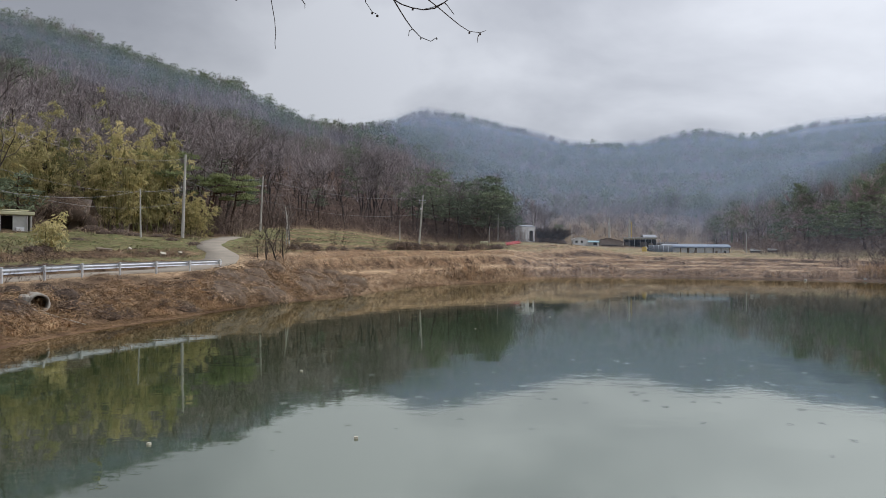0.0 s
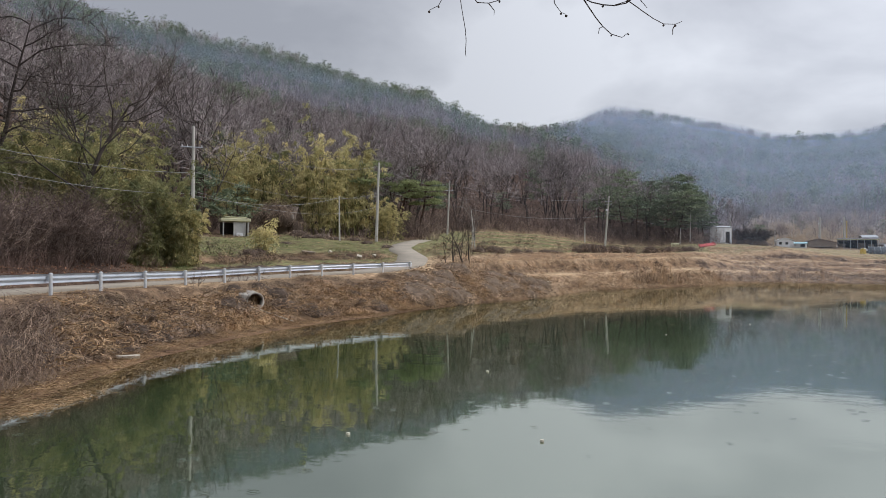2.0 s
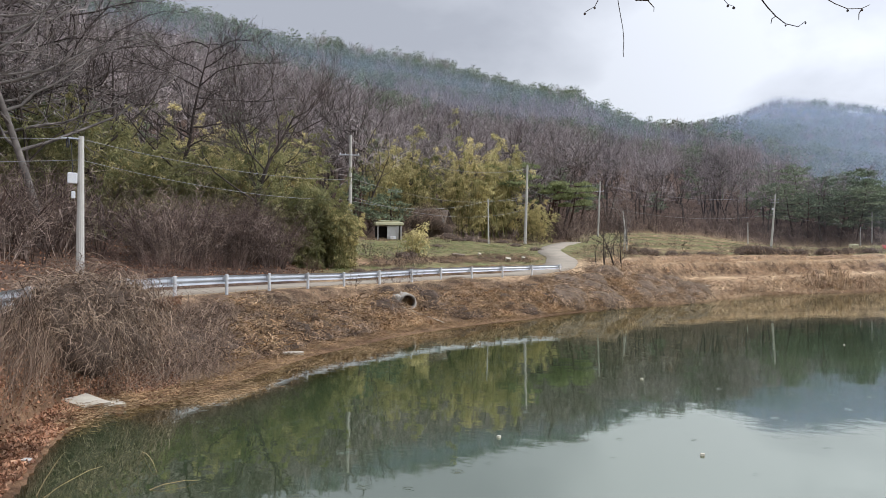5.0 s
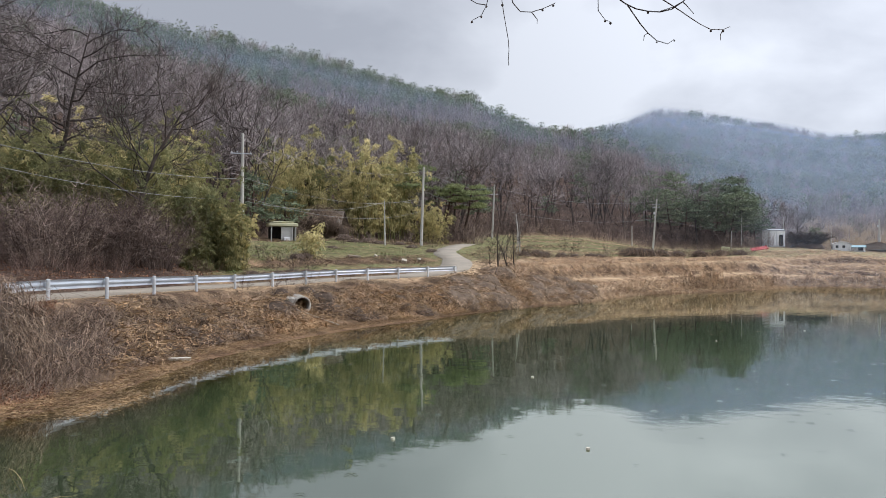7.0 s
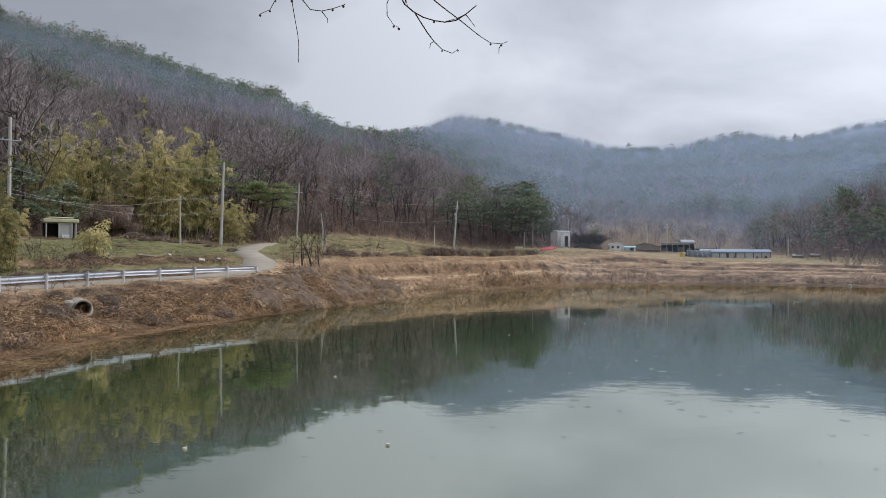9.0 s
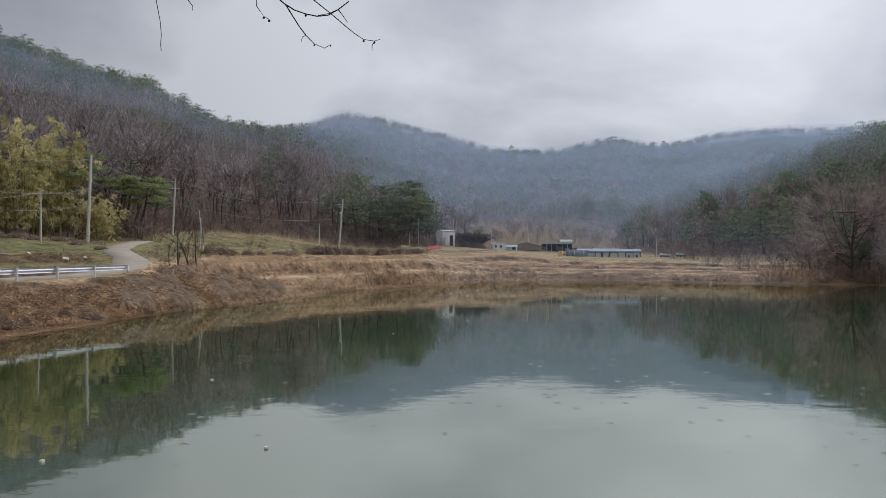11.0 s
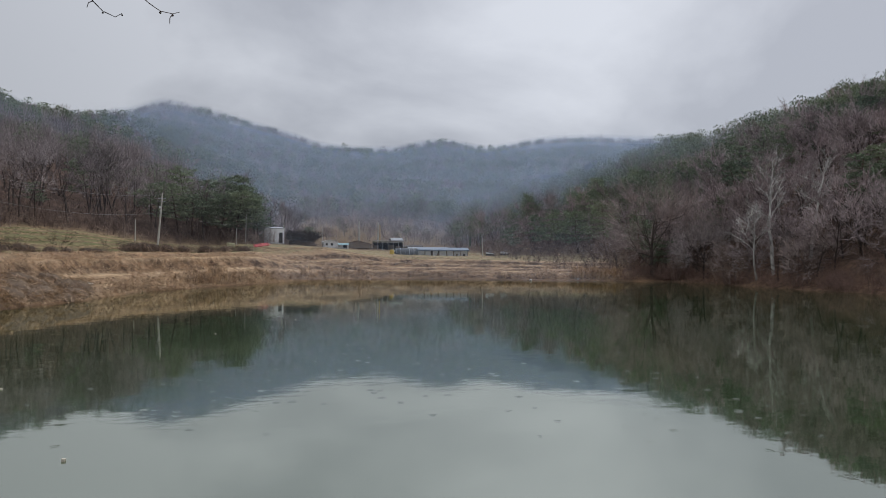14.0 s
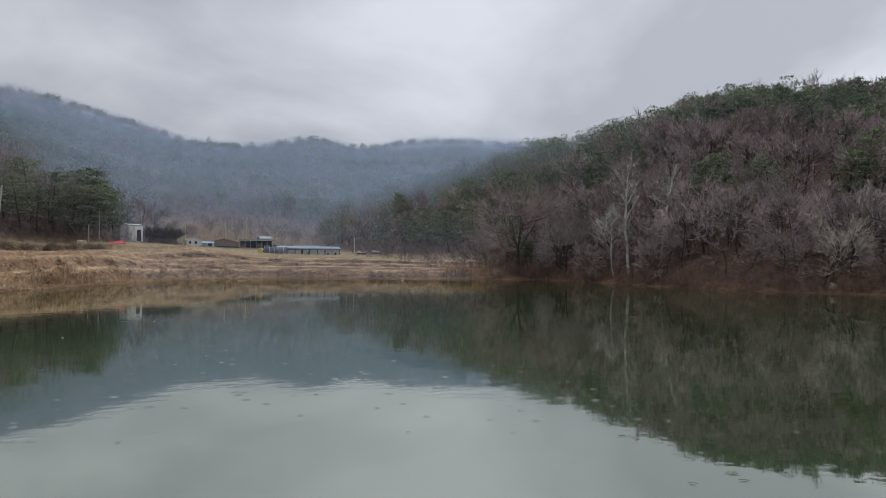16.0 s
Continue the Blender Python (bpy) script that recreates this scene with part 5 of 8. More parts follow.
def round_hut():
    """The white hut with a curved sheet roof."""
    t = thing("hut", on_ground(-9.75, 186, 0.15), "small white hut with a curved sheet roof and two dark windows", "building")
    t.rotation_euler = (0, 0, facing(-9.75) + 0.15)
    w, dp, h = 3.6, 3.0, 1.45
    for nm, size, at in (("front_wall", (w, 0.12, h), (0, -dp / 2, h / 2)), ("back_wall", (w, 0.12, h), (0, dp / 2, h / 2)), ("side_wall", (0.12, dp - 0.12, h), (-w / 2 + 0.06, 0, h / 2)), ("side_wall", (0.12, dp - 0.12, h), (w / 2 - 0.06, 0, h / 2))):
        Solid().block(size, at, 0, 0.01).put(nm, WHITE, t)
    n, v, f = 10, [], []
    for y in (-dp / 2 - 0.2, dp / 2 + 0.2):
        for k3 in (0.0, 0.08):
            for i in range(n + 1):
                u = -1 + 2 * i / n
                v.append((u * (w / 2 + 0.2), y, h + 0.62 * (1 - u * u) + k3))
    m = n + 1
    for i in range(n):
        f += [(i, i + 1, 2 * m + i + 1, 2 * m + i), (m + i, 3 * m + i, 3 * m + i + 1, m + i + 1), (i, m + i, m + i + 1, i + 1), (2 * m + i, 2 * m + i + 1, 3 * m + i + 1, 3 * m + i)]
    part("roof", (np.array(v), np.array(f)), WHITE, t)
    s = Solid()
    s.bm.faces.new([s.bm.verts.new((-w / 2 + w * i / n, -dp / 2 + 0.01, h + 0.6 * (1 - (2 * i / n - 1) ** 2))) for i in range(n + 1)])
    s.put("gable", WHITE, t)
    for x in (-1.0, 0.35):
        Solid().block((0.55, 0.06, 0.6), (x, -dp / 2 - 0.06, 0.95), 0, 0.01).put("window", DARK, t)


round_hut()


def farm_canopy():
    """The open shed in the village: a broad dark roof with a yellow edge on thin posts."""
    t = thing("open_shed", on_ground(-14.35, 200, 0.1), "open farm shed with a broad dark roof on thin posts", "shed")
    t.rotation_euler = (0, 0, facing(-14.35) + 0.04)
    L, dp, h = 9.0, 5.0, 2.25
    Solid().sheet([(-L / 2, -dp / 2, h), (L / 2, -dp / 2, h), (L / 2 - 0.4, dp / 2, h + 0.35), (-L / 2 + 0.4, dp / 2, h + 0.35)], 0.16).put("roof", DIM_ROOF, t)
    Solid().block((L, 0.06, 0.12), (0, -dp / 2 - 0.04, h - 0.16), 0, 0).put("fascia", CREAM, t)
    for i in range(7):
        Solid().block((0.12, 0.12, h - 0.2), (-L / 2 + 0.2 + (L - 0.4) * i / 6, -dp / 2 + 0.2, (h - 0.2) / 2), 0, 0.01).put("post", PLASTER, t)
    Solid().block((L - 0.4, 0.12, h - 0.2), (0, dp / 2 - 0.2, (h - 0.2) / 2), 0, 0).put("back_wall", DARK, t)
    for x, w, hh in ((-3.2, 1.5, 1.2), (1.0, 1.8, 1.3), (3.0, 1.2, 1.0)):
        Solid().block((w, 0.1, hh), (x, dp / 2 - 0.9, hh / 2), 0, 0.02).put("board", TAN_WALL, t)


farm_canopy()
yellow_pole = thing("yellow_post", on_ground(-13.72, 204), "tall thin yellow-painted post between the farm buildings", "post")
Solid().rod((0, 0, -0.2), (0, 0, 6.4), 0.11, 0.08, 8).put("shaft", YELLOW, yellow_pole)
Solid().block((0.5, 0.08, 0.08), (0, 0, 6.2), 0, 0.01).put("bracket", YELLOW, yellow_pole)


def long_shed():
    """The livestock shed by the far shore: posts, white curtains and a flat blue-grey roof."""
    t = thing("long_shed", on_ground(-18.75, 177, 0.3), "long low shed with blue-grey roof and white curtain walls", "shed")
    t.rotation_euler = (0, 0, facing(-18.75) + 0.06)
    L, dp, h = 12.4, 5.0, 1.5
    Solid().sheet([(-L / 2 - 0.3, -dp / 2 - 0.4, h + 0.12), (L / 2 + 0.3, -dp / 2 - 0.4, h + 0.12), (L / 2 + 0.3, dp / 2, h + 0.75), (-L / 2 - 0.3, dp / 2, h + 0.75)], 0.1).put("roof", BLUE_ROOF, t)
    Solid().block((L + 0.6, 0.08, 0.3), (0, -dp / 2 - 0.42, h), 0, 0.01).put("fascia", BLUE_ROOF, t)
    bays = 7
    for i in range(bays + 1):
        x = -L / 2 + L * i / bays
        Solid().block((0.14, 0.14, h), (x, -dp / 2 + 0.02, h / 2), 0, 0.01).put("post", TIMBER, t)
    rr = random.Random(4)
    for i in range(bays):
        w = L / bays - 0.1 - rr.choice((0, 0, 0.1, 0.4))
        Solid().block((w, 0.05, h * rr.uniform(0.8, 0.92)), (-L / 2 + L * (i + 0.5) / bays + rr.uniform(-0.1, 0.1), -dp / 2 + 0.1, h * 0.44), 0, 0).put("curtain", WHITE, t)
    Solid().block((L, 0.12, h), (0, dp / 2 - 0.1, h / 2), 0, 0.01).put("back_wall", DARK, t)
    for x in (-4.9, -1.2, 1.1, 3.4, 5.2):
        Solid().block((0.45, 0.4, rr.uniform(0.6, 1.0)), (x, -dp / 2 - 0.35, 0.3), 0, 0.05).put("feed_bin", rr.choice((DARK, TIMBER, PLASTER)), t)
    for sg in (-1, 1):
        Solid().block((0.12, dp - 0.3, h), (sg * (L / 2 - 0.1), 0, h / 2), 0, 0.01).put("side_wall", PLASTER, t)


long_shed()


def grey_shed():
    t = thing("lean_to_shed", on_ground(-17.6, 184, 0.1), "low shed with a pale grey sheet roof", "shed")
    t.rotation_euler = (0, 0, facing(-17.2) + 0.05)
    L, dp, h = 10.5, 4.0, 1.45
    Solid().sheet([(-L / 2, -dp / 2, h), (L / 2, -dp / 2, h), (L / 2, dp / 2, h + 0.5), (-L / 2, dp / 2, h + 0.5)], 0.1).put("roof", GREY_ROOF, t)
    Solid().block((L - 0.4, dp - 0.5, h - 0.1), (0, 0.1, (h - 0.1) / 2), 0, 0.02).put("body", PLASTER, t)


grey_shed()


def tunnel():
    """A growing tunnel under black net: hoops and a half-round skin."""
    t = thing("growing_tunnel", on_ground(-15.9, 175, 0.35), "half-round growing tunnel under dark net", "greenhouse")
    t.rotation_euler = (0, 0, facing(-15.9) + 0.08)
    L, r, n = 5.4, 1.95, 14
    v, f = [], []
    for ring in (r, r - 0.05):
        for x in (-L / 2, L / 2):
            for i in range(n + 1):
                a = math.pi * i / n
                v.append((x, -math.cos(a) * ring, math.sin(a) * ring))
    m = n + 1
    for i in range(n):
        f += [(i, i + 1, m + i + 1, m + i), (2 * m + i, 3 * m + i, 3 * m + i + 1, 2 * m + i + 1), (i, 2 * m + i, 2 * m + i + 1, i + 1), (m + i, m + i + 1, 3 * m + i + 1, 3 * m + i)]
    part("skin", (np.array(v), np.array(f)), SHADE_NET, t)
    for k2 in range(6):
        x = -L / 2 + L * k2 / 5
        buf = Buf()
        buf.tube([Vector((x, -math.cos(math.pi * i / n) * (r + 0.03), math.sin(math.pi * i / n) * (r + 0.03))) for i in range(n + 1)], [0.03] * (n + 1), 4)
        part("hoop", buf.arrays(), GALV, t)
    for sg in (-1, 1):
        s = Solid()
        s.bm.faces.new([s.bm.verts.new((sg * (L / 2 - 0.1), -math.cos(math.pi * i / n) * (r - 0.06), math.sin(math.pi * i / n) * (r - 0.06))) for i in range(n + 1)])
        s.put("end_net", SHADE_NET, t)


tunnel()


def pump_hut():
    """The little flat-roofed shelter by the field."""
    t = thing("roadside_shelter", on_ground(32.25, 84, 0.1), "small shelter with a thick cream flat roof on posts", "shelter")
    t.rotation_euler = (0, 0, facing(32.25) + 0.15)
    s = Solid().block((3.3, 2.4, 0.36), (0, 0, 1.95), 0, 0.05)
    s.put("roof", CREAM, t, "thick cream-painted roof slab")
    Solid().block((2.4, 1.9, 0.12), (0, 0, 2.26), 0, 0.03).put("roof_cap", CREAM, t)
    for x in (-1.35, -0.2, 1.0, 1.38):
        Solid().block((0.12, 0.12, 1.75), (x, -1.05, 0.87), 0, 0.015).put("post", PLASTER, t)
    Solid().block((1.1, 0.12, 1.72), (0.42, -0.9, 0.86), 0, 0.01).put("front_wall", PLASTER, t)
    # the back wall's near-black puts the shelter's inner shade into colour
    Solid().block((2.8, 0.12, 1.72), (0, 1.05, 0.86), 0, 0.01).put("back_wall", DARK, t)
    Solid().block((0.12, 1.9, 1.72), (1.34, 0.05, 0.86), 0, 0.01).put("side_wall", PLASTER, t)
    Solid().block((0.7, 0.5, 0.5), (0.35, -1.15, 0.25), 0, 0.03).put("white_box", WHITE, t)


pump_hut()


def ruin():
    """The collapsed shed under creepers between the bamboo."""
    t = thing("derelict_shed", on_ground(28.7, 93, 0.2), "derelict timber shed with a sagging roof under creepers", "shed")
    t.rotation_euler = (0, 0, facing(28.7) - 0.35)
    Solid().sheet([(-2.6, -1.9, 1.9), (2.4, -1.9, 1.7), (2.2, 0.1, 3.7), (-2.4, 0.1, 3.9)], 0.1).put("roof", TIMBER, t)
    Solid().sheet([(-2.4, 0.1, 3.9), (2.2, 0.1, 3.7), (2.4, 1.9, 1.8), (-2.6, 1.9, 1.9)], 0.1).put("roof", TIMBER, t)
    for x, w in ((-1.9, 1.0), (-0.6, 1.2), (0.9, 1.0)):
        Solid().block((w, 0.12, 1.8), (x, -1.6, 0.9), 0, 0.02).put("wall_board", TIMBER, t)
    Solid().block((0.3, 0.2, 2.6), (2.0, -1.5, 1.3), 0.1, 0.03).put("post", STONE, t)
    Solid().block((4.2, 0.1, 1.7), (0, 1.5, 0.85), 0, 0.02).put("back_wall", TIMBER, t)


ruin()


def culvert():
    """The broken concrete pipe that opens from the bank."""
    p = polar(30.7, 37.3, 1.1)
    t = thing("culvert_pipe", p, "broken concrete culvert pipe jutting from the bank", "pipe")
    t.rotation_euler = (0, 0, facing(30.75) + 0.12)
    n, ro, ri = 20, 0.45, 0.36
    v, f = [], []
    for y, r in ((-0.55, ro), (2.6, ro), (2.6, ri), (-0.55, ri)):
        for i in range(n):
            a = 2 * math.pi * i / n
            chip = 0.16 * max(0, math.sin(a * 2 + 1.1)) + 0.05 * math.sin(a * 7) if y < 0 else 0
            v.append((math.cos(a) * r, y + chip, math.sin(a) * r))
    for k2 in range(4):
        for i in range(n):
            a, b = k2 * n + i, k2 * n + (i + 1) % n
            c2, d2 = ((k2 + 1) % 4) * n + (i + 1) % n, ((k2 + 1) % 4) * n + i
            f.append((a, b, c2, d2))
    part("pipe", (np.array(v), np.array(f)), PIPE, t)
    # a near-black disc stands in for the shade deep in the pipe
    s = Solid()
    s.bm.faces.new([s.bm.verts.new((math.cos(2 * math.pi * i / n) * 0.41, 2.55, math.sin(2 * math.pi * i / n) * 0.41)) for i in range(n)])
    s.put("pipe_shade", DARK, t)
    Solid().block((0.3, 0.8, 0.7), (-0.55, 0.0, 0.05), 0.2, 0.12).put("headwall_lump", PIPE, t)
    pole = thing("bamboo_stick", polar(30.3, 36.4, 0.75), "long bleached stick lying down the bank", "stick")
    a, b = polar(31.6, 36.6, 1.0) - pole.location, polar(27.7, 35.2, 0.22) - pole.location
    Solid().rod(a, b, 0.035, 0.02, 6).put("stick", FOAM, pole)


culvert()

# ---- debris on the shore and in the field
def slab_at(az, d, size, turn, tilt, label, name="board", z=None, mat=None):
    p = on_ground(az, d)
    p.z = (max(p.z, 0.0) if z is None else z) + size[2] * 0.4
    t = thing(name, p, label, "debris", "shore debris")
    rr = random.Random(int(az * 10 + d))
    s = Solid()
    n = 9
    ring = []
    for i in range(n):
        a = 2 * math.pi * i / n
        ring.append((max(-1, min(1, math.cos(a) * 1.35)) * size[0] / 2 * rr.uniform(0.85, 1.05), max(-1, min(1, math.sin(a) * 1.35)) * size[1] / 2 * rr.uniform(0.85, 1.05), size[2] / 2))
    s.sheet(ring, size[2])
    s.put("slab", mat or FOAM, t)
    t.rotation_euler = (tilt, tilt * 0.5, turn)


slab_at(55.0, 18.1, (2.0, 0.62, 0.1), -0.18, 0.1, "broken white foam board lying at the water's edge")
slab_at(52.9, 17.6, (0.75, 0.55, 0.09), -0.3, 0.05, "small broken white foam board beside the water")
slab_at(39.7, 24.9, (0.75, 0.25, 0.1), 0.9, 0.05, "white foam scrap on the muddy shore")
slab_at(55.8, 20.3, (0.4, 0.3, 0.12), 0.2, 0.3, "pale stone half hidden in dry leaves", "stone", mat=STONE)
slab_at(58.0, 13.4, (0.16, 0.12, 0.06), 0.3, 0.1, "pale stone on the leafy shore", "stone", mat=STONE)
slab_at(22.6, 66, (0.5, 0.35, 0.4), 0.3, 0.5, "white rag lying in the field", "rag", mat=FOAM)
slab_at(21.4, 68, (0.35, 0.3, 0.35), 0.3, 0.5, "white rag lying in the field", "rag", mat=FOAM)
slab_at(24.9, 66, (0.3, 0.3, 0.25), 0.9, 0.5, "white rag lying in the field", "rag", mat=FOAM)
slab_at(26.6, 64, (1.2, 0.5, 0.25), 0.5, 0.2, "dark rubbish heap in the field", "rubbish", mat=TIMBER)
slab_at(7.4, 66.5, (0.45, 0.35, 0.35), 0.3, 0.4, "white bag lying on the bank", "bag", mat=FOAM)
slab_at(-2.2, 160, (1.8, 1.1, 0.9), 0.2, 0.1, "tan crate beside the track", "crate", mat=CREAM)
slab_at(-57.9, 90.3, (0.9, 0.6, 0.6), 0.2, 0.2, "grey-white sack under the tree at the shore", "sack", mat=FOAM)
for az2, d2 in ((-25.9, 121), (-29.6, 124.5)):
    slab_at(az2, d2, (0.35, 0.3, 0.25), az2, 0.3, "pale float stranded on the far shore", "float")
for az2, d2 in ((-1.6, 33), (7.8, 13.2), (-1.2, 56), (12.2, 21), (-7.5, 40), (23.3, 13.6)):
    slab_at(az2, d2, (0.08, 0.07, 0.04), az2, 0.1, "small pale scrap floating on the water", "floating_scrap", 0.0)


def stalk(a, b, r, label):
    """A dry reed stalk between two points."""
    t = thing("reed_stalk", a, label, "stalk", "reed stalks")
    e = b - a
    m = e * 0.5 + Vector((0, 0, 0.06 * e.length))
    buf = Buf()
    buf.tube([Vector((0, 0, 0)), m * 0.55 + Vector((0, 0, 0.02)), m, m.lerp(e, 0.5) + Vector((0, 0, 0.03 * e.length)), e], [r, r * 0.9, r * 0.8, r * 0.6, r * 0.3], 5)
    part("stem", buf.arrays(), STRAW, t)


stalk(polar(50.1, 11.2, 0.005), polar(46.7, 11.4, 0.01), 0.006, "bleached reed stalk floating on the water")
stalk(polar(50.6, 13.4, 0.005), polar(49.6, 12.0, 0.01), 0.005, "broken reed stalk floating near the bank")
stalk(polar(57.4, 11.6, 0.0), polar(55.7, 11.7, 0.55), 0.005, "thin dry reed stalk leaning out of the leafy bank")
stalk(polar(57.1, 11.4, 0.0), polar(53.2, 11.5, 0.34), 0.005, "thin dry reed stalk bent low over the water")


def red_implement():
    t = thing("farm_implement", on_ground(-4.5, 150), "red steel farm implement lying in the dry grass", "implement")
    t.rotation_euler = (0, 0, 0.1)
    t.scale = (1.2, 1.2, 0.95)
    Solid().block((2.6, 1.2, 0.12), (0, 0, 0.55), 0, 0.02, (0.5, -0.22)).put("bed", RED, t)
    for x in (-1.1, 0, 1.1):
        Solid().block((0.08, 1.3, 0.35), (x, 0, 0.62 + x * 0.22), 0, 0.01, (0.5, -0.22)).put("rib", RED, t)
    Solid().rod((-1.2, 0.3, -0.1), (-1.0, 0.3, 0.45), 0.05).put("leg", RED, t)
    Solid().rod((1.2, 0.3, -0.1), (1.0, 0.3, 0.9), 0.05).put("leg", RED, t)


red_implement()


def parked(az, d, mat, label):
    """A small farm vehicle: body, cab, bed and wheels."""
    t = thing("farm_truck", on_ground(az, d), label, "vehicle", "parked vehicles")
    t.rotation_euler = (0, 0, facing(az) + 0.7)
    t.scale = (0.72,) * 3
    Solid().block((2.9, 1.3, 0.3), (0, 0, 0.5), 0, 0.05).put("chassis", DARK, t)
    Solid().block((1.0, 1.3, 0.8), (-0.9, 0, 0.98), 0, 0.12).put("cab", mat, t)
    w = Solid().block((0.6, 1.34, 0.32), (-0.92, 0, 1.12), 0, 0.05).put("cab_window", DARK, t)
    Solid().block((1.7, 1.3, 0.4), (0.55, 0, 0.85), 0, 0.04).put("cargo_bed", mat, t)
    for x in (-0.95, 0.9):
        for y in (-0.6, 0.6):
            Solid().rod((x, y - 0.09, 0.3), (x, y + 0.09, 0.3), 0.3, sides=14).put("wheel", CABLE, t)


parked(-22.6, 175, WHITE, "small white farm truck parked under the trees")
parked(-23.75, 177, WHITE, "small white farm truck parked beside another")
parked(-14.9, 178, WHITE, "small white truck between the farm buildings")
yb = thing("plastic_tank", on_ground(-14.7, 171), "small yellow plastic tank beside the tunnel", "tank")
Solid().rod((0, 0, 0), (0, 0, 1.0), 0.55, 0.5, 14).put("tank", YELLOW, yb)
Solid().rod((0, 0, 1.0), (0, 0, 1.12), 0.2, 0.2, 10).put("cap", YELLOW, yb)

# ================= brush, vines and grass =================
def strand_tint(arrays, per, seed):
    """One random value for each strand of a tangle."""
    n = len(arrays[0])
    return np.repeat(np.random.RandomState(seed).rand(n // per + 1), per)[:n]


def bramble(seed, w=1.6, h=1.3, strands=230, width=0.022, droop=1.0, segs=5):
    """A mound of arching, hanging vine strands."""
    rnd2 = random.Random(seed)
    b = Buf()
    for _ in range(strands):
        a, r = rnd2.uniform(0, 6.28), math.sqrt(rnd2.random()) * w * 0.75
        top = h * (1 - (r / w) ** 2) * rnd2.uniform(0.6, 1.1)
        p = Vector((math.cos(a) * r, math.sin(a) * r, top))
        way = Vector((math.cos(a) * 0.6 + rnd2.gauss(0, 0.8), math.sin(a) * 0.6 + rnd2.gauss(0, 0.8), rnd2.uniform(0.1, 1.1)))
        pts = [p]
        L = rnd2.uniform(0.25, 0.95) * (w + h) * 0.42
        for i in range(segs):
            way = way.normalized() + Vector((rnd2.gauss(0, 0.48), rnd2.gauss(0, 0.48), -0.42 * droop + rnd2.gauss(0, 0.35)))
            p = p + way.normalized() * L / segs
            pts.append(p.copy())
        side = (pts[-1] - pts[0]).cross(Vector((rnd2.gauss(0, 1), rnd2.gauss(0, 1), rnd2.gauss(0, 1))))
        side = side.normalized() * width * rnd2.uniform(0.5, 1.3)
        n = len(b.v)
        for i, q in enumerate(pts):
            k3 = 1 - 0.7 * i / segs
            b.v += [q - side * k3, q + side * k3]
        for i in range(segs):
            m = n + 2 * i
            b.f += [(m, m + 1, m + 3), (m, m + 3, m + 2)]
    return b.arrays()


def drift(spots, scale, seed, least):
    """Keeps the places where a slow noise is high, so that plants stand in patches."""
    n = vnoise(spots[:, 0], spots[:, 1], scale, seed) + 0.5 * vnoise(spots[:, 0], spots[:, 1], scale * 0.35, seed + 1)
    return spots[n > least]


def flop(seed, blades=18, h=0.7, w=0.45, width=0.02, rise=(0.35, 1.0), fall=(-0.75, 0.05)):
    """A clump of grass lying over, blades bent to the ground."""
    rnd2 = random.Random(seed)
    b = Buf()
    for _ in range(blades):
        a, r = rnd2.uniform(0, 6.28), w * math.sqrt(rnd2.random()) * 0.5
        p = Vector((math.cos(a) * r, math.sin(a) * r, -0.04))
        a = rnd2.gauss(0, 1.0)
        L = h * rnd2.uniform(0.6, 1.3)
        q = p + Vector((math.cos(a) * 0.9, math.sin(a) * 0.9, rnd2.uniform(*rise))).normalized() * L * 0.5
        e = q + Vector((math.cos(a), math.sin(a), rnd2.uniform(*fall))).normalized() * L * 0.6
        s = Vector((-math.sin(a), math.cos(a), 0)) * width * 0.5
        n = len(b.v)
        b.v += [p - s, p + s, q + s * 0.8, q - s * 0.8, e]
        b.f += [(n, n + 1, n + 2), (n, n + 2, n + 3), (n + 3, n + 2, n + 4)]
    return b.arrays()


def tuft(seed, blades=16, h=0.55, w=0.3, width=0.02):
    """A tuft of dry grass with bent blades."""
    rnd2 = random.Random(seed)
    b = Buf()
    for _ in range(blades):
        a, r = rnd2.uniform(0, 6.28), w * math.sqrt(rnd2.random()) * 0.6
        p = Vector((math.cos(a) * r, math.sin(a) * r, -0.04))
        a += rnd2.gauss(0, 0.6)
        out, L = rnd2.uniform(0.1, 0.8), h * rnd2.uniform(0.6, 1.25)
        q = p + Vector((math.cos(a) * out * 0.4, math.sin(a) * out * 0.4, 1)).normalized() * L * 0.6
        e = q + Vector((math.cos(a) * out * 1.6, math.sin(a) * out * 1.6, rnd2.uniform(-0.3, 0.7))).normalized() * L * 0.5
        s = Vector((-math.sin(a), math.cos(a), 0)) * width * 0.5
        n = len(b.v)
        b.v += [p - s, p + s, q + s * 0.8, q - s * 0.8, e]
        b.f += [(n, n + 1, n + 2), (n, n + 2, n + 3), (n + 3, n + 2, n + 4)]
    return b.arrays()


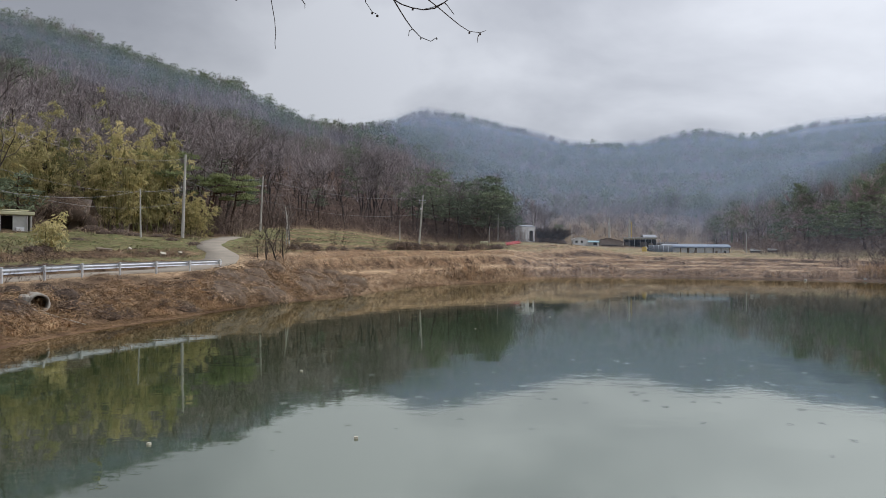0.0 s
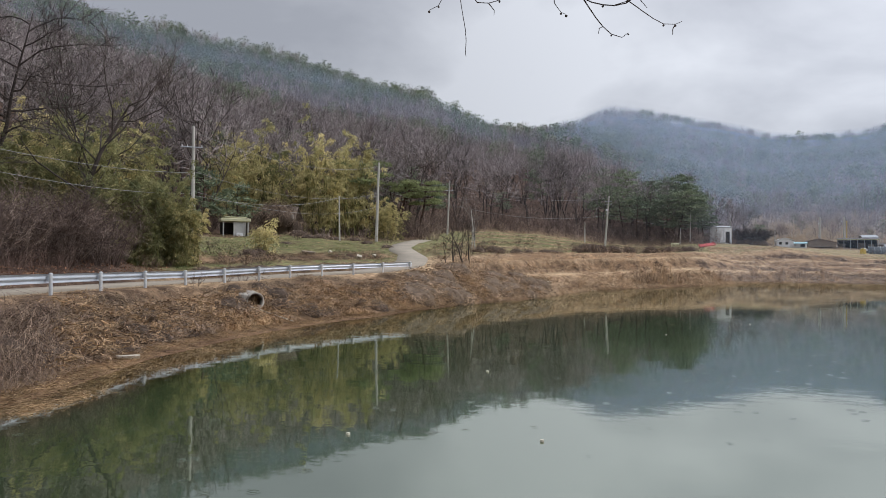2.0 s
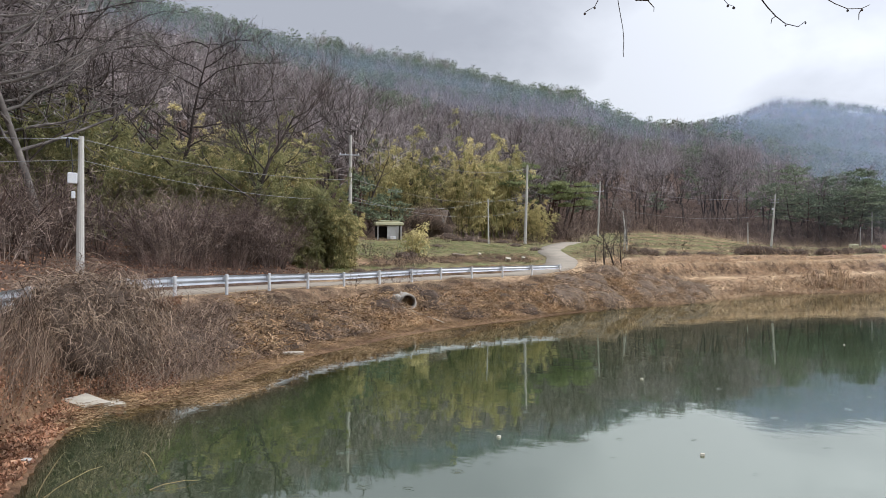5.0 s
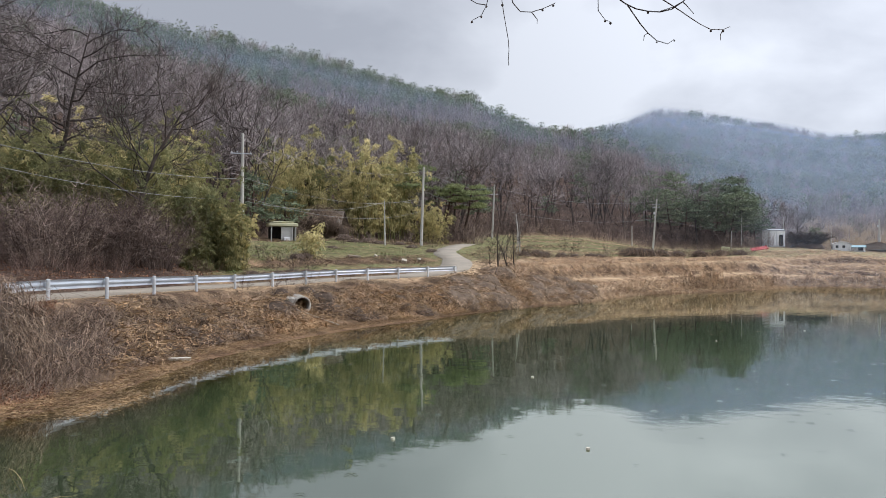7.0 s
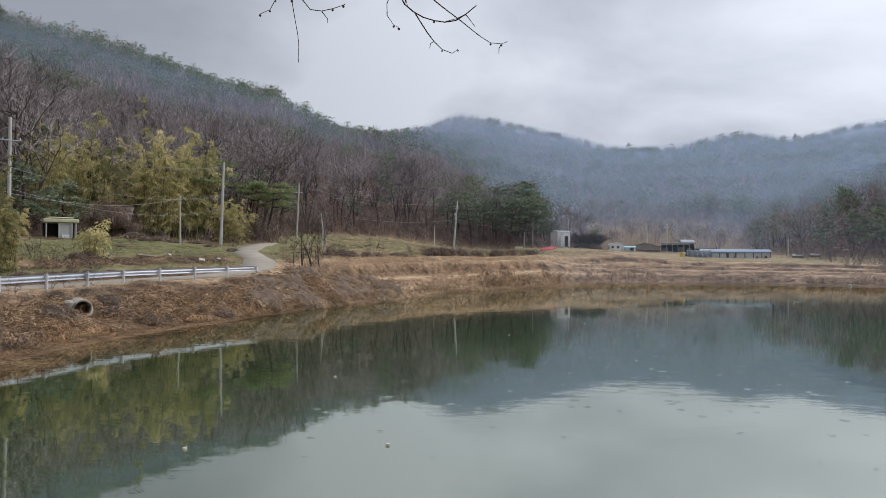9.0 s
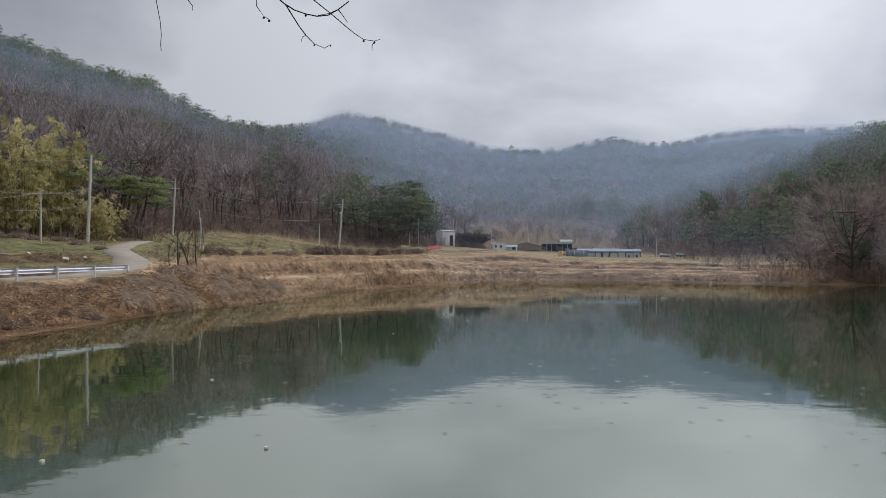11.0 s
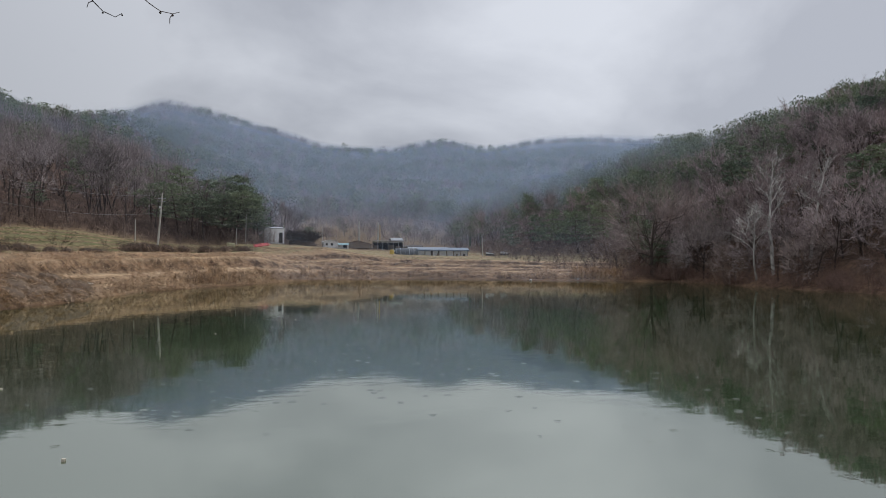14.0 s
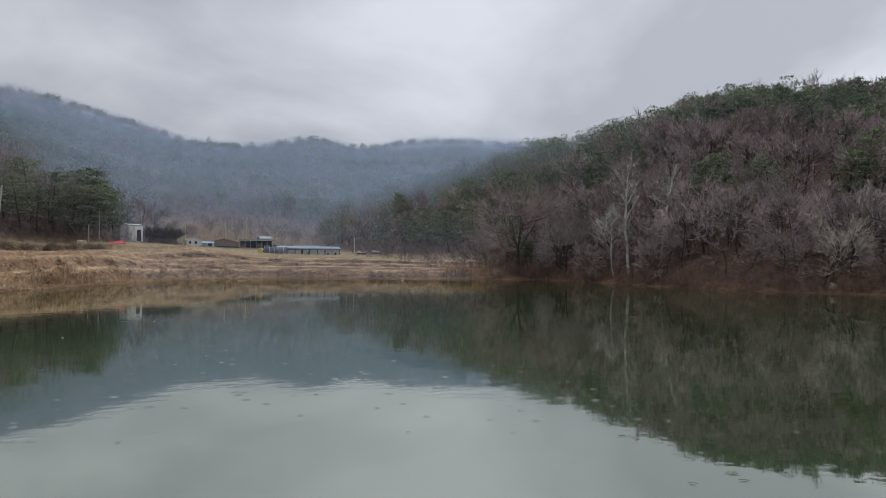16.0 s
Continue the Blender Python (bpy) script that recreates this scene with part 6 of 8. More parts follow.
def bush(seed, h=2.4, w=1.5, stems=10, twigs=15, width=0.016):
    """A leafless shrub of many stems."""
    rnd2 = random.Random(seed)
    b = Buf()
    for _ in range(stems):
        a = rnd2.uniform(0, 6.28)
        p = Vector((math.cos(a) * w * 0.2, math.sin(a) * w * 0.2, -0.1))
        e = Vector((math.cos(a) * w * rnd2.uniform(0.2, 1.35), math.sin(a) * w * rnd2.uniform(0.2, 1.35), h * rnd2.uniform(0.45, 1.05)))
        m = p.lerp(e, 0.5) + Vector((0, 0, h * 0.1))
        b.sliver(p, m + (m - p) * 0.15, width * 2.2, rnd2)
        b.sliver(m, e, width * 1.5, rnd2)
        for _ in range(twigs):
            q = (p.lerp(m, rnd2.uniform(0.4, 1)) if rnd2.random() < 0.35 else m.lerp(e, rnd2.random()))
            way = (e - p).normalized() * 0.6 + Vector((rnd2.gauss(0, 0.75), rnd2.gauss(0, 0.75), rnd2.gauss(-0.1, 0.6)))
            b.sliver(q, q + way.normalized() * h * rnd2.uniform(0.15, 0.38), width, rnd2)
    return b.arrays()


rnd = random.Random(77)
VINES = [mesh_of("tangle", *b, VINE, tint=strand_tint(b, 12, 1)) for b in [bramble(s, w=1.5, h=1.0, strands=105, width=0.017, droop=0.8) for s in range(4)]]
VINES_MID = [mesh_of("tangle", *b, VINE, tint=strand_tint(b, 12, 3)) for b in [bramble(s + 140, w=1.6, h=1.1, strands=200, width=0.018, droop=1.2, segs=5) for s in range(3)]]
PALE_VINE = plant_mat("pale_dry_vines", (0.16, 0.108, 0.073), (0.5, 0.36, 0.235), (0.3, 0.205, 0.135), (0.56, 0.41, 0.275), (0.2, 0.135, 0.09), (0.43, 0.29, 0.175))
VINES_PALE = [mesh_of("tangle", *b, PALE_VINE, tint=strand_tint(b, 12, 4)) for b in [bramble(s + 240, w=1.6, h=1.1, strands=230, width=0.016, droop=1.2, segs=5) for s in range(3)]]
VINES_DENSE = [mesh_of("tangle", *b, VINE, tint=strand_tint(b, 12, 2)) for b in [bramble(s + 20, w=1.6, h=1.5, strands=620, width=0.0088, droop=1.25) for s in range(3)]]


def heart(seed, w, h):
    """A lumpy blob that stands in for the shade between a vine mound's strands."""
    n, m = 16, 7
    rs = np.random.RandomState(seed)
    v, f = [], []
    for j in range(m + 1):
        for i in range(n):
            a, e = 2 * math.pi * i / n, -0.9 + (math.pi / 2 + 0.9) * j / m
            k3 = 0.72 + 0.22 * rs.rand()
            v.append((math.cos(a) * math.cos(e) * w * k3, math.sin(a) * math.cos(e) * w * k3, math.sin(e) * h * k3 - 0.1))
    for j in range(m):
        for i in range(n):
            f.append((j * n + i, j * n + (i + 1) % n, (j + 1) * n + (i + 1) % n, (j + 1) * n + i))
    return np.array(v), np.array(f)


# dark browns put the shade of the gaps into the core's colour
INSIDE = speckled("vine_gap_shade", (0.065, 0.045, 0.034), (0.115, 0.082, 0.06), 3.0, 25, 0.95, 0.05)
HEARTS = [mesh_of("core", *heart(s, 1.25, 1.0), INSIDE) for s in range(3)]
PALE_HEARTS = [mesh_of("core", *heart(s, 1.25, 1.0), speckled("pale_vine_gap_shade", (0.13, 0.092, 0.066), (0.22, 0.16, 0.115), 3.0, 25, 0.95, 0.05)) for s in range(3)]


def mound(az, d, size, models, label="brown tangle of dry vines on the bank", squash=1.0, lift=-0.1):
    if abs(az - 30.6) < 1.35 and d < 39.2:
        return
    p = on_ground(az, d)
    p.z += lift
    t = thing("vine_mound", p, label, "bramble", "vine mounds")
    gx = ground_z(p.x + 0.7, p.y) - ground_z(p.x - 0.7, p.y)
    gy = ground_z(p.x, p.y + 0.7) - ground_z(p.x, p.y - 0.7)
    up = Vector((-gx / 1.4 * 0.8, -gy / 1.4 * 0.8, 1)).normalized()
    t.rotation_euler = (up.to_track_quat("Z", "Y").to_matrix() @ Euler((0, 0, rnd.uniform(0, 6.28))).to_matrix()).to_euler()
    t.scale = (size, size, size * squash)
    q = new("tangle", models[rnd.randrange(len(models))])
    q.parent = t
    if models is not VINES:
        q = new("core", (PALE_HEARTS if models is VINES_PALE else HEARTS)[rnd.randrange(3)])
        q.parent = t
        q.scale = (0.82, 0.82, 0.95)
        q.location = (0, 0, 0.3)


# the big creeper-hung bush before the guardrail and its neighbours
for az2, d2, s2, q2 in ((56.2, 20.0, 1.0, 0.95), (54.4, 21.0, 1.15, 1.0), (52.6, 22.0, 1.15, 0.95), (55.0, 19.4, 0.95, 0.85), (52.8, 20.6, 0.95, 0.85), (57.2, 19.2, 0.75, 0.8)):
    mound(az2, d2, s2, VINES_DENSE, "tall bush smothered in hanging dry creepers", q2)
for az2, d2, s2 in ((48.6, 22.9, 1.0), (47.0, 23.6, 1.0), (45.6, 23.8, 0.95), (44.0, 24.4, 0.8), (43.0, 25.4, 0.8)):
    mound(az2, d2, s2, VINES_MID, "thick tangle of dry creepers hanging down the bank", 0.3)


CREEPER = plant_mat("weathered_creepers", (0.045, 0.03, 0.023), (0.29, 0.2, 0.142), (0.085, 0.057, 0.042), (0.2, 0.135, 0.094), (0.4, 0.29, 0.21), (0.05, 0.034, 0.026))


mound(15.9, 61.5, 0.8, VINES_PALE, "straw-coloured clump of dry grass beside the road bend", 0.8)
for az2, d2, s2 in ((29.3, 38.4, 0.75), (28.5, 38.0, 0.7), (30.3, 40.6, 0.6), (32.2, 38.6, 0.5), (29.0, 39.6, 0.8)):
    mound(az2, d2, s2, VINES_MID, "dry creepers hanging round the culvert mouth", 0.7, 0.0)


def creeper_curtain(az0, az1, low, high, bulge, strands, width, label, seed):
    """Dry creepers that hang down the bank: each strand arches out near the top and trails to the foot."""
    rr = random.Random(seed)
    am = (az0 + az1) / 2
    t = thing("creeper_curtain", on_ground(am, float(foot(am) + col(BANK, am, 1)) / 2), label, "creepers", "creeper curtains")
    b = Buf()
    n = 7
    starts = []
    bunches = [(rr.uniform(az0, az1), low + (high - low) * rr.random() ** 0.6, rr.uniform(0.2, 0.6)) for _ in range(strands // 26)]
    for _ in range(strands):
        a, u0, length = rr.choice(bunches)
        u0 += rr.gauss(0, 0.05)
        starts.append((a + rr.gauss(0, 0.22), u0, max(-0.05, u0 - length * rr.uniform(0.5, 1.3))))
    path = np.array([[(a + 0.0 * i, u0 + (u1 - u0) * i / n) for i in range(n + 1)] for a, u0, u1 in starts])
    wob = np.cumsum(np.random.RandomState(seed).normal(0, 0.34, (strands, n + 1)) + np.random.RandomState(seed + 5).normal(0, 0.3, (strands, 1)), 1)
    A = path[:, :, 0] + wob
    D = foot(A) + (col(BANK, A, 1) - foot(A)) * path[:, :, 1]
    X, Y = -np.sin(np.radians(A)) * D, np.cos(np.radians(A)) * D
    Z = height(X.ravel(), Y.ravel()).reshape(X.shape)
    s0 = np.linspace(0, 1, n + 1)[None]
    rise = np.random.RandomState(seed + 1).uniform(0.25, 1.0, (strands, 1)) * bulge
    Z = Z + rise * np.clip(1.15 - s0 ** 1.6, 0, 1) * (0.35 + 0.65 * np.minimum(1, s0 * 4)) + 0.04 + np.random.RandomState(seed + 2).normal(0, 0.1, X.shape)
    for i in range(strands):
        pts = [Vector((X[i, j], Y[i, j], Z[i, j])) - t.location for j in range(n + 1)]
        side = Vector((rr.gauss(0, 1), rr.gauss(0, 1), rr.gauss(0, 0.5))).normalized() * width * rr.uniform(0.5, 1.3)
        m = len(b.v)
        for j, q in enumerate(pts):
            b.v += [q - side * (1 - 0.07 * j), q + side * (1 - 0.07 * j)]
        for j in range(n):
            m2 = m + 2 * j
            b.f += [(m2, m2 + 1, m2 + 3), (m2, m2 + 3, m2 + 2)]
    v, f = b.arrays()
    q = new("trailing_tangle", mesh_of("trailing_tangle", v, f, CREEPER, tint=strand_tint((v,), 2 * (n + 1), seed)))
    q.parent = t


for i in range(7):
    creeper_curtain(50.2 + 1.25 * i, 51.8 + 1.25 * i, 0.35, 1.12, 0.95 if 0 < i < 6 else 0.6, 600, 0.0068, "curtain of dry grey-brown creepers hanging from a smothered bush", 700 + i)
for i in range(7):
    creeper_curtain(40.6 + 1.35 * i, 42.3 + 1.35 * i, 0.15, 0.86, 0.26, 400, 0.0072, "curtain of dry creepers trailing down the lake bank", 720 + i)
for i in range(70):
    az2 = rnd.uniform(8, 43)
    f2, b2 = float(foot(az2)), float(col(BANK, az2, 1))
    mound(az2, f2 + (b2 - f2) * rnd.uniform(0.1, 0.5 if az2 > 18 else 0.78), rnd.uniform(0.5, 1.05), VINES, squash=rnd.uniform(0.3, 0.55))
for i in range(46):
    az2 = rnd.uniform(8, 18.5)
    f2 = float(foot(az2))
    mound(az2, f2 + 0.6 + 7.0 * i / 46, rnd.uniform(0.8, 1.35), VINES_PALE, "pale brown heap of dry creepers on the lake bank", rnd.uniform(0.45, 0.7))
for az2, d2, s2, q2 in ((33.4, 49, 0.7, 0.6), (32.4, 50, 0.8, 0.6), (31.4, 51.5, 0.75, 0.6), (30.2, 53, 0.7, 0.5), (28.8, 54.5, 0.6, 0.5), (27.0, 57, 0.6, 0.5), (34.4, 48, 0.75, 0.7), (10.0, 88, 0.9, 0.7), (9.0, 90, 0.8, 0.6), (13.0, 84, 0.9, 0.8), (23.0, 86, 0.9, 0.45), (24.6, 84, 1.1, 0.4), (25.6, 86, 1.2, 0.5), (26.6, 85, 1.0, 0.45), (27.4, 88, 1.3, 0.6), (22.0, 82, 0.8, 0.5), (20.4, 78, 0.8, 0.5), (30.4, 60.5, 0.7, 0.8), (31.0, 59, 0.8, 0.7), (28.3, 74, 0.8, 0.35), (12.0, 86, 1.05, 0.8), (11.4, 86.5, 0.95, 0.8), (7.7, 95, 1.0, 0.5), (7.1, 95, 1.05, 0.5), (4.6, 105, 1.3, 1.0), (4.0, 106, 1.3, 1.0), (3.4, 107, 1.3, 0.9), (2.4, 109, 1.2, 0.9), (1.2, 112, 1.3, 0.8), (-0.4, 116, 1.4, 0.8), (-1.8, 122, 1.4, 0.7), (-3.2, 128, 1.3, 0.6)):
    mound(az2, d2, s2, VINES_MID, "dark heap of dry brambles at the field edge", q2)
for i in range(34):
    az2 = 18.5 + 24 * (i + rnd.random()) / 34
    f2, b2 = float(foot(az2)), float(col(BANK, az2, 1))
    mound(az2, f2 + (b2 - f2) * rnd.uniform(0.05, 0.5), rnd.uniform(0.55, 0.95), VINES_MID, "dark tangle of dry creepers low on the lake bank", rnd.uniform(0.45, 0.7))

for az2, d2, s2, l2 in ((29.6, 91, 1.7, 1.2), (28.6, 90.5, 1.5, 1.4), (30.6, 92, 1.8, 0.3), (27.6, 91, 1.2, 0.4), (31.2, 90.5, 1.5, 0.2), (29.0, 92.5, 1.6, 2.2)):
    mound(az2, d2, s2, VINES_DENSE, "dry creepers heaped over the derelict shed", 1.0, l2)

FLOPS = [flop(s) for s in range(7)]
SMALL_TUFTS = [flop(s + 9, blades=8, h=0.8, w=0.7, width=0.06) for s in range(5)]
REED = [tuft(s + 40, blades=18, h=1.5, w=0.6, width=0.035) for s in range(4)]


def strew(n, az0, az1, place):
    az = np.array([rnd.uniform(az0, az1) for _ in range(n)])
    u = np.array([rnd.random() for _ in range(n)])
    d = place(az, u)
    x, y = -np.sin(np.radians(az)) * d, np.cos(np.radians(az)) * d
    z = height(x, y)
    mouth = polar(30.7, 36.7)
    ok = (z > 0.02) & (to_road(x, y) > 2.3) & (np.hypot(x - mouth.x, y - mouth.y) > 0.95)
    return np.stack([x, y, z], 1)[ok]


BRUSH = [bramble(s + 60, w=0.75, h=0.4, strands=19, width=0.014, droop=0.9, segs=3) for s in range(6)]
brush_spots = strew(1150, 8, 44.5, lambda a, u: foot(a) - 0.2 + (col(BANK, a, 1) - foot(a)) * u * (0.97 - 0.4 * smooth(a, 17, 21) * (1 - smooth(a, 41, 44))))
BRUSHWOOD = plant_mat("bank_brush", (0.34, 0.228, 0.14), (0.5, 0.345, 0.2), (0.1, 0.066, 0.046), (0.45, 0.285, 0.15), (0.25, 0.165, 0.108))
scatter("bank_brush", BRUSH, brush_spots, BRUSHWOOD, "low tangle of dry stems covering the lake bank", "brush", rnd, (0.7, 1.5))


def faces(a, u):
    """Along the steep faces of the terraces and the far bank."""
    k3 = np.floor(u * 3.999)
    w = u * 3.999 - k3
    b, f = col(BANK, a, 1), foot(a)
    d = f - 0.2 + (b - f) * w
    for i, e, wide in ((1, 1, 3.4), (2, 3, 2.2), (3, 5, 2.4)):
        d = np.where(k3 == i, col(TERRACE, a, e) - wide * w, d)
    return d


def far_bank(a, u):
    return foot(a) - 0.2 + (col(BANK, a, 1) - foot(a)) * u


DEAD_WEEDS = plant_mat("dead_weeds", (0.42, 0.27, 0.165), (0.62, 0.445, 0.28), (0.2, 0.13, 0.095), (0.68, 0.51, 0.33), (0.48, 0.315, 0.19))
DARK_WEEDS = plant_mat("dark_dead_weeds", (0.34, 0.23, 0.15), (0.52, 0.37, 0.245), (0.16, 0.108, 0.078), (0.42, 0.285, 0.185))
DRAPE = [flop(s + 80, blades=18, h=1.2, w=1.7, width=0.035, rise=(0.0, 0.6), fall=(-1.3, -0.25)) for s in range(5)]
scatter("far_terrace_brush", DRAPE, strew(1350, -32.6, -4.5, faces), DARK_WEEDS, "dark brown dead grass hanging down the far terrace banks", "brush", rnd, (0.4, 0.85), True)
scatter("terrace_brush", DRAPE, strew(1250, -4.5, 14.5, faces), DEAD_WEEDS, "red-brown dead grass hanging down the terrace banks", "brush", rnd, (0.5, 1.1), True)
scatter("far_bank_brush", [bramble(s + 80, w=1.1, h=0.5, strands=15, width=0.03, droop=0.9, segs=3) for s in range(5)], strew(1300, -34, 9, far_bank), DARK_WEEDS, "dark brown dead weeds on the far bank", "brush", rnd, (0.4, 0.95))
bank_spots = strew(4500, 8, 44.5, lambda a, u: foot(a) - 0.3 + (col(BANK, a, 1) - foot(a)) * u * 1.0)
BANK_LITTER = plant_mat("bank_litter", (0.25, 0.17, 0.112), (0.44, 0.32, 0.2), (0.09, 0.063, 0.047), (0.32, 0.21, 0.13))
upper = strew(1500, 17, 45, lambda a, u: foot(a) + (col(BANK, a, 1) - foot(a)) * (0.5 + 0.48 * u))
scatter("bank_top_grass", [flop(s + 180, blades=16, h=0.8, w=1.0, width=0.022, rise=(-0.1, 0.3), fall=(-1.0, -0.2)) for s in range(4)], upper, BANK_LITTER, "dry grass lying flat on the upper bank", "grass", rnd, (0.5, 1.1), True)
bank_spots = bank_spots[np.array([not (18 < math.degrees(math.atan2(-q[0], q[1])) < 43 and q[2] > 1.2) for q in bank_spots])]
bank_spots = drift(bank_spots, 3.0, 31, 0.0)
overgrown = np.degrees(np.arctan2(-bank_spots[:, 0], bank_spots[:, 1])) > 33.5
scatter("bank_grass", FLOPS, bank_spots[~overgrown], STRAW, "dry straw-coloured grass on the lake bank", "grass", rnd, (0.6, 1.2), True)
scatter("bank_grass", FLOPS, bank_spots[overgrown], VINE, "dark brown dead grass under the creepers on the bank", "grass", rnd, (0.6, 1.2), True)
terrace = strew(4200, -36, 15, lambda a, u: col(SHORE, a, 1) + 1 + (col(STEP, a, 1) + 1 - col(SHORE, a, 1)) * u)
scatter("terrace_grass", SMALL_TUFTS, drift(terrace, 9.0, 33, -0.2), STRAW, "dry yellow-brown grass on the terraces", "grass", rnd, (0.15, 0.45))
WEEDS = plant_mat("field_weeds", (0.14, 0.175, 0.066), (0.18, 0.215, 0.08), (0.23, 0.2, 0.1), (0.115, 0.14, 0.052))
LOW_WEEDS = [flop(s + 300, blades=9, h=0.7, w=2.4, width=0.08, rise=(0.0, 0.5)) for s in range(5)]
tilth = np.vstack([strew(3900, -3, 15, lambda a, u: col(STEP, a, 1) + 2 + (col(HILLFOOT, a, 1) - col(STEP, a, 1) - 4) * u),
                   strew(2600, 19, 37, lambda a, u: col(STEP, a, 1) - 3 + (col(HILLFOOT, a, 1) - col(STEP, a, 1) + 2) * u)])
scatter("field_weeds", LOW_WEEDS, drift(np.vstack([tilth, strew(1700, -34, -3, lambda a, u: col(STEP, a, 1) - 1 + (col(HILLFOOT, a, 1) - col(STEP, a, 1)) * u)]), 7.0, 41, -0.08), WEEDS, "low winter weeds and crop remains in the fields", "weeds", rnd, (0.3, 0.8))


def ledges(a, u):
    """Along the small steps of the tilled slope."""
    k3 = np.floor(u * 4.999)
    c, h = col(STEP, a, 1), col(HILLFOOT, a, 1)
    return c + (h - c) * (k3 + 0.86 + 0.14 * (u * 4.999 - k3)) / 5


scatter("ledge_grass", DRAPE, np.vstack([strew(240, -3, 14.5, ledges), strew(650, -14, -4.5, lambda a, u: 129 + 18 * u), strew(380, -33, -14, lambda a, u: col(STEP, a, 1) + 40 * u)]), DEAD_WEEDS, "dry grass along the steps of the tilled slope", "grass", rnd, (0.4, 1.0), True)
clods = np.vstack([strew(900, 19, 36, lambda a, u: col(BANK, a, 1) + 5 + (col(STEP, a, 1) + 3 - col(BANK, a, 1) - 5) * u), strew(240, 19.5, 36, lambda a, u: col(STEP, a, 1) + 7.0 + 3.5 * u), strew(520, 11.5, 18.5, lambda a, u: 61 + 36 * u), strew(260, 21, 34, lambda a, u: col(HILLFOOT, a, 1) - 9 + 8 * u)])
scatter("field_bank_grass", DRAPE, clods, BANK_LITTER, "brown dead grass on the bank above the road", "grass", rnd, (0.35, 0.85), True)
field = strew(700, -26, 36, lambda a, u: col(STEP, a, 1) + 6 + (col(HILLFOOT, a, 1) - col(STEP, a, 1) - 4) * u)
scatter("field_grass", SMALL_TUFTS, field, STRAW, "sparse dry grass in the fields", "grass", rnd, (0.12, 0.4))
reeds = np.vstack([strew(70, -1.8, 0.6, lambda a, u: foot(a) + 0.2 + u * 3.0), drift(strew(420, -34, 5, lambda a, u: foot(a) + 0.2 + u * 3.0), 6.0, 35, 0.02)])
scatter("reeds", REED, reeds, DEAD_WEEDS, "brown upright dead reeds along the far shore", "reeds", rnd, (0.35, 0.95))
scatter("waterline_reeds", [tuft(s + 440, blades=10, h=1.0, w=0.9, width=0.045) for s in range(4)], drift(strew(1100, -32.6, 6, lambda a, u: foot(a) + 0.3 + 2.2 * u * u), 4.0, 36, -0.05), DARK_WEEDS, "dark dead reeds and weeds along the far waterline", "reeds", rnd, (0.3, 0.9))
scatter("pale_reeds", REED, strew(170, -33, -29.2, lambda a, u: foot(a) + 0.3 + 7 * u), STRAW, "pale straw-coloured reeds at the end of the far shore", "reeds", rnd, (0.6, 1.2))
MATTED = plant_mat("wet_straw", (0.27, 0.175, 0.092), (0.38, 0.25, 0.135), (0.15, 0.1, 0.06), (0.45, 0.31, 0.17))
weeds = strew(3300, 14, 56, lambda a, u: col(SHORE, a, 1) + (foot(a) - col(SHORE, a, 1)) * (0.16 + 0.84 * u))
weeds[:, 2] += 0.02
flood = strew(800, 14, 51, lambda a, u: foot(a) + 1.5 + 0 * u)
fa = np.degrees(np.arctan2(-flood[:, 0], flood[:, 1]))
fu = np.array([rnd.random() for _ in fa]) ** 0.7 * 0.4 + 0.1
fr2 = col(SHORE, fa, 1) + (foot(fa) - col(SHORE, fa, 1)) * fu
flood = np.stack([-np.sin(np.radians(fa)) * fr2, np.cos(np.radians(fa)) * fr2, 0 * fa + 0.006], 1)
weeds = np.vstack([weeds, drift(flood, 2.2, 37, 0.06)])


def mat_straw(seed, n=26, w=0.65):
    """Loose stalks lying flat."""
    rnd2 = random.Random(seed)
    b = Buf()
    for _ in range(n):
        p = Vector((rnd2.uniform(-w, w), rnd2.uniform(-w, w), rnd2.uniform(0.0, 0.05)))
        a = rnd2.uniform(0, 6.28)
        e = p + Vector((math.cos(a), math.sin(a), rnd2.uniform(-0.08, 0.12))) * rnd2.uniform(0.05, 0.2)
        b.sliver(p, e, rnd2.uniform(0.008, 0.022), rnd2)
    return b.arrays()


FLAT = [mat_straw(s + 70) for s in range(4)]
scatter("washed_up_straw", FLAT, weeds, MATTED, "matted straw washed up along the waterline", "straw", rnd, (0.6, 1.1))

# dry grass on both verges of the road
def verge_spots(n):
    line = glide(ROAD_LINE, 0.5)
    out = []
    for _ in range(n):
        i = rnd.randrange(20, len(line) - 30)
        t = line[i + 1] - line[i]
        m = np.array([-t[1], t[0]]) / np.hypot(*t)
        q = line[i] + m * rnd.choice((-1, 1)) * rnd.uniform(1.3, 2.3)
        out.append((q[0], q[1]))
    x, y = np.array(out).T
    return np.stack([x, y, height(x, y)], 1)


scatter("verge_grass", [flop(s + 400, blades=14, h=0.4, w=0.8, width=0.02, rise=(0.0, 0.6), fall=(-0.6, 0.1)) for s in range(4)], verge_spots(1300), BANK_LITTER, "short dry grass along the verges of the road", "grass", rnd, (0.5, 1.0))

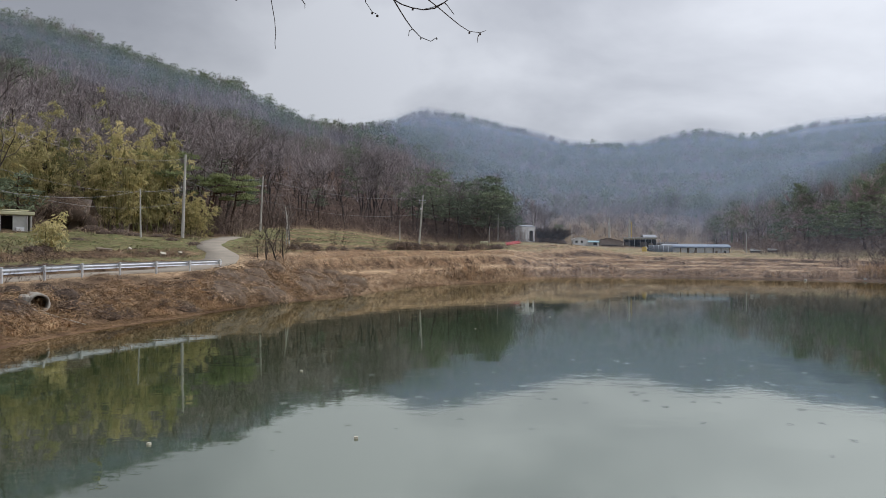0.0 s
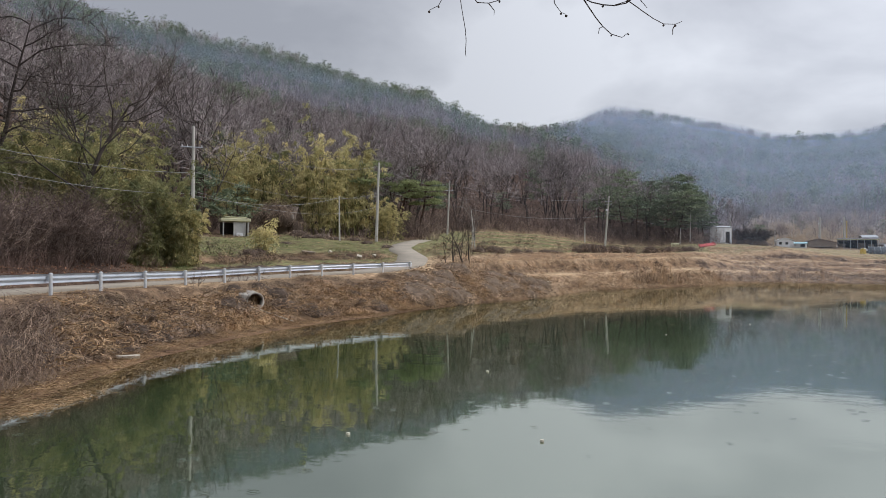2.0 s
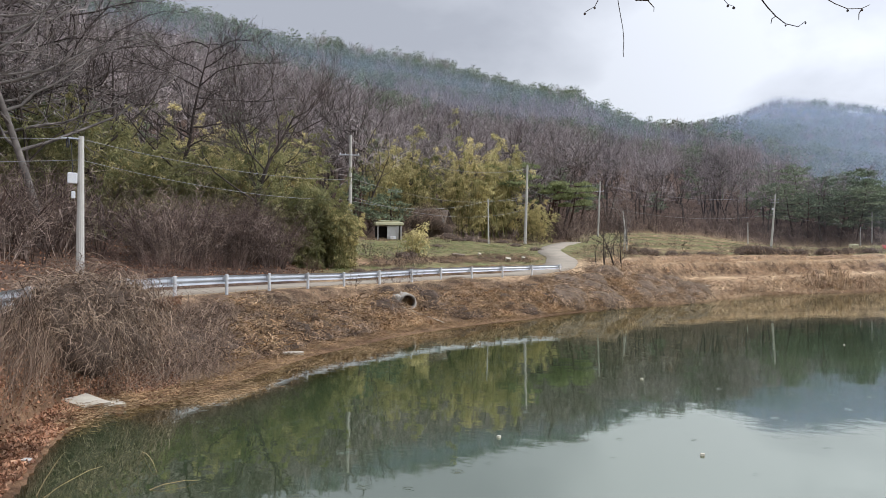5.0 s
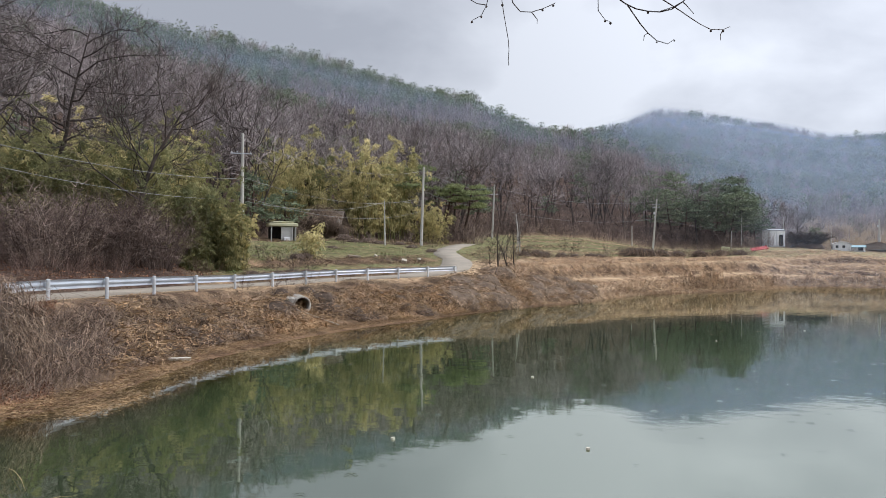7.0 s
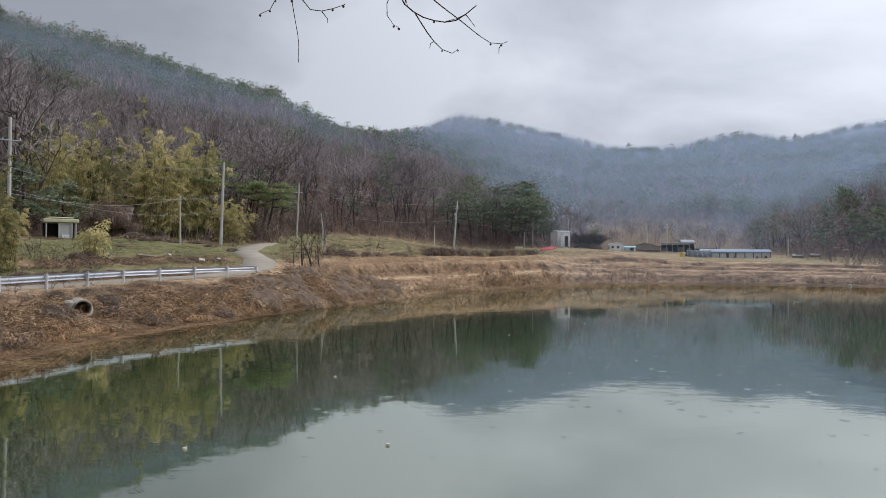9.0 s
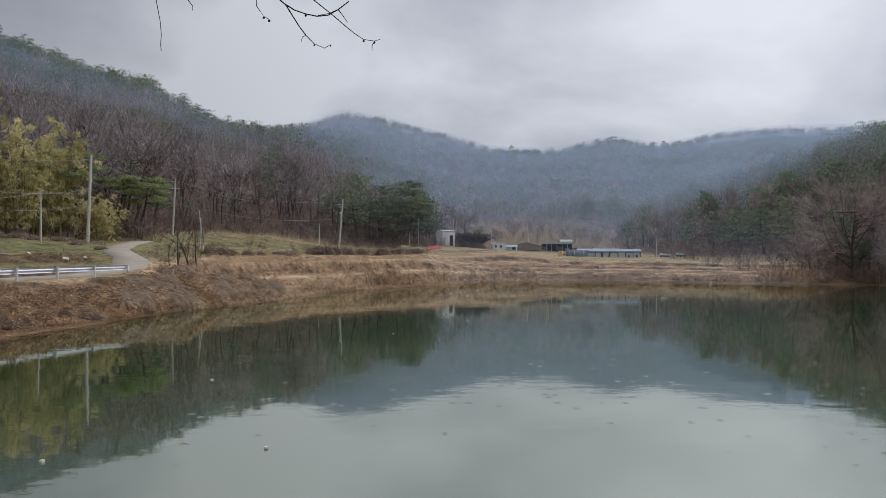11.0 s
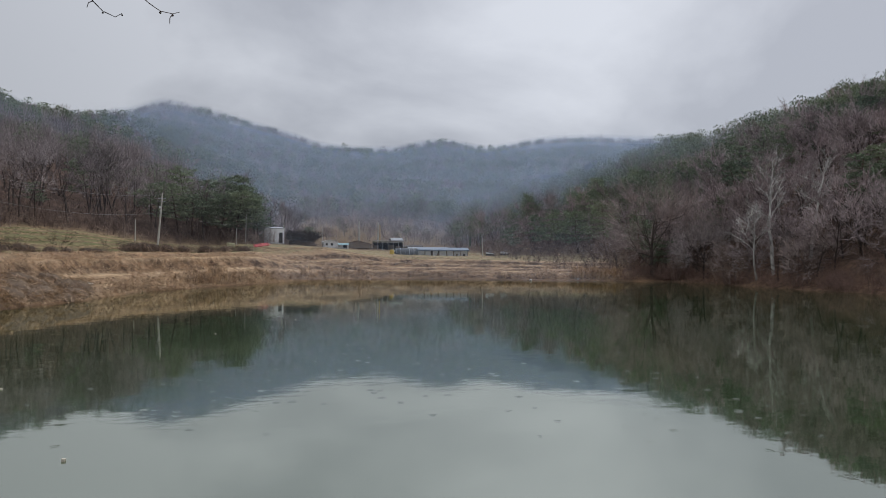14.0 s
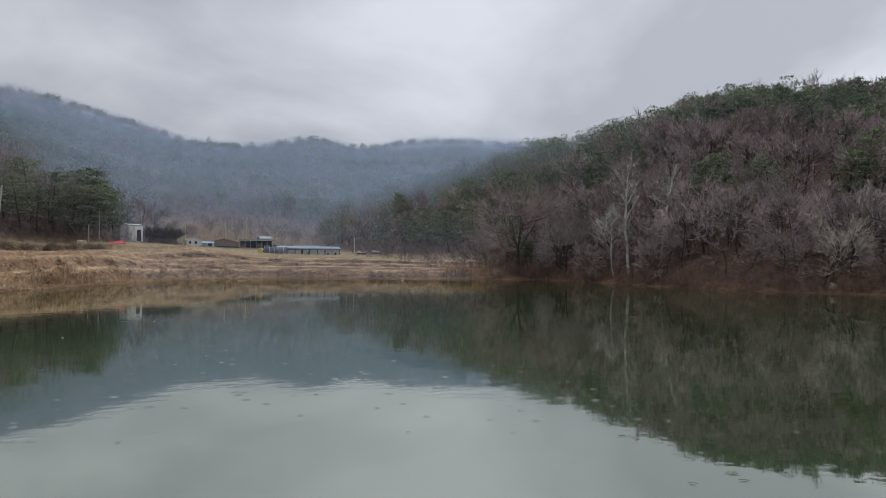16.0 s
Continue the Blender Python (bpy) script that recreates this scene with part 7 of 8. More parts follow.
# fallen leaves on the near bank
leaf_spots = strew(46000, 48, 63, lambda a, u: col(SHORE, a, 1) - 0.2 + (col(BANK, a, 1) + 4 - col(SHORE, a, 1)) * u)
wood_leaves = strew(9000, 37, 63, lambda a, u: col(STEP, a, 1) - 1.5 + 24 * u)
leaf_buf = Buf()
for x2, y2, z2 in wood_leaves:
    leaf_buf.leaf(Vector((x2, y2, z2 + 0.04)), rnd.uniform(0.07, 0.15), rnd, 0.8)
for x2, y2, z2 in leaf_spots:
    leaf_buf.leaf(Vector((x2, y2, z2 + 0.03)), rnd.uniform(0.035, 0.09), rnd, 0.5)
LEAF = plant_mat("fallen_leaves", (0.3, 0.15, 0.09), (0.4, 0.215, 0.125), (0.19, 0.1, 0.066), (0.46, 0.29, 0.18))
lv, lf = leaf_buf.arrays()
tagged(new("fallen_leaves", mesh_of("fallen_leaves", lv, lf, LEAF, tint=np.repeat(np.random.RandomState(3).rand(len(lf)), 3))), "brown fallen leaves on the near bank", "leaves", kind="stuff")

# leafless thickets at the foot of the slopes and along the opposite shore
BUSHES = [bush(s) for s in range(5)]
edge = np.vstack([
    strew(120, 53, 64, lambda a, u: col(HILLFOOT, a, 1) + 2 + 12 * u),
    strew(240, -6, 21, lambda a, u: col(HILLFOOT, a, 1) - 4 + 14 * u),
    strew(110, -64, -36, lambda a, u: foot(a) + 0.1 + 16 * u * u),
    strew(160, -36, -22, lambda a, u: col(HILLFOOT, a, 1) - 30 + 40 * u)])
THICKET = plant_mat("thicket_twigs", (0.11, 0.078, 0.065), (0.2, 0.146, 0.12), (0.085, 0.06, 0.051), (0.4, 0.31, 0.255))
scatter("roadside_shrubs", BUSHES, strew(170, 37.5, 62, lambda a, u: col(BANK, a, 1) + 4.6 + 7 * u), plant_mat("red_brown_shrubs", (0.14, 0.09, 0.073), (0.22, 0.145, 0.112), (0.09, 0.06, 0.05)), "low red-brown leafless shrubs behind the road", "shrubs", rnd, (0.25, 0.6))
scatter("roadside_thicket", BUSHES, strew(240, 39.5, 50.5, lambda a, u: col(HILLFOOT, a, 1) - 3.5 + 5 * u), THICKET, "leafless tangled thicket behind the guardrail", "thicket", rnd, (0.6, 1.7))
hedge = strew(170, -4.2, 5.5, lambda a, u: col(STEP, a, 1) + 2.5 + 3.5 * u)
scatter("field_hedge", BUSHES, hedge, THICKET, "low dark leafless brush along the foot of the tilled slope", "brush", rnd, (0.25, 0.6))
scatter("thicket", BUSHES, edge, THICKET, "leafless brown thicket at the foot of the slopes", "thicket", rnd, (0.7, 1.8))
under = np.vstack([
    strew(1500, -6, 38, lambda a, u: col(HILLFOOT, a, 1) + 2 + 110 * u),
    strew(300, 57, 63, lambda a, u: col(HILLFOOT, a, 1) + 2 + 110 * u),
    strew(480, -64, -30, lambda a, u: foot(a) + 14 + 80 * u),
    strew(200, -31, -20, lambda a, u: col(HILLFOOT, a, 1) + 6 + 85 * u)])
scatter("undergrowth", [bush(s + 30, h=2.0, w=1.6, stems=5, twigs=6, width=0.07) for s in range(4)], under, THICKET, "leafless undergrowth beneath the woods", "undergrowth", rnd, (0.7, 1.5))


# ---- single trees that stand out
def lone_tree(name, az, d, arrays, mats, label, turn=0.0, sink=0.1, size=1.0, tip=(0, 0)):
    t = thing(name, on_ground(az, d, sink), label, "tree")
    t.rotation_euler = (tip[0], tip[1], turn)
    t.scale = (size,) * 3
    part("trunk", arrays[0], mats[0], t)
    part("crown", arrays[1], mats[1], t)


def spreading_tree(seed, tall, reach, limbs=17, subs=8, twig_w=0.03, thick=1.0):
    """An old open-grown tree: long, level, crooked limbs that divide and cross one another."""
    rr = random.Random(seed)
    wood, fine = Buf(), Buf()
    spine = bent(Vector((0, 0, -0.3)), Vector((rr.gauss(0, 0.08), rr.gauss(0, 0.08), 1)), tall * 0.95, 8, rr, 0.1, 0.04)
    r0 = 0.2 * thick
    wood.tube(spine, [r0 * (1.2 - 1.05 * i / 8) for i in range(9)], 8)
    for i in range(limbs):
        t = 0.28 + 0.68 * (i + rr.random()) / limbs
        q = min(int(t * 8), 7)
        p = spine[q].lerp(spine[q + 1], t * 8 - q)
        a = i * 2.4 + rr.uniform(-0.6, 0.6)
        length = reach * (1.15 - 0.55 * t) * rr.uniform(0.75, 1.15)
        limb = bent(p, Vector((math.cos(a), math.sin(a), rr.uniform(0.05, 0.75))), length, 7, rr, 0.2, 0.03)
        rl = r0 * (0.6 - 0.3 * t)
        wood.tube(limb, [max(rl * (1 - 0.85 * k3 / 7), 0.02) for k3 in range(8)], 4)
        for _ in range(subs):
            u = rr.uniform(1.5, 7.0)
            k3 = min(int(u), 6)
            p2 = limb[k3].lerp(limb[k3 + 1], u - k3)
            w2 = (limb[k3 + 1] - limb[k3]).normalized() + Vector((rr.gauss(0, 0.6), rr.gauss(0, 0.6), rr.gauss(0.1, 0.45)))
            sub = bent(p2, w2, length * rr.uniform(0.22, 0.5), 4, rr, 0.24, 0.04)
            wood.tube(sub, [0.033, 0.027, 0.021, 0.015, 0.008], 3)
            for _ in range(9):
                v = rr.uniform(0.6, 4.0)
                k4 = min(int(v), 3)
                p3 = sub[k4].lerp(sub[k4 + 1], v - k4)
                w3 = (sub[k4 + 1] - sub[k4]).normalized() + Vector((rr.gauss(0, 0.7), rr.gauss(0, 0.7), rr.gauss(0.1, 0.55)))
                e3 = p3 + w3.normalized() * rr.uniform(0.5, 1.3)
                fine.sliver(p3, e3, twig_w, rr)
                fine.sliver(p3.lerp(e3, 0.5), e3 + Vector((rr.gauss(0, 0.3), rr.gauss(0, 0.3), rr.gauss(0, 0.3))), twig_w * 0.8, rr)
    return wood.arrays(), fine.arrays()


FORKED = [wood_tree(s, tall=t, crown=w, low=lo, limbs=12, subs=10, twigs=12, sides=8, twig_w=0.026, thick=0.85, lean=0.12, wander=0.25) for s, t, w, lo in ((101, 15, 5.6, 0.24), (102, 14, 4.8, 0.28), (103, 16, 5.2, 0.3))]
OLD = [spreading_tree(s, t, w) for s, t, w in ((111, 18, 11.0), (112, 18, 9.5), (113, 17, 9.5))]
GREY = plant_mat("grey_bark", (0.15, 0.132, 0.12), (0.23, 0.206, 0.188))
GREY_TWIG = plant_mat("grey_twigs", (0.25, 0.22, 0.2), (0.33, 0.29, 0.265))
DARK_BARK = plant_mat("dark_bark", (0.06, 0.048, 0.043), (0.08, 0.064, 0.056))
DARK_TWIG = plant_mat("dark_twigs", (0.1, 0.08, 0.072), (0.15, 0.122, 0.11))
lone_tree("bare_tree", 43.1, 50.5, FORKED[0], (DARK_BARK, DARK_TWIG), "tall leafless tree with dark forked trunk above the bamboo", 0.4)
lone_tree("bare_tree", 41.2, 52, FORKED[1], (DARK_BARK, DARK_TWIG), "tall slender leafless tree above the bamboo", 2.0)
lone_tree("bare_tree", 62.0, 45, OLD[0], (GREY, GREY_TWIG), "wide leafless tree whose pale grey limbs reach over the road", 0.6)
lone_tree("bare_tree", 57.0, 42, OLD[1], (GREY, GREY_TWIG), "large spreading leafless tree with pale grey limbs", 1.0)
lone_tree("bare_tree", 53.5, 49, OLD[2], (DARK_BARK, DARK_TWIG), "dark leafless tree with many crossing limbs behind the pole", 2.6)
lone_tree("bare_tree", 58.5, 51, OLD[0], (DARK_BARK, DARK_TWIG), "large dark leafless tree in the wood", 5.0)
lone_tree("bare_tree", 49.0, 57, OLD[1], (DARK_BARK, DARK_TWIG), "leafless tree among the bamboo", 3.0, size=0.9)
lone_tree("bare_tree", 62.5, 43, OLD[2], (GREY, GREY_TWIG), "large leafless tree at the roadside wood", 4.0)
lone_tree("bare_tree", 53.5, 62, FORKED[2], (DARK_BARK, DARK_TWIG), "leafless tree in the roadside wood", 1.5)
SMALL = [wood_tree(s, tall=5.4, crown=1.9, low=0.14, limbs=9, subs=6, twigs=8, sides=6, twig_w=0.016, lean=0.14, thick=0.75, wander=0.14) for s in (201, 202, 203)]
for az2, d2, k2, s2 in ((15.0, 66, 0, 1.0), (14.2, 66.6, 1, 0.95), (13.7, 68, 2, 0.8), (15.6, 65.5, 2, 0.5)):
    lone_tree("young_tree", az2, d2, SMALL[k2], (BARK, BARK), "small dark leafless tree beside the road bend", az2 * 7, size=s2)
lone_tree("young_tree", 13.4, 92, SMALL[0], (GREY, GREY_TWIG), "slim pale leafless tree behind the leaning pole", 1.0, size=1.25)
BIRCH = [bare_tree(s, tall=t, wide=w, limbs=16, subs=6, twigs=6, sides=6, twig_w=0.045, low=0.42, lean=0.03, thick=0.8) for s, t, w in ((301, 13.5, 2.6), (302, 11.5, 2.4), (303, 8.5, 2.6))]
lone_tree("pale_tree", -43.8, 110, BIRCH[0], (PALE_BARK, PALE_BARK), "leafless tree with whitish trunk and branches", 0.2, size=1.38)
lone_tree("pale_tree", -46.2, 109, BIRCH[1], (PALE_BARK, PALE_BARK), "slim leafless tree with whitish trunk on the slope", 1.2, size=1.38)
lone_tree("pale_tree", -42.7, 111, BIRCH[2], (PALE_BARK, PALE_BARK), "crooked leafless tree with whitish branches", 2.2, size=1.35)
ROUND = [wood_tree(s, tall=t, crown=w, limbs=15, subs=9, twigs=12, sides=6, twig_w=0.04, low=0.06, lean=0.12) for s, t, w in ((401, 9.0, 4.9), (402, 7.5, 4.6), (403, 6.0, 3.4))]
PALE_TWIG = plant_mat("pale_twigs", (0.42, 0.36, 0.31), (0.5, 0.44, 0.38))
ROSY = plant_mat("rosy_twigs", (0.33, 0.265, 0.245), (0.4, 0.325, 0.3))
HUGE = wood_tree(411, tall=9.2, crown=5.4, low=0.04, limbs=26, subs=13, twigs=15, sides=8, twig_w=0.022, lean=0.12)
lone_tree("shore_tree", -35.2, 131, HUGE, (BARK, ROSY), "huge round-crowned leafless tree at the end of the far shore", 1.9, size=1.7)
lone_tree("shore_tree", -37.8, 132, ROUND[0], (BARK, ROSY), "broad leafless tree leaning over the far shore", 0.5, size=1.15)
lone_tree("shore_tree", -39.0, 122, HUGE, (BARK, TWIG), "broad leafless tree leaning over the shore", 1.5)
lone_tree("shore_tree", -41.2, 114, ROUND[2], (BARK, ROSY), "low leafless tree at the waterline", 2.5)
lone_tree("shore_tree", -32.6, 140, ROUND[1], (BARK, ROSY), "round leafless tree beside the reeds", 3.3, size=0.95)
lone_tree("shore_tree", -22.9, 200, ROUND[0], (BARK, TWIG), "round leafless tree behind the long shed", 4.0, size=1.25)
lone_tree("shore_tree", -57.3, 91.5, ROUND[2], (BARK, PALE_TWIG), "pale bushy leafless tree at the water's edge", 0.0, size=1.25)
RED_TWIG = plant_mat("reddish_shrubs", (0.2, 0.125, 0.105), (0.27, 0.17, 0.135), (0.16, 0.105, 0.09))
scatter("shore_shrubs", BUSHES, strew(360, -64, -32.9, lambda a, u: foot(a) - 0.1 + 9 * u * u), RED_TWIG, "low reddish leafless shrubs along the opposite shore", "shrubs", rnd, (0.4, 1.0))
rr5 = random.Random(55)
CROWNS = [(mesh_of("trunk", *w, BARK), mesh_of("crown", *f, TWIG), mesh_of("crown", *f, ROSY)) for w, f in ROUND]
for i in range(46):
    az2 = rr5.uniform(-63, -38)
    p2 = on_ground(az2, float(foot(az2)) + 3 + 70 * rr5.random() ** 1.3, 0.1)
    t2 = thing("broad_tree", p2, "broad leafless tree with a rounded twiggy crown", "tree", "broad trees on the far slope")
    t2.rotation_euler = (0, 0, rr5.uniform(0, 6.28))
    t2.scale = (rr5.uniform(0.6, 1.0),) * 3
    w2, f2, g2 = CROWNS[rr5.randrange(3)]
    for nm, me in (("trunk", w2), ("crown", g2 if rr5.random() < 0.35 else f2)):
        q2 = new(nm, me)
        q2.parent = t2
LONE_PINES = [pine(s, tall=t, pads=p, per=64, size=0.34, spread=w, low=lo) for s, t, p, w, lo in ((501, 9, 18, 3.6, 0.5), (502, 10.5, 26, 3.4, 0.3), (503, 9, 24, 3.4, 0.25))]
for az2, d2, k2, s2 in ((1.6, 186, 1, 1.25), (2.6, 190, 2, 1.3), (-2.4, 187, 1, 1.25), (-3.4, 189, 2, 1.2), (-4.2, 190, 1, 1.0), (-1.4, 188, 2, 1.3), (-4.9, 193, 2, 0.85), (-0.4, 190, 1, 1.2), (0.6, 187, 0, 1.2),
                         (-2.9, 193, 0, 1.45), (-1.9, 195, 1, 1.5), (-0.2, 198, 2, 1.5), (0.9, 200, 1, 1.5), (3.6, 188, 0, 1.2), (-3.9, 196, 0, 1.2), (-29.6, 166, 2, 1.15), (-31.8, 160, 1, 1.2), (-27.4, 186, 2, 1.0), (-8.0, 205, 2, 0.6)):
    lone_tree("pine_tree", az2, d2, LONE_PINES[k2], (PINE_BARK, NEEDLES), "dark green pine with spreading pads of needles", az2, size=s2)
UMBRELLA = [umbrella_pine(511, 10.0, 5.2), umbrella_pine(512, 9.0, 4.2)]
for az2, d2, k2, top2 in ((21.4, 100, 0, 18.0), (17.9, 104, 1, 14.6), (19.6, 102, 1, 15.0)):
    lone_tree("pine_tree", az2, d2, UMBRELLA[k2], (PINE_BARK, PAD), "umbrella-shaped pine with wide flat pads of needles", az2, size=(top2 - ground_z(*polar(az2, d2).xy)) / (10.0 - k2))
# brush in and along the field by the road
YB = bamboo(77, culms=7, tall=3.2, leaves=150, leaf=0.26, spread=0.9, droop=0.15)
yb2 = thing("bamboo_clump", on_ground(30.2, 61), "small yellow bamboo bush in the field", "bamboo")
for w2, f2 in YB:
    q2 = part("culm", w2, CULM, yb2)
    part("foliage", f2, BAMBOO_LEAF, q2)
SHRUB = [mesh_of("twigs", *bush(s + 600, h=1.6, w=1.3, stems=14, twigs=16, width=0.02), THICKET) for s in range(3)]
for az2, d2, s2 in ((31.2, 55, 0.9), (32.6, 54, 0.8), (30.0, 56, 0.9), (29.0, 58, 0.6), (33.8, 57, 0.9), (20.3, 84, 1.0), (19.0, 98, 1.5), (17.8, 99, 1.7), (22.3, 88, 1.2), (16.6, 99, 1.6), (14.6, 78, 0.8), (13.2, 80, 1.0),
                     (27.5, 80, 0.9), (26.3, 82, 0.8), (25.2, 83, 0.9), (23.4, 84, 0.8), (12.2, 86, 1.3), (9.5, 92, 1.5), (6.4, 96, 1.2), (31.6, 43.0, 0.55), (30.3, 44.2, 0.5), (32.8, 42.0, 0.5), (35.0, 39.0, 0.45), (-4.7, 181, 1.3), (-5.6, 180, 0.7), (-6.3, 182, 1.2), (-9.0, 181, 0.8), (-10.4, 182, 0.7), (-11.8, 193, 1.0), (-13.0, 196, 1.0), (-14.6, 198, 1.0), (17.0, 99, 1.8), (18.2, 100, 1.9), (19.6, 96, 1.5)):
    t2 = thing("dry_shrub", on_ground(az2, d2, 0.05), "leafless brown shrub at the field edge", "shrub", "field shrubs")
    t2.rotation_euler = (0, 0, az2)
    t2.scale = (s2,) * 3
    q2 = new("twig_mass", SHRUB[int(az2 * 10) % 3])
    q2.parent = t2
# dark thicket in the village
DENSE = bush(900, h=3.6, w=4.4, stems=150, twigs=60, width=0.06)
tk = thing("dark_thicket", on_ground(-7.7, 187), "dark brown dome of dense leafless brush", "thicket")
part("brushwood", DENSE, BARK, tk)
# the dark core colours in the shade within the brush dome
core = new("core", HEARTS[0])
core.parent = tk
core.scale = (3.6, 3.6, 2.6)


# ---- the branches that hang into view overhead, from a tree on the dam behind
def overhead_tree():
    t = thing("overhanging_tree", (2.3, -0.9, ground_z(2.3, -0.9) - 0.1), "leafless tree on the dam with twigs hanging overhead", "tree")
    base = t.location.copy()
    wood = Buf()
    trunk = [Vector((0, 0, -0.3)), Vector((0.04, -0.05, 1.2)), Vector((-0.05, -0.1, 2.4)), Vector((-0.3, 0.0, 3.6)), Vector((-0.7, 0.3, 4.6)), Vector((-0.8, 0.35, 5.6)), Vector((-0.85, 0.3, 6.4))]
    wood.tube(trunk, [0.17, 0.14, 0.12, 0.09, 0.06, 0.03, 0.006], 9)
    rl = random.Random(5)
    for i, way in ((2, (0.6, -1.0, 1.1)), (3, (1.0, -0.4, 1.0)), (3, (-0.9, -1.0, 1.1)), (4, (0.3, -0.8, 1.4)), (4, (-1.0, -0.5, 1.2))):
        limb = bent(trunk[i], Vector(way), rl.uniform(1.8, 2.6), 5, rl, 0.16, 0.08)
        wood.tube(limb, [0.055, 0.042, 0.03, 0.02, 0.012, 0.004], 6)
        for q in limb[2:]:
            for _ in range(3):
                tw = bent(q, Vector(way) + Vector((rl.gauss(0, 0.8), rl.gauss(0, 0.5), rl.gauss(0.2, 0.5))), rl.uniform(0.4, 0.9), 3, rl, 0.2, 0.05)
                wood.tube(tw, [0.009, 0.007, 0.005, 0.002], 4)
    part("trunk", wood.arrays(), BARK, t)
    rr = random.Random(8)

    def at(az, el, r):
        p = polar(az, r * math.cos(radians(el)), EYE + r * math.sin(radians(el)))
        return p - base

    def twig(points, r0, r1, name="branch"):
        pts = [Vector(p) for p in glide([tuple(p) for p in points], 0.06)]
        b = Buf()
        n = len(pts)
        b.tube(pts, [0.72 * (r0 + (r1 - r0) * i / (n - 1)) for i in range(n)], 5)
        return pts, b

    top = Vector((-0.7, 0.3, 4.6))
    limbs = []
    R = 4.0
    # the boughs above the picture and the twigs that droop from them
    for pts, r0, r1 in (
        ([top, at(8, 30, 3.9), at(6.2, 21.6, R), at(4.6, 19.4, R), at(2.0, 18.7, R), at(0.6, 19.2, R), at(-0.4, 19.9, R)], 0.02, 0.004),
        ([at(4.6, 19.4, R), at(3.4, 17.7, R), at(2.4, 16.7, R), at(1.6, 16.4, R), at(1.1, 16.7, R)], 0.0055, 0.0022),
        ([at(5.0, 21.8, R), at(2.6, 20.0, R), at(1.0, 18.9, R), at(-0.9, 17.5, R), at(-2.0, 17.0, R), at(-2.9, 17.2, R)], 0.006, 0.0022),
        ([top, at(12, 32, 3.8), at(14.9, 25, R), at(14.5, 20.4, R), at(13.9, 17.0, R), at(14.0, 16.4, R), at(13.9, 15.4, R)], 0.01, 0.0025),
        ([at(14.9, 25, R), at(15.6, 20.4, R), at(16.1, 19.2, R), at(16.9, 18.8, R)], 0.006, 0.0022),
        ([at(14.9, 25, R), at(13.7, 20.3, R), at(12.7, 19.3, R), at(10.9, 19.6, R), at(10.2, 19.9, R)], 0.006, 0.0025),
        ([at(6.2, 21.6, R), at(6.9, 19.8, R), at(6.6, 18.7, R), at(5.9, 18.3, R)], 0.004, 0.0018),
    ):
        line, b = twig(pts, r0, r1)
        for _ in range(int(len(line) * 0.22) if r1 >= 0.003 else 1):
            i = rr.randrange(len(line) // 2, len(line) - 1)
            q = line[i]
            e = q + Vector((rr.gauss(0, 0.08), rr.gauss(0, 0.04), rr.uniform(-0.12, 0.06)))
            m = q.lerp(e, 0.5) + Vector((rr.gauss(0, 0.015), 0, rr.gauss(0, 0.015)))
            b.tube([q, m, e], [0.003, 0.0022, 0.0015], 4)
        bough = part("branch", b.arrays(), BARK, t)
        for _ in range(3):
            q = line[rr.randrange(len(line) * 2 // 3, len(line))]
            s = Solid()
            bmesh.ops.create_icosphere(s.bm, subdivisions=1, radius=rr.uniform(0.005, 0.008), matrix=Matrix.Translation(q + Vector((0, 0, -0.008))))
            s.put("bud", BARK, bough)


overhead_tree()


# ---- valley haze and mist, imitated by tinted see-through sheets
def haze_sheet_mat(name, density, scale, tone):
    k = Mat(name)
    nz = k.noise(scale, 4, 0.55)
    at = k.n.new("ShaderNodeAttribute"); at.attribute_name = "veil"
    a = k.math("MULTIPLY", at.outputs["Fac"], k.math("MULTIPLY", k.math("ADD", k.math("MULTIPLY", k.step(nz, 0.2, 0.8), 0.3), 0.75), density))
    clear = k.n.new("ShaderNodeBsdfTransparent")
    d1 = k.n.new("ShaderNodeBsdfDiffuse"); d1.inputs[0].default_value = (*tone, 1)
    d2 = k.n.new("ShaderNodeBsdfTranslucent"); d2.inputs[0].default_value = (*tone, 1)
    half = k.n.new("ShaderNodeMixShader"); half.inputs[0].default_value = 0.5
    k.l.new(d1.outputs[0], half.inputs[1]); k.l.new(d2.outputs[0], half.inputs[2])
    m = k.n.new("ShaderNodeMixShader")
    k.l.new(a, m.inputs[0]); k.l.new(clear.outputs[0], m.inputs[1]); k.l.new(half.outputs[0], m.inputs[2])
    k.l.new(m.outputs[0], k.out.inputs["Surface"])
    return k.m


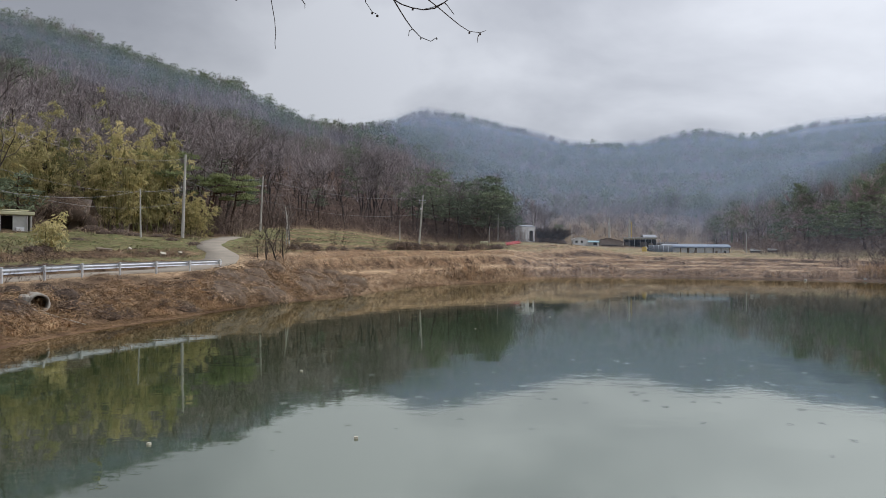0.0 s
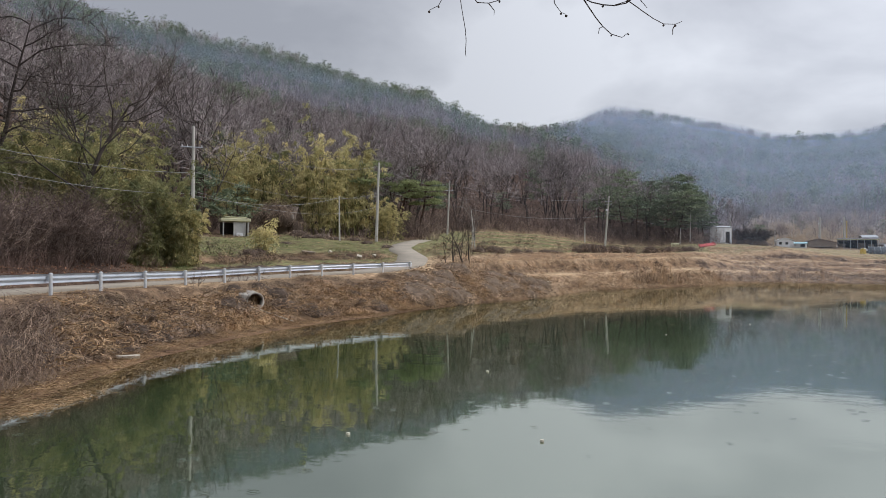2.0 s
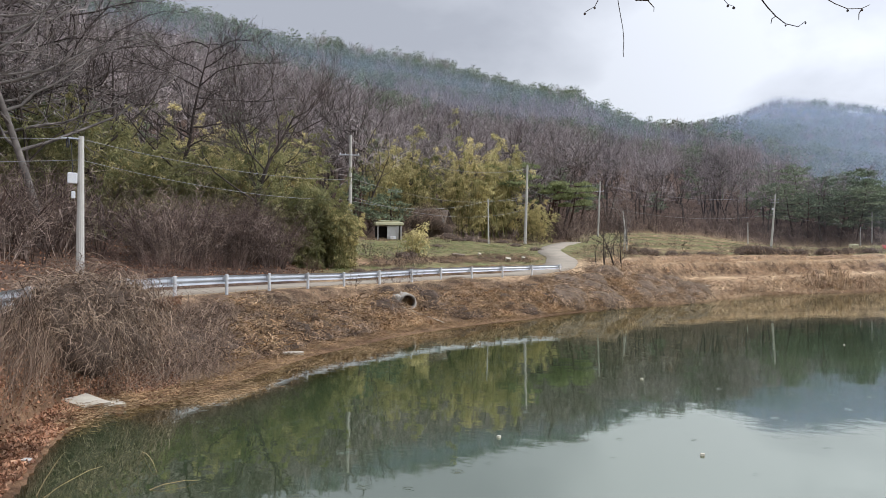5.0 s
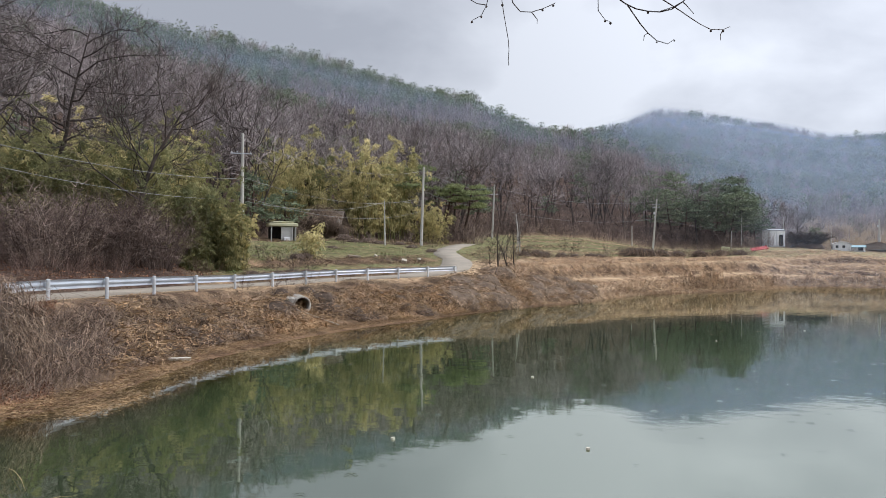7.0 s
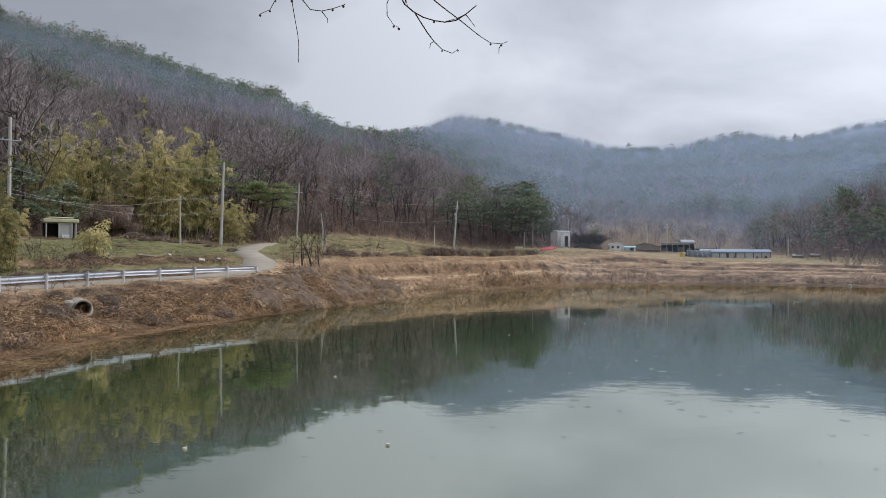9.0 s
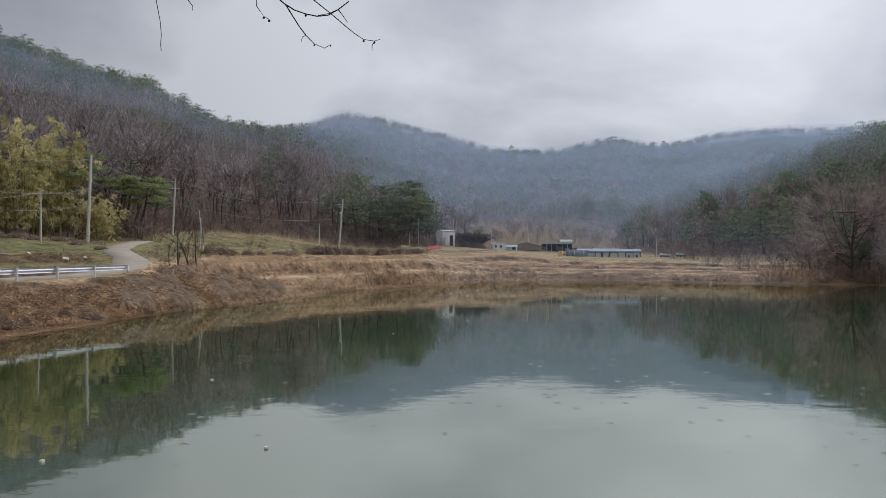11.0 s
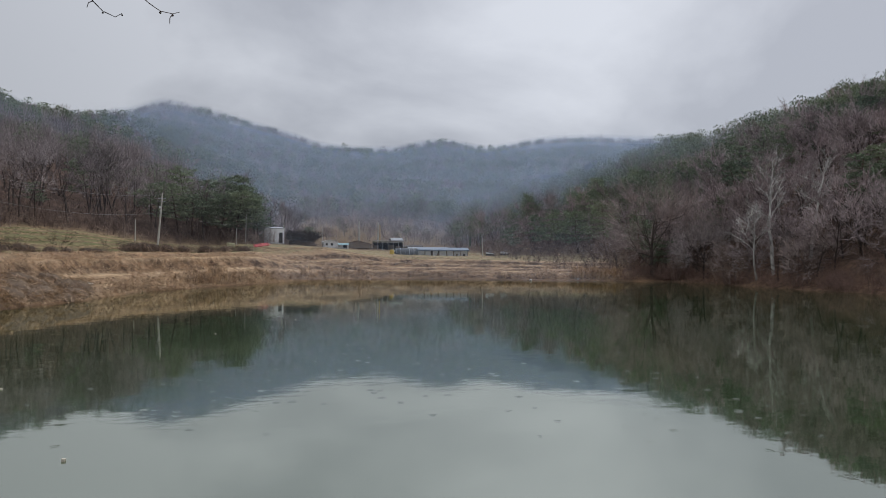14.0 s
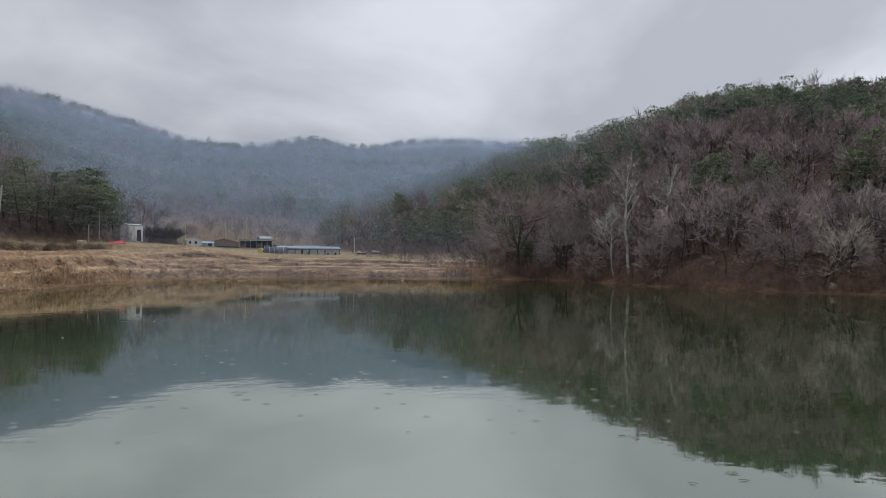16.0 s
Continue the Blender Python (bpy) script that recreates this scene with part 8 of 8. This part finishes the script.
def veil(d, az0, az1, z0, table, density, scale, tone, reach=0.97, fade_top=0.3):
    """A tinted sheet that imitates haze across the valley, up to just under the crests behind it."""
    n, rows = 60, 10
    v, f, a = [], [], []
    for j in range(rows + 1):
        for i in range(n + 1):
            az = az0 + (az1 - az0) * i / n
            z1 = EYE + d * math.tan(radians(float(col(table, az, 2)) * reach))
            v.append(polar(az, d, z0 + (z1 - z0) * j / rows))
            side = min(1, min(i, n - i) / (n * 0.12))
            up = 1 - smooth(np.array(j / rows), 1 - fade_top, 1.0)
            a.append(float(side * up))
    for j in range(rows):
        for i in range(n):
            q = j * (n + 1) + i
            f.append((q, q + 1, q + n + 2, q + n + 1))
    me = mesh_of("mist", [tuple(p) for p in v], f, haze_sheet_mat("haze_sheet", density, scale, tone), True)
    at = me.attributes.new("veil", "FLOAT", "POINT")
    at.data.foreach_set("value", np.array(a, np.float32))
    ob = tagged(new("mist", me), "tinted see-through sheet standing in for valley haze and mist", "mist", kind="structure")
    ob.visible_shadow = False


# sheet colours that put the bluish haze of distance over the slopes
LILAC_HAZE = (0.6, 0.62, 0.74)
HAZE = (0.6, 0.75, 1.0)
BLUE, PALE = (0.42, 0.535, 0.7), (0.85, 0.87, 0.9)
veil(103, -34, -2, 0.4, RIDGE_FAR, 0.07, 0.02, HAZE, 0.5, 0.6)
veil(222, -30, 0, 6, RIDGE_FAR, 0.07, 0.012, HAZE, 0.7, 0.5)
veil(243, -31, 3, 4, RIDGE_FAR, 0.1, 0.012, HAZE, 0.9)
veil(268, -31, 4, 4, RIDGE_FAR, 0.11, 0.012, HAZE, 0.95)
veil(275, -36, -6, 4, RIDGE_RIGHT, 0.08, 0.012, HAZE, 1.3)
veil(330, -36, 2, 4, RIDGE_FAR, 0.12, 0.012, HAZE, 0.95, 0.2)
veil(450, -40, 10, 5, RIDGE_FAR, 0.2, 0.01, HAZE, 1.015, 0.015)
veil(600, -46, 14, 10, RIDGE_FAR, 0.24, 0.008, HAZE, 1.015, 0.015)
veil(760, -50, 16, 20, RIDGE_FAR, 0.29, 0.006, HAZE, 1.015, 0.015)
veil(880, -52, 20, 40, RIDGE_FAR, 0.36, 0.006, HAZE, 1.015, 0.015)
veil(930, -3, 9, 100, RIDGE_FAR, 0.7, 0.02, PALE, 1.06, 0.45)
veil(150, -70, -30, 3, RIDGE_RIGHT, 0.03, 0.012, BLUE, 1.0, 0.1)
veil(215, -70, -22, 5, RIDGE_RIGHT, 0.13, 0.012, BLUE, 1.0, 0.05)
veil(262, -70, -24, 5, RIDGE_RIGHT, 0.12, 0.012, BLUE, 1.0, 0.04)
veil(160, -9, 22, 3, RIDGE_LEFT, 0.02, 0.01, LILAC_HAZE, 1.0, 0.05)
veil(172, -6, 66, 4, RIDGE_LEFT, 0.02, 0.01, LILAC_HAZE, 1.0, 0.05)
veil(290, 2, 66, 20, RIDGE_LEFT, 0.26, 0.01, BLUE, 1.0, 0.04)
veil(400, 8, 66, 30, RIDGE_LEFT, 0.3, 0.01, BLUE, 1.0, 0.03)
